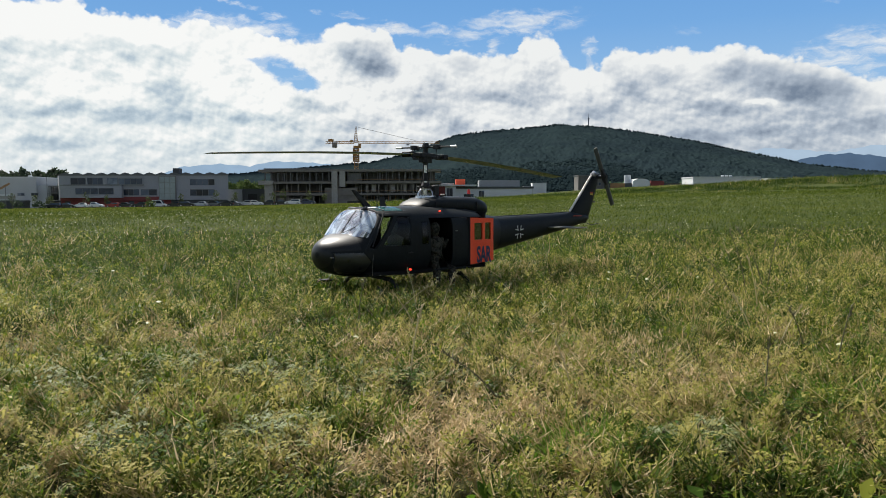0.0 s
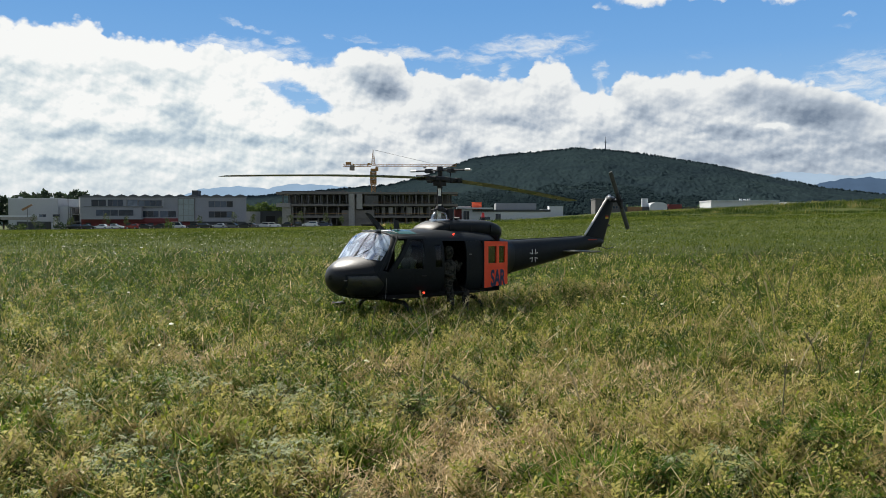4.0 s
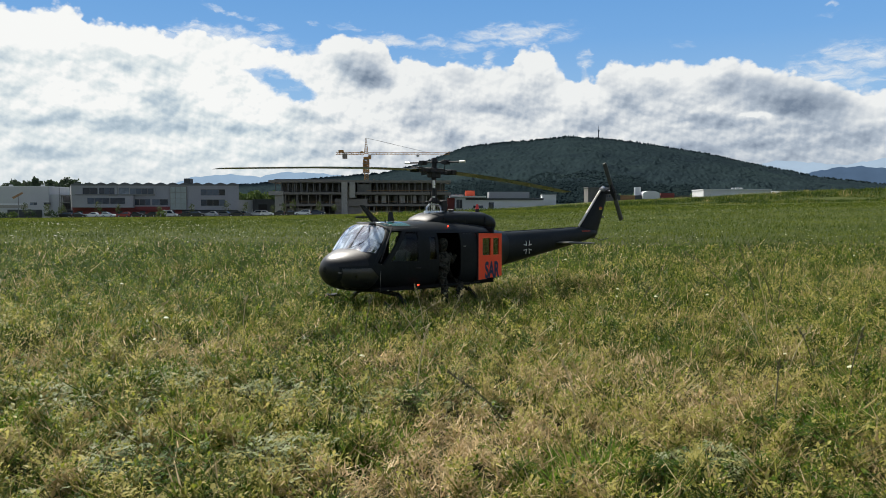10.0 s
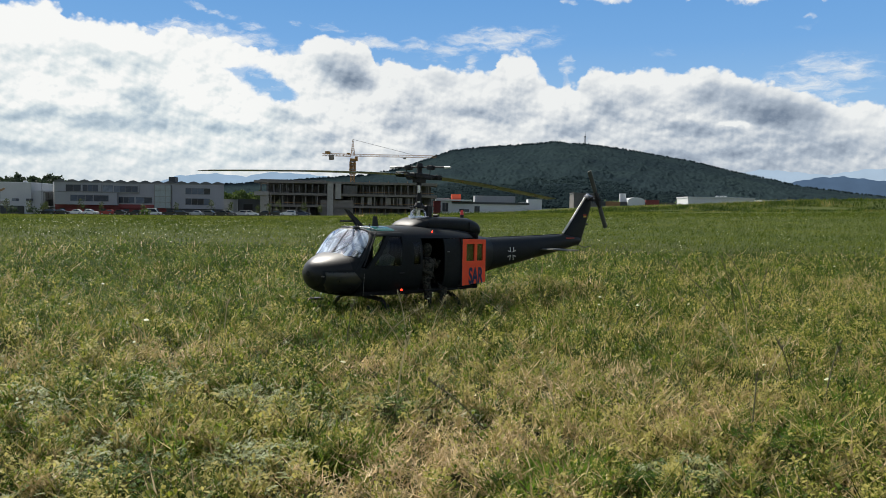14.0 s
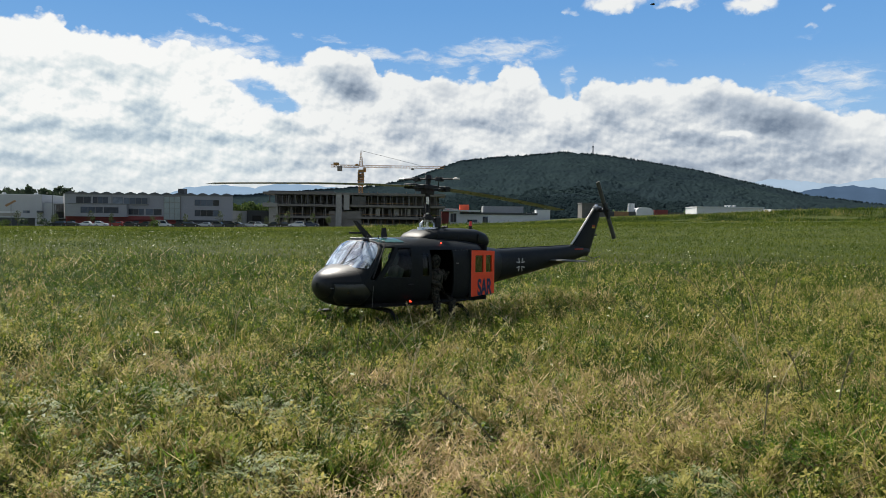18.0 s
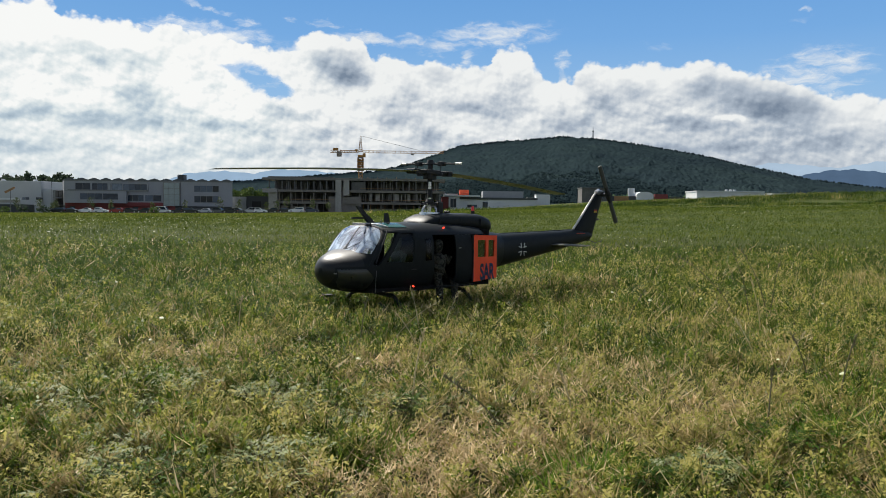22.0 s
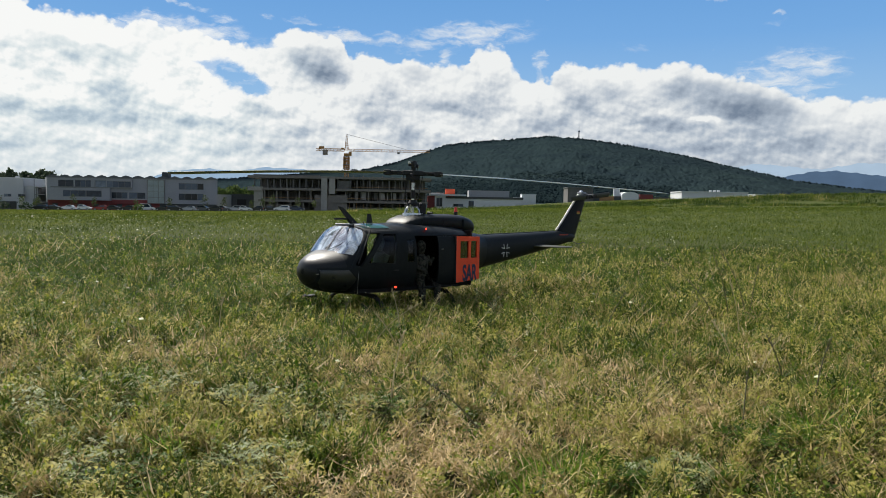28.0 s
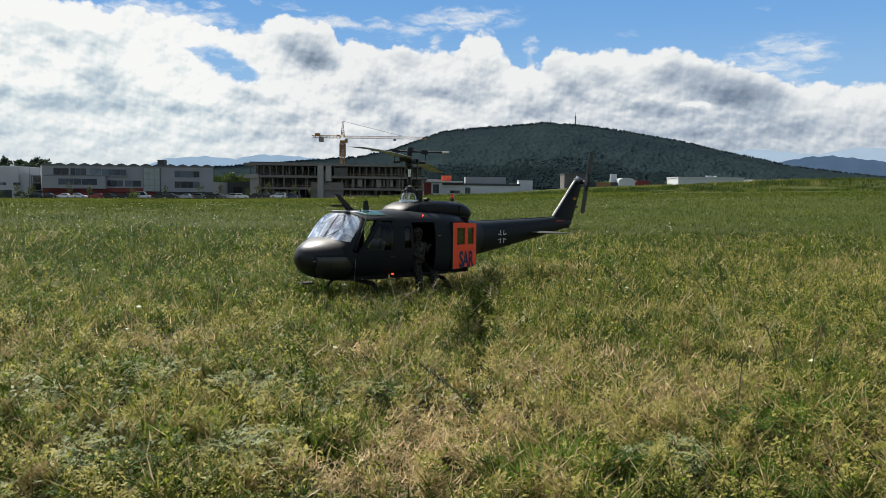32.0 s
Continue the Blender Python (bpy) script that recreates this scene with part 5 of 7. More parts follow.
LEAF_FRESH = leaf_material("fresh_tree_leaves", (0.045, 0.075, 0.022), (0.08, 0.12, 0.032), (0.13, 0.17, 0.05))


def at_px(px, dist):
    """Sideways place of a bearing (784 is straight ahead) at a distance."""
    return (px - 784) / 1396 * dist


def up_px(py, dist):
    """Height of a sight line (372 is level with the eye) at a distance."""
    return 0.40 + (372 - py) / 1396 * dist


SHARED = {}


def window(parent, x, y, z, w, h, mullions=1):
    """A window on a wall that faces the field (-Y): frame and panes."""
    key = (round(w, 2), round(h, 2), mullions)
    if key not in SHARED:
        bm = bmesh.new()
        t = 0.09
        box(bm, 0, w, -0.06, 0.10, 0, t)
        box(bm, 0, w, -0.06, 0.10, h - t, h)
        for i in range(mullions + 2):
            c = w * i / (mullions + 1)
            box(bm, max(0, c - t / 2), min(w, c + t / 2), -0.058, 0.098, t, h - t)
        step = w / (mullions + 1)
        SHARED[key] = (mesh_of(bm, "window"), mesh_of(cube_bm(0.04, step - 0.04, 0.0, 0.03, 0.06, h - 0.06), "pane"))
    fr, pn = SHARED[key]
    wi = part("window", fr, WINFRAME, parent)
    wi.location = (x, y, z)
    for i in range(mullions + 1):
        p = part("pane", pn, PANE, wi)
        p.location = (w / (mullions + 1) * i, 0, 0)
    return wi


def thing(name, label, category, x, y, z, group=""):
    e = new(name)
    e.location = (x, y, z)
    return tagged(e, label, category, group)


def make_office():
    d = 245.0
    x0, x1 = at_px(133, d), at_px(428, d)
    z0 = float(ground_z((x0 + x1) / 2, d)) - 0.4
    top = up_px(327, d) - z0
    L = x1 - x0
    B = thing("office_building", "light grey three-storey office building with scalloped roof and red base", "building", x0, d, z0)
    g = top / 10.0
    bm = cube_bm(0, L, 0.0, 15, 2.6, top)
    part("wall", bm, PLASTER, B)
    part("base_wall", cube_bm(0.6, L * 0.66, 0.5, 14, 0, 2.62), REDWALL, B, "red ground floor wall")
    part("base_wall", cube_bm(L * 0.66, L - 0.2, 0.5, 14, 0, 2.62), DARKWALL, B, "dark grey ground floor wall")
    part("red_band", cube_bm(0.3, L * 0.655, -0.14, 0.4, 2.3 * g, 3.45 * g), REDWALL, B, "red band above the ground floor")
    # shallow curved roof shells seen end on
    n = 14
    for i in range(n):
        w = L / n
        poly = [(i * w + w * u, top - 0.05 + 0.62 * (1 - abs(2 * u - 1) ** 1.3)) for u in np.linspace(0, 1, 9)] + [(i * w + w, top - 0.25), (i * w, top - 0.25)]
        part("roof_shell", prism(bmesh.new(), poly, -0.1, 14.5), ROOFING, B, smooth=30)
    part("roof_trim", cube_bm(-0.1, L + 0.1, -0.16, 0.0, top - 0.42, top - 0.16), GREYMETAL, B)
    # window strips: bearings of both ends, floor line, panes
    zz = lambda p: up_px(p, d) - z0
    part("wall_bay", cube_bm(1.0, at_px(245, d) - x0, -1.6, 0.02, zz(368), zz(346.5)), PLASTER, B, "projecting grey bay of the first floor")
    part("bay_trim", cube_bm(0.9, at_px(245, d) - x0 + 0.1, -1.7, 0.02, zz(346.8), zz(346.0)), GREYMETAL, B)
    for a, b, lo, hi, out, n in ((153, 179, 346, 333, 0, 2), (182, 209, 346, 333, 0, 3), (217, 235, 346, 333, 0, 1), (236.5, 278, 346, 334, 0, 4), (165, 204, 362, 351, -1.6, 3), (205, 231, 362, 351, -1.6, 1),
                                 (243.5, 272, 364, 353, 0, 3), (275, 303, 364, 353, 0, 2), (361, 404, 346.5, 335.5, 0, 4), (361, 404, 365, 353.5, 0, 4)):
        window(B, at_px(a, d) - x0, out - 0.02, zz(lo), (b - a) / 1396 * d, zz(hi) - zz(lo), n - 1)
    part("loggia_rail", cube_bm(1.3, 26, -0.5, -0.42, zz(347), zz(344.6)), GREYMETAL, B)
    for px in (180.5, 213, 279):
        part("loggia_post", cube_bm(at_px(px, d) - x0, at_px(px, d) - x0 + 0.35, -0.3, 0.02, zz(346), zz(332)), PLASTER, B)
    # glazed stair
    xs, xe = at_px(308, d) - x0, at_px(336, d) - x0
    part("stair_frame", cube_bm(xs - 0.15, xe + 0.15, -0.35, 0.0, 2.5 * g, top - 0.6), GREYMETAL, B)
    for i in range(3):
        for j in range(4):
            w = (xe - xs) / 3
            part("stair_pane", cube_bm(xs + i * w + 0.06, xs + (i + 1) * w - 0.06, -0.42, -0.36, 2.6 * g + j * (top - 3.4) / 4, 2.5 * g + (j + 1) * (top - 3.4) / 4), clear_tile, B, "pale greenish stair glazing" if i + j == 0 else "")
    xc = at_px(328, d) - x0
    part("roof_plant", cube_bm(xc, xc + 1.9, 2, 5, top, top + 1.9), DARKWALL, B, "dark roof plant box")
    for x in (1.5, 9, 14, 21, 27):
        part("base_door", cube_bm(x, x + 1.6, 0.40, 0.5, 0.2, 2.2), DARKWALL, B)
    # its ends run back along the street, at a slant to the front
    for o in B.children:
        if o.name.startswith(("wall", "base_wall", "roof_shell", "roof_trim")):
            for v in o.data.vertices:
                v.co.x += (x0 + v.co.x) * max(v.co.y, 0) / d * 1.06


clear_tile = surf("greenish_glazing", (0.26, 0.31, 0.31), 0.15, 0, 3, 0.5, 0.15, 0.02, 0.001, 0.6)


def make_left_hall():
    d = 252.0
    x0, x1 = at_px(5, d), at_px(93, d)
    z0 = float(ground_z(x0, d)) - 0.3
    z = lambda p: up_px(p, d) - z0
    B = thing("white_hall", "white rendered hall with a lower wing and small windows", "building", x0, d, z0)
    L = x1 - x0
    part("wall", cube_bm(0, L, 0, 18, 0, z(332)), PALEWALL, B)
    part("parapet", cube_bm(-0.1, L + 0.1, -0.1, 18, z(332), z(332) + 0.25), FRAME, B)
    part("wing", cube_bm(L, L + 4.0, 1, 14, 0, z(345)), PALEWALL, B)
    for i in range(2):
        part("skylight", rod(bmesh.new(), (2.4 + 10.2 * i, 3, z(332)), (2.4 + 10.2 * i, 3, z(332) + 0.8), 0.9, 0.5, 10), FRAME, B)
    for px in (60, 84):
        window(B, at_px(px, d) - x0, -0.02, z(364), 2.2, 0.9, 1)
    window(B, at_px(52, d) - x0, -0.02, z(382), 2.0, 1.0, 1)
    # open steel frame beside the wing
    F = thing("steel_frame", "open steel stair frame beside the white hall", "stair frame", at_px(115, d), d, z0)
    bm = bmesh.new()
    for x in (0, 3.4):
        for y in (0, 3.0):
            part("post", cube_bm(x - 0.12, x + 0.12, y - 0.12, y + 0.12, 0, z(347)), GREYMETAL, F)
    for q in (383, 373, 360, 348):
        part("landing", cube_bm(-0.2, 3.6, -0.2, 3.2, z(q), z(q) + 0.22), GREYMETAL, F)
    bm.free()
    part("mast_pole", rod(bmesh.new(), (-0.6, 0, 0), (-0.6, 0, z(332)), 0.12, 0.08, 8), GREYMETAL, F)
    # roofed shelter with an orange-brown canopy
    S = thing("shelter", "low shelter with a white striped canopy roof", "shelter", at_px(-10, 238), 238.0, float(ground_z(at_px(20, 238), 238)) - 0.2)
    zz = lambda p: up_px(p, 238) - S.location.z
    part("canopy", cube_bm(0, 9.0, 0, 5, zz(364), zz(361)), WHITEWALL, S, "white canopy edge")
    part("awning", cube_bm(0.2, 8.8, -0.1, 4.9, zz(369), zz(364)), CONCRETE_LIGHT, S)
    part("hut", cube_bm(4.5, 13, 1, 5, 0, zz(372)), DARKWALL, S, "dark grey hut")
    part("signboard", prism(bmesh.new(), [(6.6, zz(350)), (9.6, zz(341)), (9.9, zz(343.5)), (7.0, zz(353))], -0.2, 0.1), WOOD, S, "tilted brown signboard")
    part("sign_post", rod(bmesh.new(), (8.4, 0, 0), (8.4, 0, zz(346)), 0.1, 0.1, 8), GREYMETAL, S)


def make_low_hall():
    d = 262.0
    x0 = at_px(426, d)
    z0 = float(ground_z(x0, d)) - 0.3
    z = lambda p: up_px(p, d) - z0
    B = thing("low_dark_hall", "low hall with dark cladding beside the office", "building", x0, d, z0)
    part("wall", cube_bm(0, at_px(452, d) - x0, 0, 10, 0, z(354)), GREYWALL, B)
    part("dark_wall", cube_bm(at_px(452, d) - x0 + 0.02, at_px(496, d) - x0, 0.4, 10, 0, z(353)), DARKWALL, B, "dark cladding with a gate")
    part("gate", cube_bm(at_px(462, d) - x0, at_px(478, d) - x0, 0.3, 0.4, 0, z(362)), BLACK, B)


def make_shell_building():
    """The concrete frame under construction: slabs, posts, back walls and a stair core."""
    d = 256.0
    x0, x1 = at_px(488, d), at_px(797, d)
    z0 = float(ground_z(at_px(560, d), d)) - 0.5
    z = lambda p: up_px(p, d) - z0
    L = x1 - x0
    B = thing("building_shell", "raw concrete office building under construction with open floors", "building", x0, d, z0)
    for p in (319.5, 340.5, 361.0):
        part("floor_slab", cube_bm(-1.2 if p < 345 else 2.2, L + (1.0 if p < 345 else 0), -1.0, 14, z(p + 4), z(p)), CONCRETE, B)
    part("base_slab", cube_bm(0, L, -0.5, 14, 0, z(380)), CONCRETE, B)
    part("back_wall", cube_bm(1, L - 1, 8, 8.3, z(380), z(323)), SHADE, B, "bare back wall, darkened for the shade in the open floors")
    core = at_px(610, d) - x0
    part("stair_core", cube_bm(core, core + 1.9, -1.3, 6, 0.2, z(323)), CONCRETE_LIGHT, B, "light concrete stair core wall")
    part("stair_core", cube_bm(core + 2.6, core + 4.4, -1.5, 6, z(350), z(323)), CONCRETE_LIGHT, B, "light concrete stair core wall")
    part("core_infill", cube_bm(core + 1.9, core + 2.6, 0.2, 6, 0.2, z(330)), CONCRETE, B)
    part("core_base", cube_bm(core - 2.2, core + 8.2, -0.6, 6, 0.2, z(352)), CONCRETE, B)
    part("corner_pier", cube_bm(0.8, 3.6, -0.9, 0.4, 0.1, z(345)), CONCRETE_LIGHT, B, "broad light corner pier")
    part("balcony", cube_bm(-1.0, 3.6, -1.6, 0.2, z(346), z(339)), CONCRETE_LIGHT, B)
    for p0, p1, step in ((340.5, 323.5, 2.05), (361, 344.5, 3.7), (380, 365, 4.1)):
        x = 4.2 if p0 > 345 else 1.0
        while x < L - 0.6:
            if not core - 0.6 < x < core + 4.6:
                part("post", cube_bm(x - 0.17, x + 0.17, -0.7, -0.3, z(p0), z(p1)), CONCRETE if step > 3 else SHADE, B)
            x += step
    # pale strips stand in for bright gaps behind the right part; boards and props
    for i in range(11):
        part("pale_board", cube_bm(core + 8.7 + 2.05 * i, core + 9.1 + 2.05 * i + 0.5 * (i % 3), 0.6, 0.7, z(359), z(346)), CONCRETE_LIGHT if i % 4 else SHADE, B)
    # slender steel props stand on every open floor
    rs = random.Random(8)
    for p0, p1 in ((340.5, 323.5), (361, 344.5), (380, 365)):
        x = 5.0
        while x < L - 1.0:
            if not core - 0.6 < x < core + 4.6:
                part("steel_prop", rod(bmesh.new(), (x, 1.2, z(p0)), (x + rs.uniform(-0.1, 0.1), 1.2, z(p1)), 0.07, 0.07, 5), CONCRETE_LIGHT if rs.random() < 0.5 else GREYMETAL, B)
            x += rs.uniform(0.9, 2.6)
    for i in range(9):
        x = core + 9 + 2.3 * i
        part("prop", rod(bmesh.new(), (x, -0.2, z(380)), (x, -0.2, z(365)), 0.09, 0.09, 6), WOOD, B)
    part("guard_rail", cube_bm(core + 8, L, -0.85, -0.78, z(337.5), z(337)), WOOD, B)
    part("guard_rail", cube_bm(4, core - 0.5, -0.85, -0.78, z(358), z(357.4)), WOOD, B)
    part("guard_rail", cube_bm(core + 8.4, L - 0.5, -0.85, -0.78, z(357.6), z(357)), WOOD, B)
    part("boarding", cube_bm(core + 8.5, L - 6, -0.1, 0.05, z(380), z(373)), CONCRETE, B, "grey boarding on the ground floor")
    part("roof_edge", cube_bm(0.6, core - 0.6, -0.6, 0.2, z(319.5), z(317.5)), SHADE, B)
    part("formwork", cube_bm(core + 5.2, core + 9.2, -0.4, 3, z(345), z(326)), SHADE, B)
    for i in range(16):
        x = 1.5 + 3.1 * i
        if not core - 1 < x < core + 5:
            part("roof_starter", rod(bmesh.new(), (x, 2, z(319.5)), (x, 2, z(316.6)), 0.06, 0.06, 5), WOOD, B)
    for i in range(4):
        part("panel_stack", cube_bm(4.6 + 2.9 * i, 6.6 + 2.9 * i, 0.5, 0.9, z(380), z(369)), CONCRETE, B)


def make_right_halls():
    d = 270.0
    x0 = at_px(797, d)
    z0 = float(ground_z(at_px(880, d), d)) - 0.6
    z = lambda p: up_px(p, d) - z0
    X = lambda p: at_px(p, d) - x0
    B = thing("white_market_hall", "white flat-roofed hall with a red entrance frame and dark roof edge", "building", x0, d, z0)
    part("wall", cube_bm(X(826), X(963), 0, 14, 0, z(354)), WHITEWALL, B)
    part("roof", cube_bm(X(824), X(966), -0.3, 14.2, z(354), z(350.5)), DARKWALL, B, "dark flat roof edge")
    part("entrance_block", cube_bm(X(809), X(828), -1.5, 8, 0, z(350)), WHITEWALL, B)
    part("entrance_roof", cube_bm(X(800), X(864), -2.2, 8, z(349.5), z(347)), WHITEWALL, B, "long white canopy roof")
    part("red_frame", cube_bm(X(796), X(809), -1.2, 6, 0, z(350)), REDWALL, B, "red entrance frame")
    part("upper_block", cube_bm(X(871), X(944), 5, 14, z(354), z(338.5)), GREYWALL, B, "grey upper block")
    part("red_box", cube_bm(X(828), X(845), 2, 6, z(350), z(337)), ORANGE_FAR, B, "orange-red box on the roof")
    part("grey_box", cube_bm(X(800), X(826), 4, 9, z(350), z(344)), GREYWALL, B)
    for p, w, h in ((812, 2.0, 3.0), (842, 3.4, 1.0), (869, 1.8, 2.1)):
        window(B, X(p), -1.55 if p < 826 else -0.05, 0.8, w, h, 1)
    part("gate", cube_bm(X(870), X(877), -0.1, 0, 0, z(360)), DARKWALL, B)
    d2 = 285.0
    C = thing("white_block", "small white flat-roofed block", "building", at_px(964, d2), d2, float(ground_z(50, d2)) - 1.5)
    q = lambda p: up_px(p, d2) - C.location.z
    part("wall", cube_bm(0, 5.0, 0, 5, 0, q(345)), WHITEWALL, C)
    part("roof", cube_bm(-0.1, 5.1, -0.1, 5.1, q(345), q(344)), FRAME, C)
    part("low_wall", cube_bm(-3.2, 0, 0.5, 5, 0, q(350)), WHITEWALL, C)
    d = 300.0
    G = thing("grey_house", "grey two-storey house with small dark windows", "building", at_px(1045, d), d, float(ground_z(60, d)) - 1)
    q = lambda p: up_px(p, d) - G.location.z
    w = at_px(1090, d) - at_px(1045, d)
    part("wall", cube_bm(0, w, 0, 9, 0, q(332)), SHADE, G)
    part("roof", cube_bm(-0.2, w + 0.2, -0.2, 9.2, q(332), q(330.5)), ROOFING, G)
    for i in range(2):
        window(G, at_px(1076 + 5 * i, d) - at_px(1045, d), -0.05, q(349), 0.8, 1.2, 0)
    T = thing("white_tents", "white domed halls among dark red roofs", "building", at_px(1090, d), d, float(ground_z(75, d)) - 1)
    q = lambda p: up_px(p, d) - T.location.z
    X2 = lambda p: at_px(p, d) - at_px(1090, d)
    part("red_roof", cube_bm(X2(1093), X2(1232), 2, 12, 0, q(345)), DARKWALL, T, "dark low roofs")
    part("red_wall", cube_bm(X2(1176), X2(1200), 1.8, 3, 0, q(341)), REDWALL, T)
    part("red_wall", cube_bm(X2(1104), X2(1130), 1.8, 3, 0, q(345)), WOOD, T)
    part("silo", rod(bmesh.new(), (X2(1139), 6, 0), (X2(1139), 6, q(330)), 1.3, 1.3, 16), WHITEWALL, T, "white round silo", smooth=40)
    poly = [(X2(1143) + (X2(1173) - X2(1143)) * u, q(342) + (q(337) - q(342)) * math.sin(math.pi * u) ** 0.5) for u in np.linspace(0, 1, 11)] + [(X2(1173), 0.1), (X2(1143), 0.1)]
    part("tent", prism(bmesh.new(), poly, 1, 9), WHITEWALL, T, "white domed tent", smooth=30)
    d = 310.0
    W = thing("long_white_hall", "long low white hall with round roof fans", "building", at_px(1249, d), d, float(ground_z(115, d)) - 1.5)
    q = lambda p: up_px(p, d) - W.location.z
    X3 = lambda p: at_px(p, d) - at_px(1249, d)
    part("wall", cube_bm(0, X3(1368), 0, 14, 0, q(336)), WHITEWALL, W)
    part("roof", cube_bm(-0.2, X3(1368) + 0.2, -0.3, 14.2, q(336), q(334)), FRAME, W)
    for i in range(3):
        c = X3(1306) + 1.6 * i
        part("roof_fan", rod(bmesh.new(), (c, 3, q(334)), (c, 3, q(331)), 0.6, 0.6, 10), FRAME, W)
    part("annex", cube_bm(X3(1386), X3(1436), 2, 12, 0, q(338)), WHITEWALL, W)
    part("annex_roof", cube_bm(X3(1386) - 0.1, X3(1436) + 0.1, 1.9, 12.1, q(338), q(337)), FRAME, W)


ORANGE_FAR = surf("orange_red_panels", (0.70, 0.10, 0.04), 0.7, 0, 3, 0.4, 0.12)


def lattice(bm, a, b, w, n, r=0.07):
    """A square lattice girder from a to b."""
    a, b = Vector(a), Vector(b)
    d = (b - a).normalized()
    s = d.cross(Vector((0, 1, 0))).normalized() if abs(d.y) < 0.9 else Vector((1, 0, 0))
    t = s.cross(d).normalized()
    cs = [s * w / 2 + t * w / 2, s * w / 2 - t * w / 2, -s * w / 2 - t * w / 2, -s * w / 2 + t * w / 2]
    for c in cs:
        rod(bm, a + c, b + c, r, r, 4)
    for i in range(n):
        p, q = a.lerp(b, i / n), a.lerp(b, (i + 1) / n)
        for k in range(4):
            c0, c1 = cs[k], cs[(k + 1) % 4]
            rod(bm, p + c0, p + c1, r * 0.7, r * 0.7, 4)
            rod(bm, (p + c0) if i % 2 else (p + c1), (q + c1) if i % 2 else (q + c0), r * 0.7, r * 0.7, 4)
    return bm


def make_crane():
    d = 266.0
    x0 = at_px(651, d)
    z0 = float(ground_z(x0, d)) - 0.3
    z = lambda p: up_px(p, d) - z0
    X = lambda p: at_px(p, d) - x0
    C = thing("tower_crane", "yellow tower crane with a long horizontal jib", "crane", x0, d + 4, z0)
    jz = z(271)
    part("mast", lattice(bmesh.new(), (0, 0, 0), (0, 0, z(280)), 1.25, 18, 0.075), YELLOW, C, "yellow lattice mast")
    part("slewing_unit", cube_bm(-0.85, 0.85, -0.85, 0.85, z(281.5), z(277), 0.1), YELLOW, C)
    part("slewing_ring", cube_bm(-1.05, 1.05, -1.05, 1.05, z(282.5), z(281.5), 0.05), GREYMETAL, C)
    part("climbing_cage", lattice(bmesh.new(), (0, 0, z(305)), (0, 0, z(283)), 1.75, 6, 0.15), YELLOW, C, "close yellow climbing cage round the mast")
    for p in (305, 297, 289):
        part("walkway", cube_bm(-1.15, 1.15, -1.15, 1.15, z(p), z(p - 0.9), 0.02), GREYMETAL, C)
    part("cabin", cube_bm(0.75, 1.7, -0.6, 0.6, z(281), z(274), 0.1), YELLOW, C)
    head = lattice(bmesh.new(), (0, 0, jz), (0, 0, z(243)), 1.2, 7, 0.07)
    for v in head.verts:
        f = 1 - 0.75 * (v.co.z - jz) / (z(243) - jz)
        v.co.x, v.co.y = v.co.x * f, v.co.y * f
    part("tower_head", head, YELLOW, C, "tapered lattice tower head")
    part("jib", lattice(bmesh.new(), (0.8, 0, jz), (X(800), 0, jz), 0.75, 30, 0.042), YELLOW, C, "yellow lattice jib")
    part("counter_jib", lattice(bmesh.new(), (-0.8, 0, jz), (X(597), 0, jz), 0.8, 8, 0.07), YELLOW, C)
    part("counterweight", cube_bm(X(609), X(617), -0.8, 0.8, z(280), z(271), 0.05), CONCRETE, C, "hanging concrete counterweight")
    part("winch", cube_bm(X(602), X(611), -0.7, 0.7, z(269.5), z(265), 0.05), YELLOW, C)
    part("control_box", cube_bm(X(641), X(646), -0.5, 0.5, z(270), z(267), 0.05), YELLOW, C)
    for px in (757,):
        part("tie_bar", rod(bmesh.new(), (0, 0, z(243)), (X(px), 0, jz + 0.6), 0.055, 0.055, 5), GREYMETAL, C)
    part("trolley", cube_bm(X(741), X(746), -0.6, 0.6, jz - 1.0, jz - 0.5, 0.05), GREYMETAL, C)


CAR_PAINT = {}


def car_paint(key):
    cols = {"white": (0.72, 0.72, 0.72), "silver": (0.42, 0.43, 0.45), "red": (0.30, 0.03, 0.025), "black": (0.015, 0.016, 0.018), "blue": (0.02, 0.035, 0.085), "grey": (0.10, 0.105, 0.11)}
    if key not in CAR_PAINT:
        CAR_PAINT[key] = surf(key + "_car_paint", cols[key], 0.3, 0.15, 20, 1.5, 0.08, 0.02, 0.001, 0.6, 0.5)
    return CAR_PAINT[key]


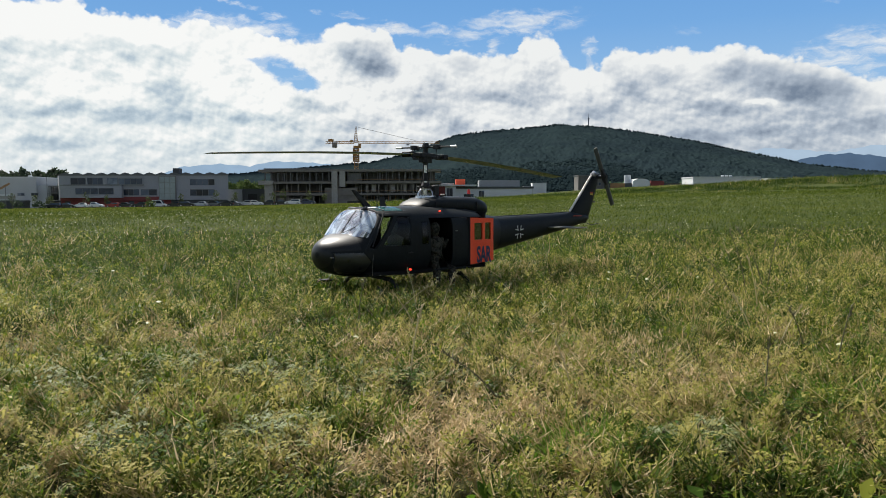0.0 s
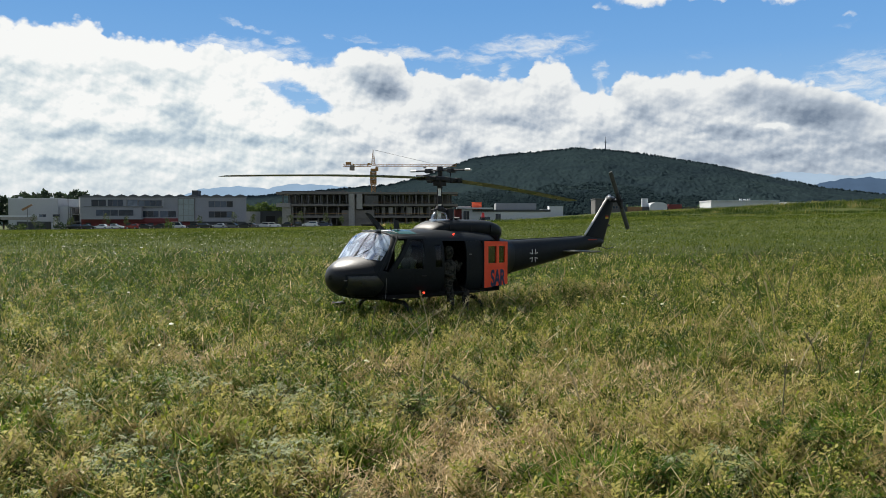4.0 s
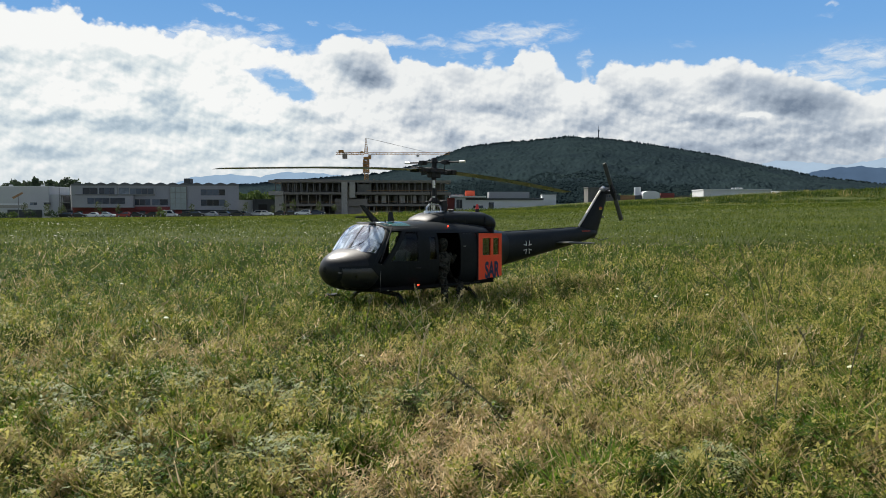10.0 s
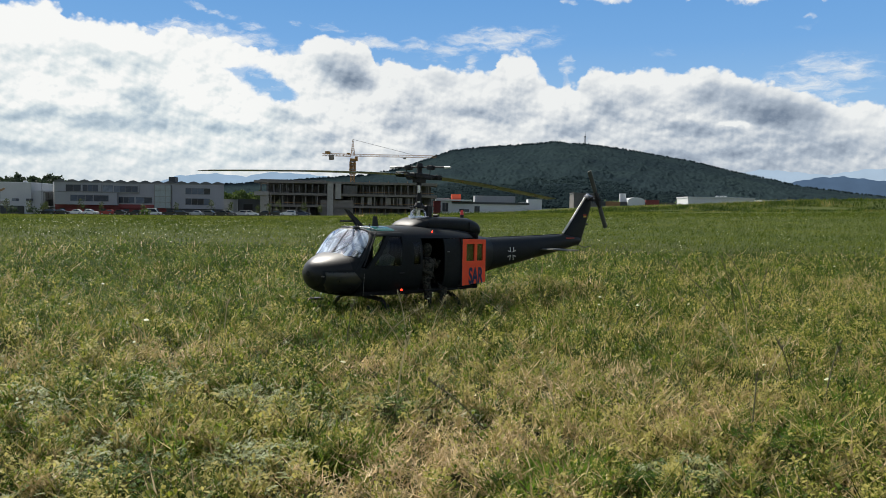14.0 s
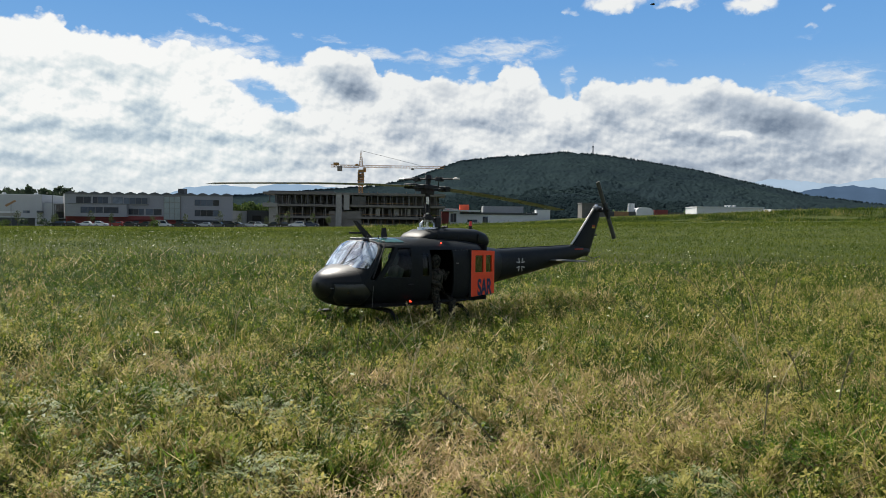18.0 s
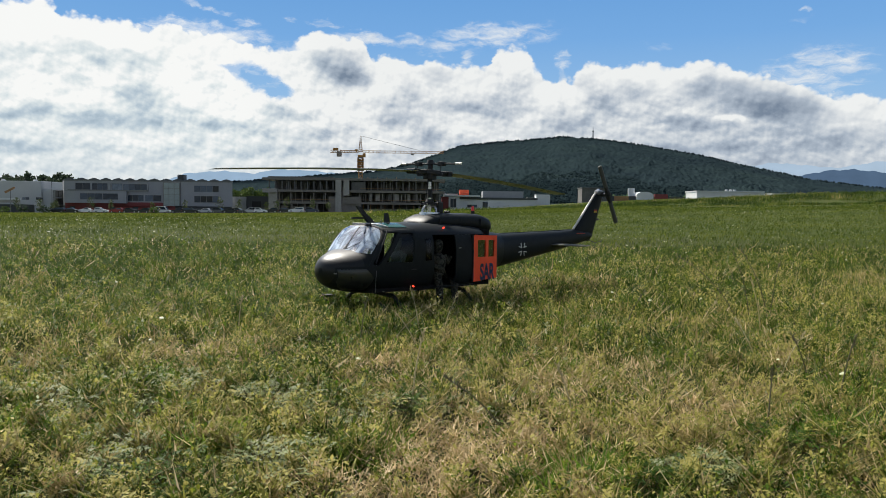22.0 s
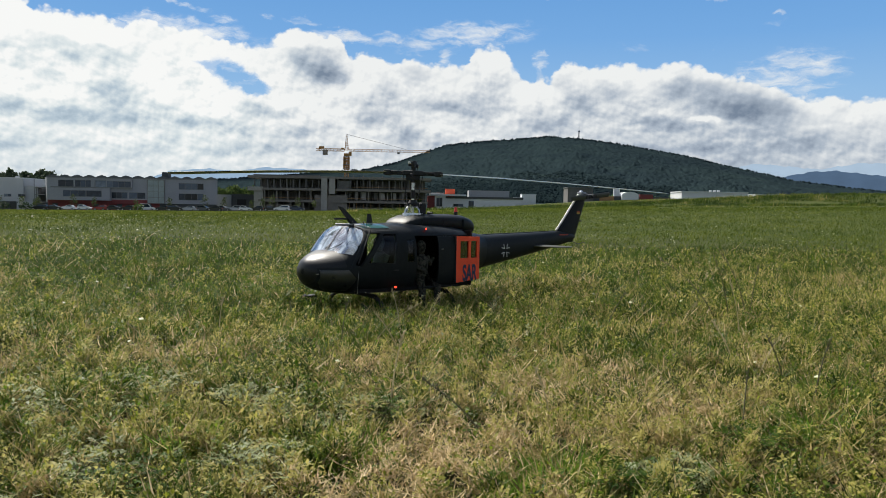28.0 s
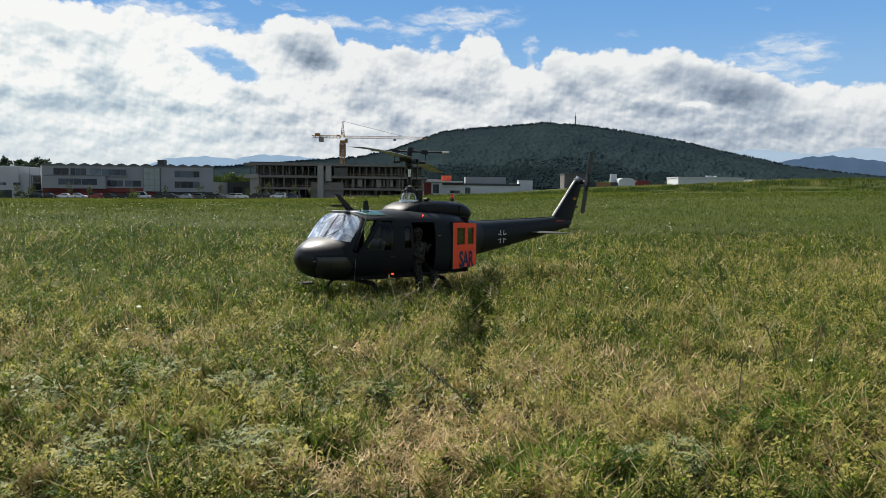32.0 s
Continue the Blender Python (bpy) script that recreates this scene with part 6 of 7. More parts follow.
def make_car(px, d, color, kind="sedan", flip=False):
    tall = {"sedan": 1.45, "estate": 1.55, "van": 1.95, "small": 1.5}[kind]
    L = {"sedan": 4.5, "estate": 4.6, "van": 4.9, "small": 3.9}[kind]
    x = at_px(px, d)
    e = thing("parked_car", color + " parked " + {"sedan": "saloon car", "estate": "estate car", "van": "van", "small": "hatchback"}[kind] + " in the row by the field", "car", x, d, float(ground_z(x, d)), "parked cars")
    e.rotation_euler = (0, 0, math.pi if flip else 0)
    m = car_paint(color)
    h = L / 2
    body = [(-h, 0.35), (-h + 0.05, 0.82), (-h + 0.4, 0.95), (h - 1.2, 0.98), (h - 0.2, 0.80), (h, 0.62), (h - 0.03, 0.32), (h - 0.4, 0.24), (-h + 0.3, 0.24)]
    bm = prism(bmesh.new(), body, -0.86, 0.86)
    bmesh.ops.bevel(bm, geom=list(bm.edges), offset=0.07, segments=2, affect="EDGES")
    part("body", bm, m, e, smooth=40)
    back = -h + (0.15 if kind in ("van", "estate", "small") else 0.75)
    front = h - (1.0 if kind == "van" else 1.35)
    roof = [(back, 0.93), (back + 0.35, tall - 0.06), (back + 0.7, tall), (front - 0.95, tall), (front - 0.7, tall - 0.05), (front, 0.95)]
    bm = prism(bmesh.new(), roof, -0.70, 0.70)
    bmesh.ops.bevel(bm, geom=list(bm.edges), offset=0.06, segments=2, affect="EDGES")
    part("roof", bm, m, e, smooth=40)
    for s in (1, -1):
        w = [(back + 0.28, 1.0), (back + 0.48, tall - 0.12), (front - 0.98, tall - 0.12), (front - 0.28, 1.0)]
        part("side_window", prism(bmesh.new(), w, s * 0.70 - 0.012, s * 0.70 + 0.012), PANE, e)
        part("headlight", cube_bm(h - 0.28, h - 0.02, s * 0.68 - 0.14, s * 0.68 + 0.14, 0.60, 0.74, 0.02), FRAME, e)
        part("tail_light", cube_bm(-h - 0.01, -h + 0.12, s * 0.72 - 0.1, s * 0.72 + 0.1, 0.66, 0.86, 0.02), REDMARK, e)
    part("windscreen", prism(bmesh.new(), [(front - 0.70, tall - 0.07), (front - 0.02, 0.98), (front + 0.02, 0.98), (front - 0.66, tall - 0.07)], -0.62, 0.62), PANE, e)
    for wx in (-h + 0.85, h - 0.85):
        for s in (1, -1):
            wh = part("wheel", rod(bmesh.new(), (wx, s * 0.70, 0.31), (wx, s * 0.89, 0.31), 0.31, 0.31, 14), TYRE, e, smooth=40)
            part("rim", rod(bmesh.new(), (wx, s * 0.86, 0.31), (wx, s * 0.905, 0.31), 0.20, 0.18, 10), RIM, wh)


def make_tree(x, y, height, width, mat, label, trunk=0.25, n=150, group="", base=None, seed=1, leaf=0.5, low=0.3):
    """A tapered trunk, limbs, and a crown of many small leaf clumps."""
    rs = random.Random(seed)
    z = float(ground_z(x, y)) if base is None else base
    e = thing("tree", label, "tree", x, y, z - 0.1, group)
    bm = tube(bmesh.new(), [(0, 0, 0), (0.03 * height, 0, height * 0.3), (0.0, 0.02 * height, height * 0.6), (0.01, 0, height * 0.88)], [trunk, trunk * 0.75, trunk * 0.45, trunk * 0.12], 7)
    limbs = []
    for i in range(6):
        a, u = i * 2.4 + rs.random(), low + 0.08 * i
        tip = Vector((math.cos(a) * width * 0.36, math.sin(a) * width * 0.36, height * (u + 0.18)))
        tube(bm, [(0, 0, height * u), tuple(tip * 0.55 + Vector((0, 0, height * u * 0.45))), tuple(tip)], [trunk * 0.4, trunk * 0.25, trunk * 0.08], 5)
        limbs.append(tip)
    part("trunk", bm, BARK, e, smooth=50)
    verts, faces = [], []
    for i in range(n):
        if rs.random() < 0.35:
            c = rs.choice(limbs) + Vector((rs.gauss(0, 1), rs.gauss(0, 1), rs.gauss(0, 1))) * width * 0.12
        else:
            u = rs.random() ** 0.8
            rad = width * 0.5 * math.sin(math.pi * (0.12 + 0.86 * u)) ** 0.7
            a = rs.uniform(0, 2 * math.pi)
            r = rad * rs.uniform(0.35, 1.08) ** 0.5
            c = Vector((math.cos(a) * r, math.sin(a) * r, height * (low + (1 - low) * u)))
        s = leaf * rs.uniform(0.6, 1.4)
        for _ in range(3):
            q = Euler((rs.uniform(0, 6.3), rs.uniform(0, 6.3), rs.uniform(0, 6.3))).to_matrix()
            o = c + Vector((rs.gauss(0, 1), rs.gauss(0, 1), rs.gauss(0, 1))) * s * 0.5
            k = len(verts)
            for p in ((-0.5, -0.3, 0), (0.1, -0.5, 0.1), (0.55, 0.1, 0), (0.0, 0.5, -0.1)):
                verts.append(o + q @ (Vector(p) * s))
            faces.append((k, k + 1, k + 2, k + 3))
    me = bpy.data.meshes.new("crown")
    me.from_pydata([tuple(v) for v in verts], [], faces)
    part("crown", me, mat, e)


def make_street():
    car_park = cube_bm(at_px(95, 222), at_px(590, 222), 219, 243, -3.4, -3.38)
    for v in car_park.verts:
        v.co.z = float(ground_z(v.co.x, v.co.y)) + (0.03 if v.co.z > -3.39 else -0.3)
    tagged(part("car_park", car_park, TARMAC), "asphalt car park in front of the offices", "car park", kind="structure")
    rows = [(121, "black", "estate"), (146, "black", "sedan"), (170, "white", "sedan"), (198, "white", "small"), (225, "red", "small"), (249, "black", "sedan"), (272, "black", "small"), (306, "white", "van"), (334, "black", "sedan"),
            (355, "black", "estate"), (379, "silver", "sedan"), (405, "grey", "estate"), (424, "black", "sedan"), (440, "grey", "small"), (459, "silver", "estate"), (478, "white", "small"), (497, "black", "small"), (522, "black", "sedan"), (541, "white", "estate"), (566, "blue", "sedan")]
    for i, (px, c, k) in enumerate(rows):
        make_car(px, 222.0 + (i % 3) * 0.6, c, k, i % 2 == 0)
    for i, px in enumerate((50, 86, 107, 118, 176, 210, 287, 343, 403, 440, 486, 504, 524, 568, 595)):
        h = (4.6, 3.9, 3.2, 3.6)[i % 4]
        make_tree(at_px(px, 229), 229 + (i % 3), h, h * 0.38, LEAF_YOUNG, "young street tree by the car park", 0.06, 60, "street trees", seed=i, leaf=0.24, low=0.3)
    for i, px in enumerate((-45, -20, 5, 22, 40, 58, 70, 84, 97, 108, 124, 132)):
        h = (13.6, 12.4, 14.2, 12.6)[i % 4] + (1.2 if px in (84, 97) else 0)
        make_tree(at_px(px, 300), 300 + 6 * (i % 3), h, h * 0.62, LEAF_DARK, "tall dark tree behind the white hall", 0.35, 620, "trees behind the hall", seed=40 + i, leaf=0.75, low=0.2)
    for i, px in enumerate((432, 446, 460, 474, 488)):
        make_tree(at_px(px, 290), 290 + 3 * (i % 2), 8.2 + (i % 3) * 0.5, 6.5, LEAF_FRESH, "fresh green tree behind the low hall", 0.25, 330, "trees by the low hall", seed=70 + i, leaf=0.6, low=0.15)
    # shrubs along the car park's edge
    for i, px in enumerate((12, 28, 60, 290, 96)):
        make_tree(at_px(px, 218), 218, 1.5 + 0.3 * (i % 3), 2.4, LEAF_FRESH if i % 2 else LEAF_DARK, "low shrub at the field's edge", 0.06, 45, "shrubs", seed=90 + i, leaf=0.4, low=0.08)
    for i, px in enumerate((760, 775)):
        make_tree(at_px(px, 262), 262 + i, 3.6 + (i % 3) * 0.6, 3.8, LEAF_FRESH if i % 2 else LEAF_DARK, "small tree among the halls", 0.12, 60, "trees among the halls", seed=120 + i, leaf=0.6, low=0.12)


# ---- the helicopter ----
K = 0.1504          # model to original
HEADING = 222.0     # degrees from +X of the nose
HUB = (-0.03, 3.37, 0.573)


def ring(x, zb, zt, w, n, grow=0.0, zm=None, m=44):
    zm = (zb * 0.52 + zt * 0.48) if zm is None else zm
    out = []
    for i in range(m):
        t = 2 * math.pi * (i + 0.5) / m
        c, s = math.cos(t), math.sin(t)
        y = (w + grow) * math.copysign(abs(c) ** (2 / n), c)
        z = zm + ((zt - zm + grow) if s > 0 else (zm - zb + grow)) * math.copysign(abs(s) ** (2 / n), s)
        out.append((x * K, y * K, z * K))
    return out


CABIN = [  # x, belly, top, half width, squareness (metres of the original)
    (3.69, 1.12, 1.26, 0.08, 2.0), (3.655, 1.00, 1.38, 0.24, 2.0), (3.57, 0.87, 1.47, 0.44, 2.0), (3.43, 0.76, 1.55, 0.64, 2.1), (3.26, 0.68, 1.62, 0.82, 2.2),
    (3.10, 0.64, 1.67, 0.94, 2.3), (2.94, 0.61, 1.72, 1.04, 2.4), (2.78, 0.59, 1.92, 1.11, 2.5), (2.62, 0.58, 2.12, 1.16, 2.6), (2.46, 0.57, 2.29, 1.19, 2.7), (2.34, 0.57, 2.36, 1.21, 2.8),
    (2.0, 0.56, 2.39, 1.26, 3.3), (1.4, 0.55, 2.40, 1.30, 3.5), (0.6, 0.55, 2.40, 1.31, 3.6), (-0.3, 0.55, 2.37, 1.31, 3.6), (-1.0, 0.57, 2.32, 1.28, 3.4),
    (-1.45, 0.68, 2.26, 1.10, 3.2), (-1.9, 0.88, 2.18, 0.78, 2.9), (-2.3, 0.98, 2.12, 0.57, 2.6), (-2.7, 1.05, 2.06, 0.45, 2.4), (-3.0, 1.08, 2.04, 0.41, 2.3)]


def dense(rows, times=2):
    out = []
    for a, b in zip(rows, rows[1:]):
        for i in range(times):
            u = i / times
            out.append(tuple(p + (q - p) * u for p, q in zip(a, b)))
    return out + [rows[-1]]


def cabin_solid(grow):
    bm = bmesh.new()
    rows = dense(CABIN)
    if grow < 0:
        rows = [r for r in rows if -2.6 < r[0] < 3.6]
    loft(bm, [ring(*r, grow=grow) for r in rows])
    return mesh_of(bm, "cabin")


def side_cut(poly, y0, y1):
    return prism(bmesh.new(), [(x * K, z * K) for x, z in poly], y0 * K, y1 * K)


WIND_L = [(3.02, 1.66), (2.86, 1.88), (2.46, 2.36), (2.38, 2.26), (2.70, 1.60)]
DOOR_FRONT = [(2.84, 1.38), (2.36, 2.16), (2.06, 2.16), (2.70, 1.34)]
DOOR_WIN = [(2.50, 1.42), (1.98, 2.14), (1.62, 2.14), (1.70, 1.40)]
MID_WIN = [(1.28, 1.42), (1.28, 2.0), (1.06, 2.0), (1.06, 1.42)]
OPENING = [(0.98, 0.72), (0.98, 2.10), (-1.15, 2.08), (-1.15, 0.76)]
FAR_WIN = [(0.94, 1.26), (0.94, 2.06), (0.26, 2.06), (0.26, 1.26)]
CHIN = [(3.52, 1.24), (2.80, 1.26), (2.80, 1.02), (2.88, 0.70), (3.34, 0.70), (3.50, 0.92)]


def pane(name, poly, y0, y1, mat, parent, label="", grow=0.006, thick=0.035):
    """A piece of the cabin's own skin."""
    me = carve(cabin_solid(grow), [side_cut(poly, y0, y1), cabin_solid(grow - thick)], True)
    return part(name, shade(me, 40), mat, parent, label)


def small(poly, d=0.03):
    """The polygon drawn in a little."""
    cx, cz = sum(p[0] for p in poly) / len(poly), sum(p[1] for p in poly) / len(poly)
    return [(x + (cx - x) * d, z + (cz - z) * d) for x, z in poly]


def P(x, y, z):
    return (x * K, y * K, z * K)


def camo_material():
    k = Nodes("camouflage_cloth")
    p = k.coords()
    f = k.noise(p, 55, 3, 0.5, 0.8)
    col = k.ramp(f, [(0.38, (0.012, 0.011, 0.010)), (0.45, (0.026, 0.029, 0.021)), (0.55, (0.068, 0.064, 0.052)), (0.62, (0.032, 0.027, 0.020))])
    return k.end(k.bsdf(col, 0.9, 0, k.noise(p, 400, 3), 0.3, 0.0005, 0.1))


def make_helicopter():
    H = new("model_helicopter")
    H.matrix_basis = pose(HUB[0], HUB[1], 0, 0, 0, HEADING)
    tagged(H, "dark olive model rescue helicopter with an orange door in grass", "helicopter")
    # cabin shell with its openings
    cuts = [cabin_solid(-0.06)]
    for poly, y0, y1 in ((WIND_L, 0.016, 0.96), (WIND_L, -0.96, -0.016), (DOOR_FRONT, -2, 2), (DOOR_WIN, -2, 2), (MID_WIN, -2, 2), (OPENING, 0.5, 2), (FAR_WIN, -2, -0.5), (CHIN, 0.30, 2), (CHIN, -2, -0.30)):
        cuts.append(side_cut(poly, y0, y1))
    cuts.append(prism(bmesh.new(), [(2.30 * K, 2.29 * K), (2.30 * K, 2.6 * K), (1.62 * K, 2.6 * K), (1.62 * K, 2.29 * K)], 0.16 * K, 1.21 * K))
    cuts.append(prism(bmesh.new(), [(2.30 * K, 2.29 * K), (2.30 * K, 2.6 * K), (1.62 * K, 2.6 * K), (1.62 * K, 2.29 * K)], -1.21 * K, -0.16 * K))
    part("fuselage", shade(carve(cabin_solid(0), cuts), 35), OLIVE, H, "dark olive painted cabin shell")
    for s in (1, -1):
        y0, y1 = (0.018, 0.95) if s > 0 else (-0.95, -0.018)
        pane("windscreen", small(WIND_L, 0.01), y0, y1, SCREEN, H, "clear windscreen half")
        c0, c1 = (0.31, 2) if s > 0 else (-2, -0.31)
        pane("chin_window", small(CHIN, 0.01), c0, c1, CHINGLASS, H, "scuffed grey chin window")
        d0, d1 = (0.3, 2) if s > 0 else (-2, -0.3)
        pane("door_window", small(DOOR_WIN, 0.01), d0, d1, GLASS, H, "clear cockpit door window")
        pane("rear_window", small(MID_WIN, 0.01), d0, d1, GLASS, H)
        r0, r1 = (0.17, 1.20) if s > 0 else (-1.20, -0.17)
        pane("roof_window", [(2.29, 2.295), (2.29, 2.6), (1.63, 2.6), (1.63, 2.295)], r0, r1, TEAL, H, "green tinted roof window")
        # raised cockpit door frame
        fr = [(2.52, 0.66), (2.98, 1.25), (2.40, 2.22), (1.50, 2.26), (1.50, 0.66)]
        me = carve(cabin_solid(0.022), [side_cut(fr, d0, d1), cabin_solid(-0.01), side_cut(small(DOOR_WIN, -0.03), -2, 2), side_cut(small(DOOR_FRONT, -0.03), -2, 2)], True)
        dr = part("cockpit_door", shade(me, 35), OLIVE, H)
        part("door_handle", cube_bm(1.62 * K, 1.78 * K, s * 1.315 * K - 0.003, s * 1.315 * K + 0.003, 1.20 * K, 1.23 * K, 0.001), BLACK, dr)
    # the other sliding door is shut
    shut = carve(cabin_solid(0.03), [side_cut(small(OPENING, 0.01), -2, -0.5), cabin_solid(-0.01), side_cut(FAR_WIN, -2, -0.5)], True)
    part("closed_door", shade(shut, 35), OLIVE, H, "shut dark olive sliding door")
    pane("far_window", small(FAR_WIN, -0.02), -2, -0.5, SCREEN_CLEAR, H, "clear window of the shut door")
    # nose cap in satin black with its raised edge and grille
    nose = [(3.9, 0.9), (3.9, 1.75), (2.98, 1.70), (3.02, 1.32), (3.56, 1.28), (3.56, 0.70)]
    part("nose_cap", shade(carve(cabin_solid(0.012), [side_cut(nose, -1, 1), cabin_solid(-0.02)], True), 40), NOSE, H, "satin black rounded nose cap")
    part("nose_vent", cube_bm(*[v * K for v in (3.50, 3.58, 0.42, 0.50, 1.12, 1.15)]), GREYMETAL, H)
    part("wiper", tube(bmesh.new(), [P(2.98, 0.14, 1.73), P(2.80, 0.40, 1.88), P(2.62, 0.55, 2.05)], 0.0010, 6), BLACK, H)
    part("centre_post", tube(bmesh.new(), [P(2.97, 0, 1.72), P(2.78, 0, 1.93), P(2.62, 0, 2.13), P(2.46, 0, 2.30)], 0.0018, 6), GREYMETAL, H)
    # metal tube added for the sun glint along the roof's front edge
    part("windscreen_header", tube(bmesh.new(), [P(2.30, 0.98, 2.31), P(2.35, 0.78, 2.358), P(2.37, 0.4, 2.372), P(2.37, 0, 2.375), P(2.36, -0.45, 2.370)], 0.0026, 8), GREYMETAL, H, "grey strip added for the sun glint over the windscreen", smooth=50)
    part("corner_post", tube(bmesh.new(), [P(2.76, 1.09, 1.40), P(2.60, 1.09, 1.75), P(2.36, 1.06, 2.24)], 0.003, 6), BLACK, H)
    part("door_seam", tube(bmesh.new(), [P(2.80, 1.12, 0.66), P(2.79, 1.13, 0.95), P(2.76, 1.125, 1.35)], 0.0010, 5), GREYMETAL, H)
    # interior
    part("cabin_floor", cube_bm(*[v * K for v in (-1.2, 2.75, -1.1, 1.1, 0.66, 0.74)]), DARK, H)
    part("bulkhead", cube_bm(*[v * K for v in (-1.28, -1.2, -1.12, 1.12, 0.66, 2.22)]), DARK, H)
    part("dashboard", cube_bm(*[v * K for v in (2.62, 2.88, -0.75, 0.75, 1.0, 1.62)], 0.006), DARK, H)
    for y in (0.55, -0.55):
        bm = cube_bm(*[v * K for v in (1.5, 2.0, y - 0.26, y + 0.26, 0.8, 1.12)], 0.006)
        box(bm, *[v * K for v in (1.38, 1.52, y - 0.26, y + 0.26, 0.8, 1.95)], 0.006)
        part("seat", bm, DARK, H)
    # engine cowling on the roof
    rows = [(0.68, 2.28, 2.40, 0.36, 2.2), (0.62, 2.26, 2.46, 0.50, 2.4), (0.46, 2.25, 2.56, 0.58, 2.6), (0.20, 2.24, 2.645, 0.64, 2.8), (-0.2, 2.22, 2.67, 0.66, 3.0), (-1.1, 2.18, 2.67, 0.66, 3.0),
            (-1.6, 2.12, 2.65, 0.62, 2.9), (-1.9, 2.08, 2.58, 0.56, 2.6), (-2.02, 2.06, 2.54, 0.48, 2.4)]
    part("engine_cowling", loft(bmesh.new(), [ring(*r) for r in dense(rows)]), OLIVE, H, "dark olive engine cowling", smooth=50)
    bm = tube(bmesh.new(), [P(-1.9, 0, 2.28), P(-2.12, 0, 2.31), P(-2.2, 0, 2.33)], [0.03, 0.031, 0.031], 16)
    part("exhaust", bm, BLACK, H, "sooty black exhaust pipe", smooth=40)
    for x in (0.2, -0.6, -1.4):
        part("cowling_seam", cube_bm(x * K - 0.0008, x * K + 0.0008, -0.66 * K, 0.668 * K, 2.3 * K, 2.52 * K), BLACK, H)
    # tail boom, fin, stabilisers
    boom = [(-2.6, 1.0, 2.07, 0.48, 2.4), (-3.0, 1.06, 2.045, 0.43, 2.4), (-4.2, 1.24, 2.07, 0.37, 2.3), (-5.6, 1.46, 2.10, 0.29, 2.3), (-6.6, 1.62, 2.14, 0.22, 2.2), (-7.3, 1.76, 2.10, 0.15, 2.0), (-7.55, 1.86, 2.0, 0.06, 2.0)]
    part("tail_boom", loft(bmesh.new(), [ring(*r, m=24) for r in dense(boom)]), OLIVE, H, smooth=50)
    rows = []
    for z, le, te, w in ((1.74, -6.95, -7.45, 0.06), (2.0, -6.42, -7.60, 0.13), (2.14, -6.60, -7.66, 0.13), (2.6, -7.03, -7.86, 0.11), (3.1, -7.50, -8.08, 0.09), (3.36, -7.74, -8.18, 0.08), (3.45, -7.86, -8.12, 0.04)):
        c, h = (le + te) / 2, (le - te) / 2
        rows.append([((c + h * math.cos(2 * math.pi * i / 18)) * K, w * math.copysign(abs(math.sin(2 * math.pi * i / 18)) ** 0.8, math.sin(2 * math.pi * i / 18)) * K, z * K) for i in range(18)])
    part("tail_fin", loft(bmesh.new(), rows), OLIVE, H, smooth=50)
    # bright tube drawn where the sun glints along the fin's front
    part("fin_edge", tube(bmesh.new(), [P(-6.56, 0, 2.16), P(-7.0, 0, 2.60), P(-7.47, 0, 3.1), P(-7.76, 0, 3.40)], 0.0055, 8), EDGE, H, "bright strip drawn for the sun's glint on the fin")
    part("drive_cover", tube(bmesh.new(), [P(-2.9, 0, 2.035), P(-4.5, 0, 2.065), P(-6.4, 0, 2.12)], 0.0045, 8), OLIVE, H)
    for s in (1, -1):
        rows = []
        for y, le, te, h in ((0.12, -4.98, -5.78, 0.042), (1.30, -5.14, -5.78, 0.03), (1.36, -5.25, -5.72, 0.012)):
            c, q = (le + te) / 2, (le - te) / 2
            rows.append([((c + q * math.cos(2 * math.pi * i / 14)) * K, s * y * K, (1.66 + h * math.sin(2 * math.pi * i / 14)) * K) for i in range(14)])
        part("stabiliser", loft(bmesh.new(), rows), STAB, H, "flat grey-green horizontal stabiliser", smooth=50)
    part("tail_skid", tube(bmesh.new(), [P(-7.3, 0, 1.8), P(-7.8, 0, 1.66), P(-8.2, 0, 1.72)], 0.0022, 6), BLACK, H)
    part("tail_light", rod(bmesh.new(), P(-7.78, 0, 2.48), P(-7.95, 0, 2.48), 0.006, 0.005, 10), BLACK, H)
    part("gearbox", cube_bm(-8.05 * K, -7.78 * K, -0.1 * K, 0.16 * K, 3.34 * K, 3.50 * K, 0.008), GREYMETAL, H, "grey metal tail gearbox")
    part("gearbox_cap", rod(bmesh.new(), P(-7.92, 0, 3.50), P(-7.92, 0, 3.56), 0.010, 0.006, 12), STEEL, H, smooth=40)
    part("pitch_slider", rod(bmesh.new(), P(-7.92, 0.14, 3.40), P(-7.92, 0.36, 3.35), 0.006, 0.006, 10), STEEL, H, smooth=40)
    part("pitch_lever", tube(bmesh.new(), [P(-7.78, 0.12, 3.30), P(-7.86, 0.22, 3.42), P(-8.06, 0.24, 3.44)], 0.0028, 6), BLACK, H)
    # landing gear
    for s in (1, -1):
        part("skid", tube(bmesh.new(), [P(2.78, s * 1.28, 0.40), P(2.62, s * 1.28, 0.24), P(2.35, s * 1.28, 0.10), P(2.0, s * 1.28, 0.05), P(-1.3, s * 1.28, 0.05), P(-1.6, s * 1.28, 0.08)], 0.0075, 10), BLACK, H, "black landing skid")
    for x in (2.0, -0.55):
        part("cross_tube", tube(bmesh.new(), [P(x, -1.28, 0.06), P(x, -1.15, 0.30), P(x, -0.85, 0.50), P(x, 0, 0.56), P(x, 0.85, 0.50), P(x, 1.15, 0.30), P(x, 1.28, 0.06)], 0.009, 10), BLACK, H)
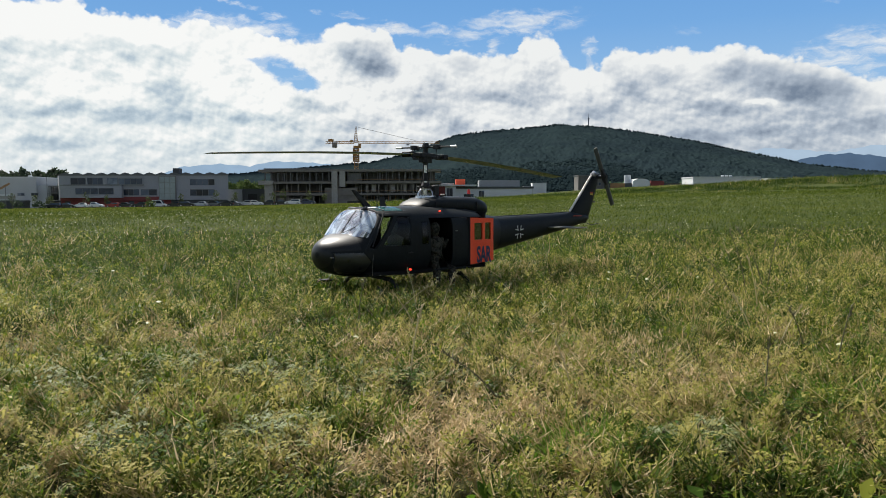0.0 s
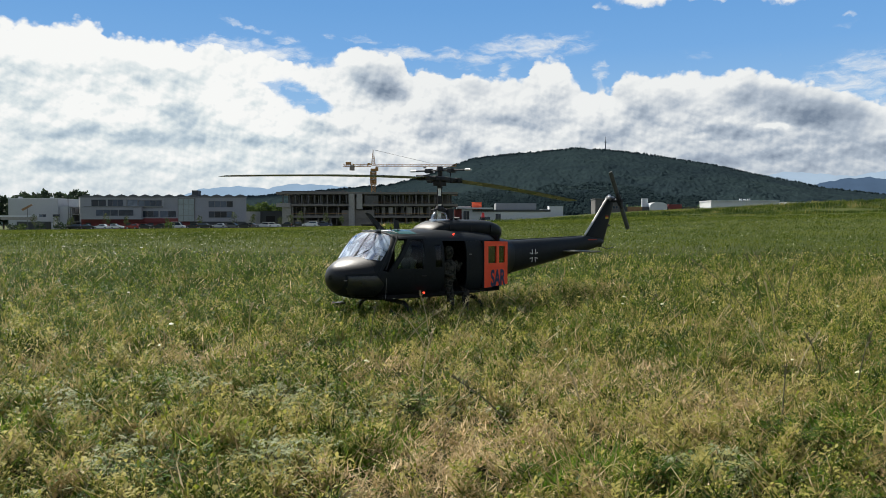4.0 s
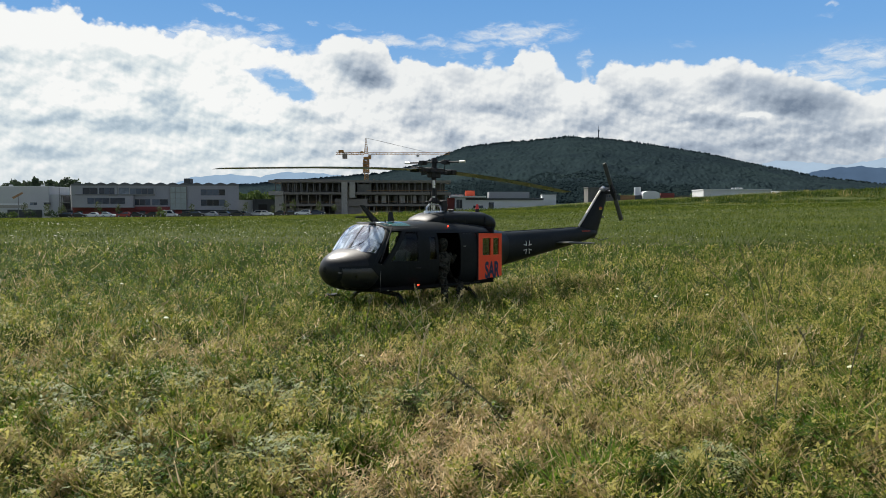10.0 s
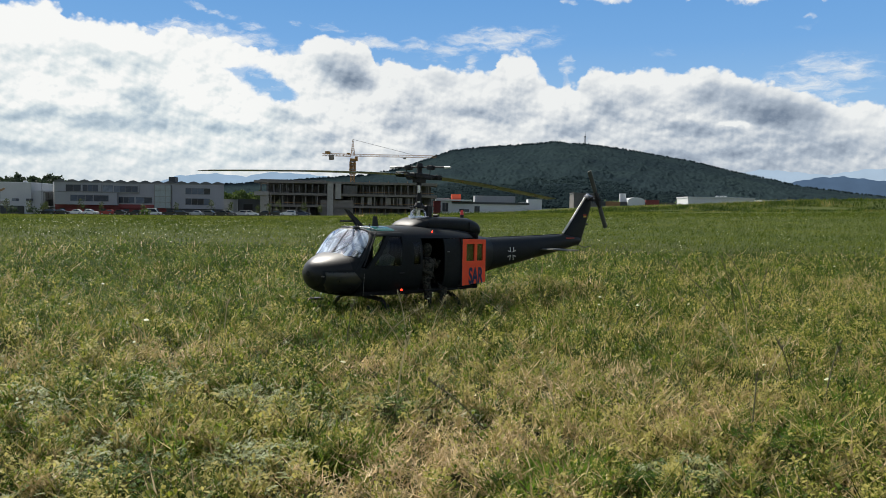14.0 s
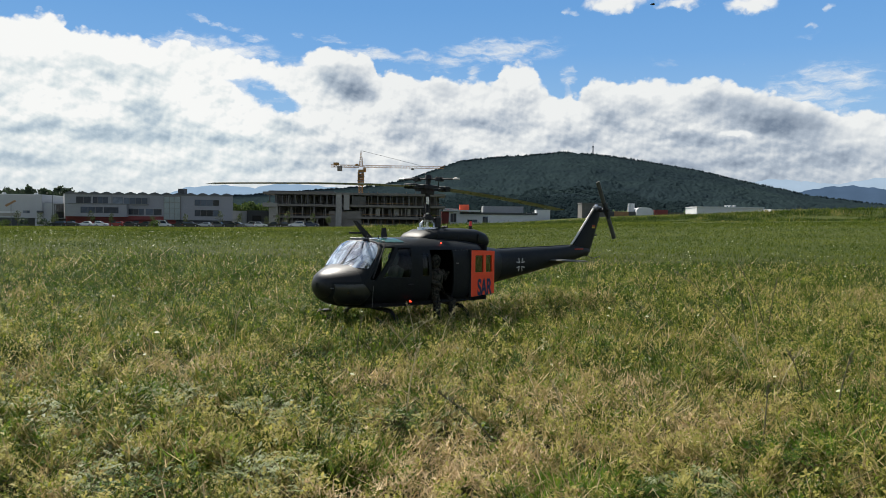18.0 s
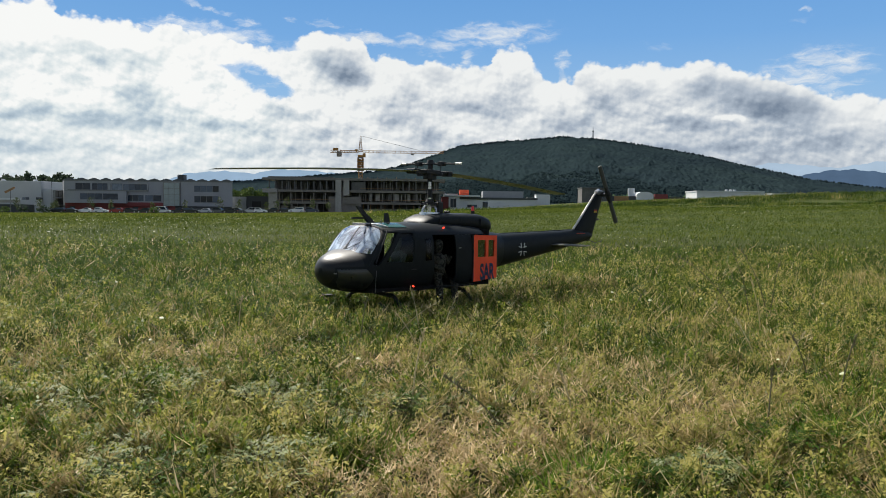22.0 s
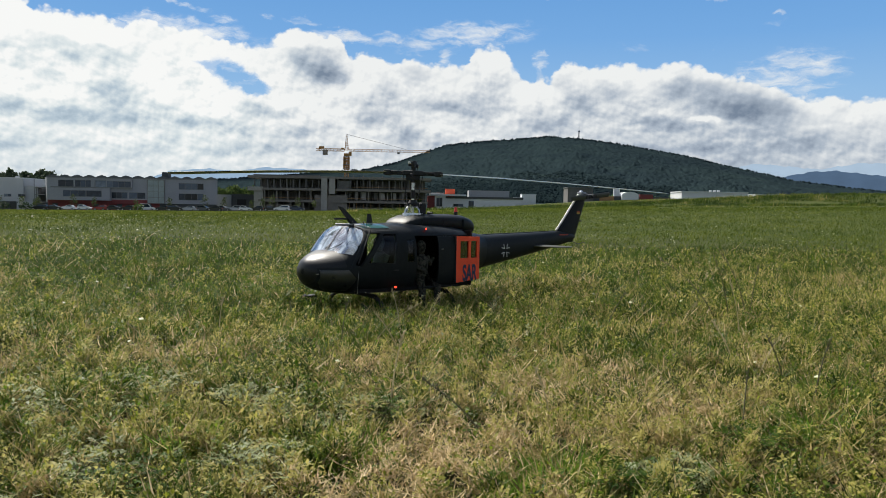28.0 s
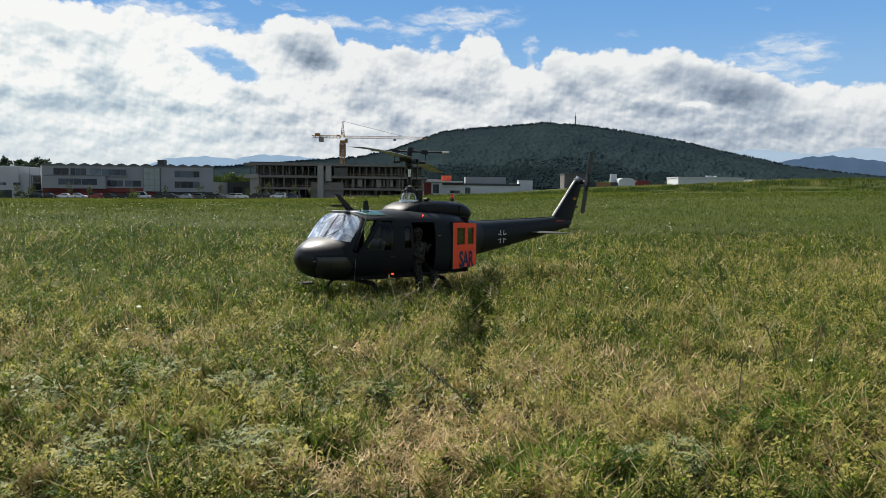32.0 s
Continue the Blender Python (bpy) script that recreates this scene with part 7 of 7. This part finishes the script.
    part("step", cube_bm(*[v * K for v in (2.42, 2.78, -1.40, -1.16, 0.34, 0.40)], 0.002), BLACK, H)
    # sliding door, pushed back
    win_a, win_b = [(-0.58, 1.46), (-0.58, 1.93), (-0.90, 1.93), (-0.90, 1.46)], [(-1.00, 1.46), (-1.00, 1.93), (-1.24, 1.93), (-1.24, 1.46)]
    fore = carve(cabin_solid(0.05), [side_cut([(0.22, 0.74), (0.22, 2.08), (-0.40, 2.08), (-0.40, 0.76)], 0.4, 2), cabin_solid(0.012)], True)
    door = part("sliding_door", shade(fore, 35), OLIVE, H)
    flat = prism(bmesh.new(), [P2 for P2 in ((-0.40 * K, 0.78 * K), (-0.40 * K, 2.08 * K), (-1.34 * K, 2.05 * K), (-1.34 * K, 0.86 * K))], 1.315 * K, 1.375 * K)
    hole = [side_cut(win_a, 1, 2), side_cut(win_b, 1, 2)]
    part("orange_panel", shade(carve(mesh_of(flat, "panel"), hole), 35), ORANGE, door, "bright orange door panel")
    for w in (win_a, win_b):
        part("panel_window", prism(bmesh.new(), [(x * K, z * K) for x, z in w], 1.335 * K, 1.345 * K), SMOKED, door)
    part("panel_edge", cube_bm(-0.412 * K, -0.396 * K, 1.31 * K, 1.385 * K, 0.78 * K, 2.08 * K), BLACK, door)
    me = flat_text("SAR", 0.47 * K, 0.0006)
    for v in me.vertices:
        v.co = (-0.945 * K - v.co.x * 0.68, 1.383 * K + v.co.z, 1.02 * K + v.co.y * 1.33)
    part("lettering", me, BLUE, door, "dark blue letters S A R")
    part("latch", cube_bm(0.06 * K, 0.14 * K, 1.36 * K, 1.375 * K, 1.72 * K, 1.745 * K), GREYMETAL, door)
    part("door_rail", cube_bm(-0.5 * K, 0.9 * K, 1.295 * K, 1.325 * K, 0.705 * K, 0.735 * K), OLIVE, H)
    # markings on the boom and fin
    bm = bmesh.new()
    y = 0.405 * K
    for a in range(4):
        c, s = (1, 0, -1, 0)[a], (0, 1, 0, -1)[a]
        for o in (-1, 1):
            p0, p1 = (0.045, 0.045 * o), (0.20, 0.075 * o)
            q = [(p0[0], p0[1]), (p1[0], p1[1]), (p1[0], p1[1] + 0.028 * o), (p0[0], p0[1] + 0.028 * o)]
            q = [(-3.52 + i * c - j * s, 1.56 + i * s + j * c) for i, j in q]
            prism(bm, [(i * K, j * K) for i, j in q], y, y + 0.0012)
    for v in bm.verts:
        v.co.y += (0.0583 * (v.co.x / K + 3.52) + 0.012 - 0.16 * (v.co.z / K - 1.62) ** 2) * K
    part("cross_marking", bm, WHITE, H, "small white outlined cross marking")
    y = 0.105 * K
    for i, m in enumerate((BLACK, REDMARK, YELLOWMARK)):
        part("flag_stripe", cube_bm(-7.72 * K, -7.56 * K, y, y + 0.0012, (2.82 - 0.05 * i) * K, (2.87 - 0.05 * i) * K), m, H)
    part("warning_stripe", cube_bm(-6.9 * K, -6.45 * K, 0.235 * K, 0.245 * K, 1.99 * K, 2.025 * K), REDMARK, H)
    # lamps
    part("side_lamp", rod(bmesh.new(), P(1.70, 1.28, 0.78), P(1.70, 1.33, 0.775), 0.0036, 0.003, 10), LAMP_RED, H, "lit red position lamp")
    part("roof_lamp", rod(bmesh.new(), P(0.45, 1.06, 2.26), P(0.45, 1.09, 2.29), 0.0034, 0.0026, 10), LAMP_RED, H, "lit red roof lamp")
    bc = part("beacon", rod(bmesh.new(), P(-1.72, 0, 2.63), P(-1.72, 0, 2.74), 0.009, 0.009, 12), BLACK, H)
    part("lens", rod(bmesh.new(), P(-1.72, 0, 2.74), P(-1.72, 0, 2.88), 0.0085, 0.005, 12), LAMP_DIM, bc, "red beacon lens")
    # roof aerials and wire cutter
    bm = prism(bmesh.new(), [(2.58 * K, 2.84 * K), (2.48 * K, 2.82 * K), (1.98 * K, 2.40 * K), (2.20 * K, 2.40 * K)], -0.045 * K, 0.045 * K)
    part("wire_cutter", bm, BLACK, H, "black wire cutter blade")
    part("cutter_foot", tube(bmesh.new(), [P(2.72, 0, 2.52), P(2.3, 0, 2.52), P(2.18, 0, 2.40)], 0.004, 6), BLACK, H)
    part("blade_aerial", prism(bmesh.new(), [(1.95 * K, 2.40 * K), (1.93 * K, 2.66 * K), (1.82 * K, 2.66 * K), (1.76 * K, 2.40 * K)], 0.36 * K, 0.40 * K), BLACK, H)
    for x, y in ((2.42, 0.45), (2.30, 0.75)):
        part("rod_aerial", tube(bmesh.new(), [P(x, y, 2.3), P(x + 0.05, y, 2.47)], 0.0022, 6), BLACK, H)
    # mast and controls
    part("mast_base", rod(bmesh.new(), P(0, 0, 2.58), P(0, 0, 2.69), 0.046, 0.044, 24), STEEL, H, "silver mast base plate", smooth=40)
    hoop = bmesh.new()
    for a in (0.0, math.pi / 2):
        c, q = math.cos(a), math.sin(a)
        tube(hoop, [P(0.29 * c * f, 0.29 * q * f, z) for f, z in ((-1, 2.68), (-0.95, 2.78), (-0.6, 2.87), (0.6, 2.87), (0.95, 2.78), (1, 2.68))], 0.0034, 6)
    part("mast_cage", hoop, STEEL, H, "silver cage round the mast foot", smooth=60)
    part("servo", cube_bm(*[v * K for v in (-0.32, -0.14, 0.05, 0.22, 2.66, 2.98)], 0.003), BLACK, H, "black control servo")
    part("servo_arm", rod(bmesh.new(), P(-0.36, 0.24, 2.70), P(-0.36, 0.44, 2.70), 0.006, 0.005, 10), BLACK, H)
    bm = rod(bmesh.new(), P(0, 0, 2.90), P(0, 0, 2.97), 0.027, 0.027, 20)
    rod(bm, P(0, 0, 2.97), P(0, 0, 3.06), 0.020, 0.014, 20)
    for a in range(4):
        t = math.pi / 4 + a * math.pi / 2
        rod(bm, P(0.12 * math.cos(t), 0.12 * math.sin(t), 2.93), P(0.25 * math.cos(t), 0.25 * math.sin(t), 2.93), 0.004, 0.004, 8)
    part("swashplate", bm, BLACK, H, "black swashplate with four arms", smooth=40)
    for a in range(3):
        t = 0.5 + a * 2 * math.pi / 3
        part("push_rod", rod(bmesh.new(), P(0.20 * math.cos(t), 0.20 * math.sin(t), 2.62), P(0.22 * math.cos(t), 0.22 * math.sin(t), 2.93), 0.0022, 0.0022, 6), STEEL, H)
    part("mast", rod(bmesh.new(), P(0, 0, 2.7), P(0, 0, 3.6), 0.0062, 0.0062, 14), STEEL, H, "bare steel rotor mast", smooth=40)
    part("mast_collar", rod(bmesh.new(), P(0, 0, 3.10), P(0, 0, 3.34), 0.0090, 0.0090, 14), BLACK, H, smooth=40)

    # main rotor: origin in the hub; the blades lie along x
    bm = cube_bm(-0.30 * K, 0.30 * K, -0.13 * K, 0.13 * K, -0.06 * K, 0.08 * K, 0.004)
    rod(bm, P(0, 0, -0.26), P(0, 0, 0.30), 0.0110, 0.0110, 14)
    box(bm, -0.20 * K, 0.20 * K, -0.09 * K, 0.09 * K, -0.19 * K, -0.05 * K, 0.003)
    rod(bm, P(0, 0, 0.24), P(0, 0, 0.36), 0.017, 0.012, 14)
    rotor = part("main_rotor", bm, BLACK, H, "black rotor head")
    rotor.location = (0, 0, HUB[2])
    for s in (1, -1):
        rows = []
        for u, ch, drop, tw in ((0.30, 0.10, 0.0, -4), (0.70, 0.14, 0.004, -4), (0.78, 0.25, 0.006, -4), (2.4, 0.25, 0.06, -4), (4.2, 0.25, 0.15, -3.5), (5.9, 0.25, 0.26, -3), (6.98, 0.25, 0.335, -2.5), (7.10, 0.20, 0.345, -2.5)):
            prof = []
            for i in range(14):
                t = 2 * math.pi * i / 14
                c = math.cos(t) * ch * (1 if math.cos(t) > 0 else 1.1)
                h = math.sin(t) * ch * 0.105 * (0.55 + 0.45 * math.cos(t))
                a = radians(tw) * (-1.0 if s > 0 else 1.1)
                yy, zz = c * math.cos(a) - h * math.sin(a), c * math.sin(a) + h * math.cos(a)
                prof.append((s * u * K, s * yy * K, (zz - drop) * K))
            rows.append(prof)
        part("rotor_blade", loft(bmesh.new(), rows), BLADE, rotor, "long olive rotor blade", smooth=50)
        bm = cube_bm(min(s * 0.28, s * 0.85) * K, max(s * 0.28, s * 0.85) * K, -0.10 * K, 0.10 * K, -0.05 * K, 0.06 * K, 0.003)
        box(bm, min(s * 0.62, s * 0.82) * K, max(s * 0.62, s * 0.82) * K, -0.17 * K, 0.17 * K, -0.07 * K, 0.075 * K, 0.003)
        part("blade_grip", bm, BLACK, rotor)
        part("pitch_link", rod(bmesh.new(), P(s * 0.10, 0.22 * s, -0.86), P(s * 0.26, 0.26 * s, 0.0), 0.0020, 0.0020, 6), BLACK, rotor)
    part("stabiliser_bar", rod(bmesh.new(), P(0, -0.92, 0.245), P(0, 0.92, 0.245), 0.0036, 0.0036, 8), BLACK, rotor, "stabiliser bar across the rotor head")
    for s in (1, -1):
        part("mixing_lever", cube_bm(-0.04 * K, 0.04 * K, (s * 0.36 - 0.10) * K, (s * 0.36 + 0.10) * K, -0.10 * K, -0.02 * K, 0.002), BLACK, rotor)
        part("bar_link", rod(bmesh.new(), P(0.06, s * 0.44, -0.06), P(0.06, s * 0.44, 0.27), 0.0018, 0.0018, 6), BLACK, rotor)
        part("bar_weight", rod(bmesh.new(), P(0, s * 0.92, 0.245), P(0, s * 1.12, 0.245), 0.0048, 0.0048, 10), EDGE, rotor)
        part("bar_hinge", cube_bm(-0.09 * K, 0.09 * K, (s * 0.42 - 0.09) * K, (s * 0.42 + 0.09) * K, 0.18 * K, 0.30 * K, 0.002), BLACK, rotor)
    # tail rotor: origin in its hub; the blades lie along x, the axis along y
    bm = rod(bmesh.new(), P(0, -0.30, 0), P(0, 0.12, 0), 0.009, 0.009, 12)
    box(bm, -0.16 * K, 0.16 * K, -0.07 * K, 0.07 * K, -0.07 * K, 0.07 * K, 0.003)
    trotor = part("tail_rotor", bm, BLACK, H, "black tail rotor hub")
    trotor.location = P(-7.92, 0.42, 3.34)
    for s in (1, -1):
        rows = []
        for u, ch in ((0.14, 0.05), (0.26, 0.085), (1.06, 0.092), (1.10, 0.07)):
            rows.append([(s * u * K, 0.014 * math.sin(2 * math.pi * i / 12) * K * 2.2 + 0.02 * math.cos(2 * math.pi * i / 12) * K, ch * math.cos(2 * math.pi * i / 12) * K) for i in range(12)])
        part("tail_blade", loft(bmesh.new(), rows), STAB, trotor, smooth=50)
        part("tail_grip", cube_bm(min(s * 0.1, s * 0.3) * K, max(s * 0.1, s * 0.3) * K, -0.05 * K, 0.05 * K, -0.06 * K, 0.06 * K, 0.002), BLACK, trotor)
    return rotor, trotor, [o for o in rotor.children if o.name.startswith("rotor_blade")]


def doll(name, label, joints, m, mat):
    """A dressed toy figure as one plain mesh: thick rounded limbs and a head."""
    bm = bmesh.new()
    for pts, r in joints:
        tube(bm, pts, r, 10)
    me = mesh_of(bm, name, 60)
    ob = part(name, me, mat)
    ob.matrix_basis = m
    return tagged(ob, label, "doll")


def make_dolls():
    cloth = camo_material()
    base = pose(HUB[0], HUB[1], 0, 0, 0, HEADING)
    y = 1.06
    j = [([P(0.62, y, 1.00), P(0.60, y, 1.22), P(0.60, y, 1.45), P(0.60, y - 0.02, 1.58)], [0.022, 0.028, 0.031, 0.016]),
         ([P(0.60, y - 0.02, 1.58), P(0.60, y - 0.02, 1.64), P(0.60, y - 0.02, 1.78), P(0.60, y - 0.02, 1.90), P(0.60, y - 0.02, 1.96)], [0.009, 0.015, 0.021, 0.019, 0.008]),
         ([P(0.68, y, 1.08), P(0.66, y + 0.12, 0.62), P(0.68, y + 0.14, 0.12)], [0.020, 0.016, 0.013]), ([P(0.70, y + 0.18, 0.10), P(0.80, y + 0.24, 0.08)], [0.013, 0.011]),
         ([P(0.50, y, 1.06), P(0.16, y + 0.18, 0.72), P(0.20, y + 0.2, 0.16)], [0.021, 0.017, 0.013]), ([P(0.20, y + 0.2, 0.14), P(0.28, y + 0.32, 0.08)], [0.013, 0.011]),
         ([P(0.78, y, 1.52), P(0.84, y + 0.06, 1.25), P(0.66, y + 0.22, 1.16)], [0.014, 0.012, 0.009]),
         ([P(0.42, y, 1.52), P(0.30, y + 0.04, 1.32), P(0.22, y + 0.06, 1.50)], [0.014, 0.012, 0.009])]
    doll("doll", "toy crew figure in camouflage cloth standing at the open door", j, base, cloth)
    y = 0.55
    j = [([P(1.62, y, 1.08), P(1.60, y, 1.3), P(1.60, y, 1.55), P(1.62, y, 1.66)], [0.026, 0.03, 0.032, 0.015]),
         ([P(1.64, y, 1.66), P(1.65, y, 1.76), P(1.66, y, 1.88), P(1.66, y, 1.99), P(1.66, y, 2.05)], [0.010, 0.018, 0.024, 0.021, 0.008]),
         ([P(1.7, y + 0.2, 1.1), P(2.1, y + 0.2, 1.16), P(2.3, y + 0.2, 0.8)], [0.018, 0.016, 0.013]),
         ([P(1.64, y + 0.28, 1.58), P(1.76, y + 0.36, 1.34), P(2.06, y + 0.2, 1.36)], [0.014, 0.012, 0.010])]
    doll("doll", "toy pilot figure seated in the cockpit", j, base, surf("flight_suit_cloth", (0.48, 0.48, 0.46), 0.85, 0, 200, 30, 0.4))


def make_fly():
    """A small dark fly that crosses the view."""
    F = new("fly")
    tagged(F, "small dark fly crossing the sky", "insect")
    body = loft(bmesh.new(), [[(x, r * math.cos(a * math.pi / 4), r * math.sin(a * math.pi / 4)) for a in range(8)] for x, r in ((-0.0042, 0.0005), (-0.003, 0.0015), (-0.001, 0.0017), (0.001, 0.0013), (0.0022, 0.0016), (0.0034, 0.0014), (0.0044, 0.0004))])
    part("body", body, BLACK, F, smooth=60)
    for q in (1, -1):
        bm = bmesh.new()
        prism(bm, [(0.0015, 0.0), (0.0010, 0.0035), (-0.0015, 0.0060), (-0.0035, 0.0052), (-0.0025, 0.0015)], -0.00008, 0.00008)
        bm.transform(Matrix.Rotation(radians(-90 * q), 4, "X") @ Matrix.Translation((0, 0, 0.0012)))
        part("wing", bm, GREYMETAL, F)
    return F


# ---- build ----
make_ground()
SKY = make_sky()
make_hill()
make_mountains()
make_tower()
make_office()
make_left_hall()
make_low_hall()
make_shell_building()
make_right_halls()
make_crane()
make_street()

ROTOR, TAIL, BLADES = make_helicopter()
FLY = make_fly()
make_dolls()
make_turf()
make_flowers()
make_stalks()
make_plants()

# main rotor: seconds and the angle of one blade from +X (degrees, counter-clockwise from above)
SPIN = [(0, 229.6), (22.1, 229.6), (22.8, 236), (23.0, 247), (23.2, 263.5), (23.4, 282), (23.6, 301.5), (23.8, 323), (24.0, 354), (24.2, 391), (24.4, 429.5), (24.6, 468),
        (24.8, 507), (25.0, 555), (25.2, 604), (25.4, 656), (25.5, 680), (26.2, 890), (26.9, 1180), (27.5, 1485.5), (27.7, 1598), (28.0, 1794), (28.2, 1926), (28.4, 2067), (28.6, 2219), (28.8, 2377),
        (29.0, 2541), (29.2, 2716), (29.4, 2896), (29.6, 3080), (29.8, 3268), (30.0, 3466), (30.2, 3667), (30.4, 3880), (30.6, 4095), (30.8, 4325), (31.0, 4560), (31.2, 4799), (31.4, 5056), (31.6, 5305), (31.8, 5565), (32.0, 5842.5)]
GEAR = 5.2


def spin_at(t):
    """The angle between two rows, eased by the speeds at both."""
    ts, an = [r[0] for r in SPIN], [r[1] for r in SPIN]
    i = max(0, min(len(ts) - 2, int(np.searchsorted(ts, t, side="right")) - 1))

    def slope(j):
        if j <= 0 or j >= len(ts) - 1:
            k = max(0, min(len(ts) - 2, j - (1 if j else 0)))
            return (an[k + 1] - an[k]) / (ts[k + 1] - ts[k])
        a, b = (an[j] - an[j - 1]) / (ts[j] - ts[j - 1]), (an[j + 1] - an[j]) / (ts[j + 1] - ts[j])
        return 0.0 if min(a, b) <= 1e-6 else 2 * a * b / (a + b)
    h = ts[i + 1] - ts[i]
    u = min(1.0, max(0.0, (t - ts[i]) / h))
    m0, m1 = slope(i) * h, slope(i + 1) * h
    return (2 * u ** 3 - 3 * u ** 2 + 1) * an[i] + (u ** 3 - 2 * u ** 2 + u) * m0 + (3 * u ** 2 - 2 * u ** 3) * an[i + 1] + (u ** 3 - u ** 2) * m1


FLY_AT = (0.409, 1.506, 0.843)   # where it is at 18 s


def motions():
    # the rotor turns from its standstill; its disc hangs a little to the rear
    lean = pose(0, 0, 0, 0, 0, -HEADING) @ pose(0, 0, 0, 0, 1.5, 0) @ pose(0, 0, 0, 0, 0, HEADING)
    times = [0.0, 22.1] + [22.1 + i / 30 for i in range(1, 298)]
    times = [t for t in times if t < 31.999] + [32.0]
    walk(ROTOR, [(t, Matrix.Translation((0, 0, HUB[2])) @ lean @ pose(0, 0, 0, 0, 0, spin_at(t) - HEADING)) for t in times])
    at = TAIL.location.copy()
    # the tail rotor is geared to it, and passes these angles (degrees, half a turn alike); row by row less than a quarter turn
    marks = [(0.0, 62), (22.1, 62), (23.2, 88), (24.0, 140), (24.5, 80), (25.0, 75), (28.0, 175), (29.0, 13), (30.0, 88), (31.0, 23), (32.0, 103)]
    rows, turn = [(0.0, Matrix.Translation(at) @ pose(0, 0, 0, 0, -62, 0))], -62.0
    for (t0, _), (t1, phi) in zip(marks, marks[1:]):
        span = [t for t in times if t0 < t <= t1 + 1e-4]
        part_way = [t0] + span
        steps = [min(GEAR * (spin_at(b) - spin_at(a)), 74.0) for a, b in zip(part_way, part_way[1:])]
        goal = turn + sum(steps)
        goal = -phi + 180 * round((goal + phi) / 180)
        k = (goal - turn) / max(sum(steps), 1e-6)
        for t, s in zip(span, steps):
            turn += s * k
            rows.append((t, Matrix.Translation(at) @ pose(0, 0, 0, 0, turn, 0)))
    walk(TAIL, rows)
    # the blades rise as they gain speed; one of them changes its pitch
    for b in BLADES:
        side = 1 if max(v.co.x for v in b.data.vertices) > 0.5 else -1
        rows = ((0.0, 0.0, 0.0), (22.1, 0.0, 0.0), (24.5, 0.0, -8.0), (27.0, 0.3, -8.0), (29.0, 0.8, -8.0), (30.0, 1.1, 0.0), (31.0, 1.6, 0.0), (32.0, 2.0, 0.0))
        walk(b, [(t, pose(0, 0, 0, pitch if side < 0 else 0.0, -side * up, 0)) for t, up, pitch in rows])
    # the fly sweeps past on its way over the field
    walk(FLY, [(t, pose(x, y, z, 0, 0, 160)) for t, x, y, z in ((0.0, 2.6, -1.6, 1.5), (17.0, 2.2, -0.9, 1.4), (17.8, 1.10, 1.30, 0.92), (18.0, FLY_AT[0], FLY_AT[1], FLY_AT[2]), (18.2, 0.02, 1.75, 0.98), (19.0, -2.4, 0.9, 1.3), (32.0, -3.2, -1.8, 1.5))])
    # the clouds drift to the left
    walk(SKY, [(t, pose(0, 0, 0, 0, 0, 3.3 * (t - 7.0) / 32.0)) for t in (0.0, 16.0, 32.0)])


motions()
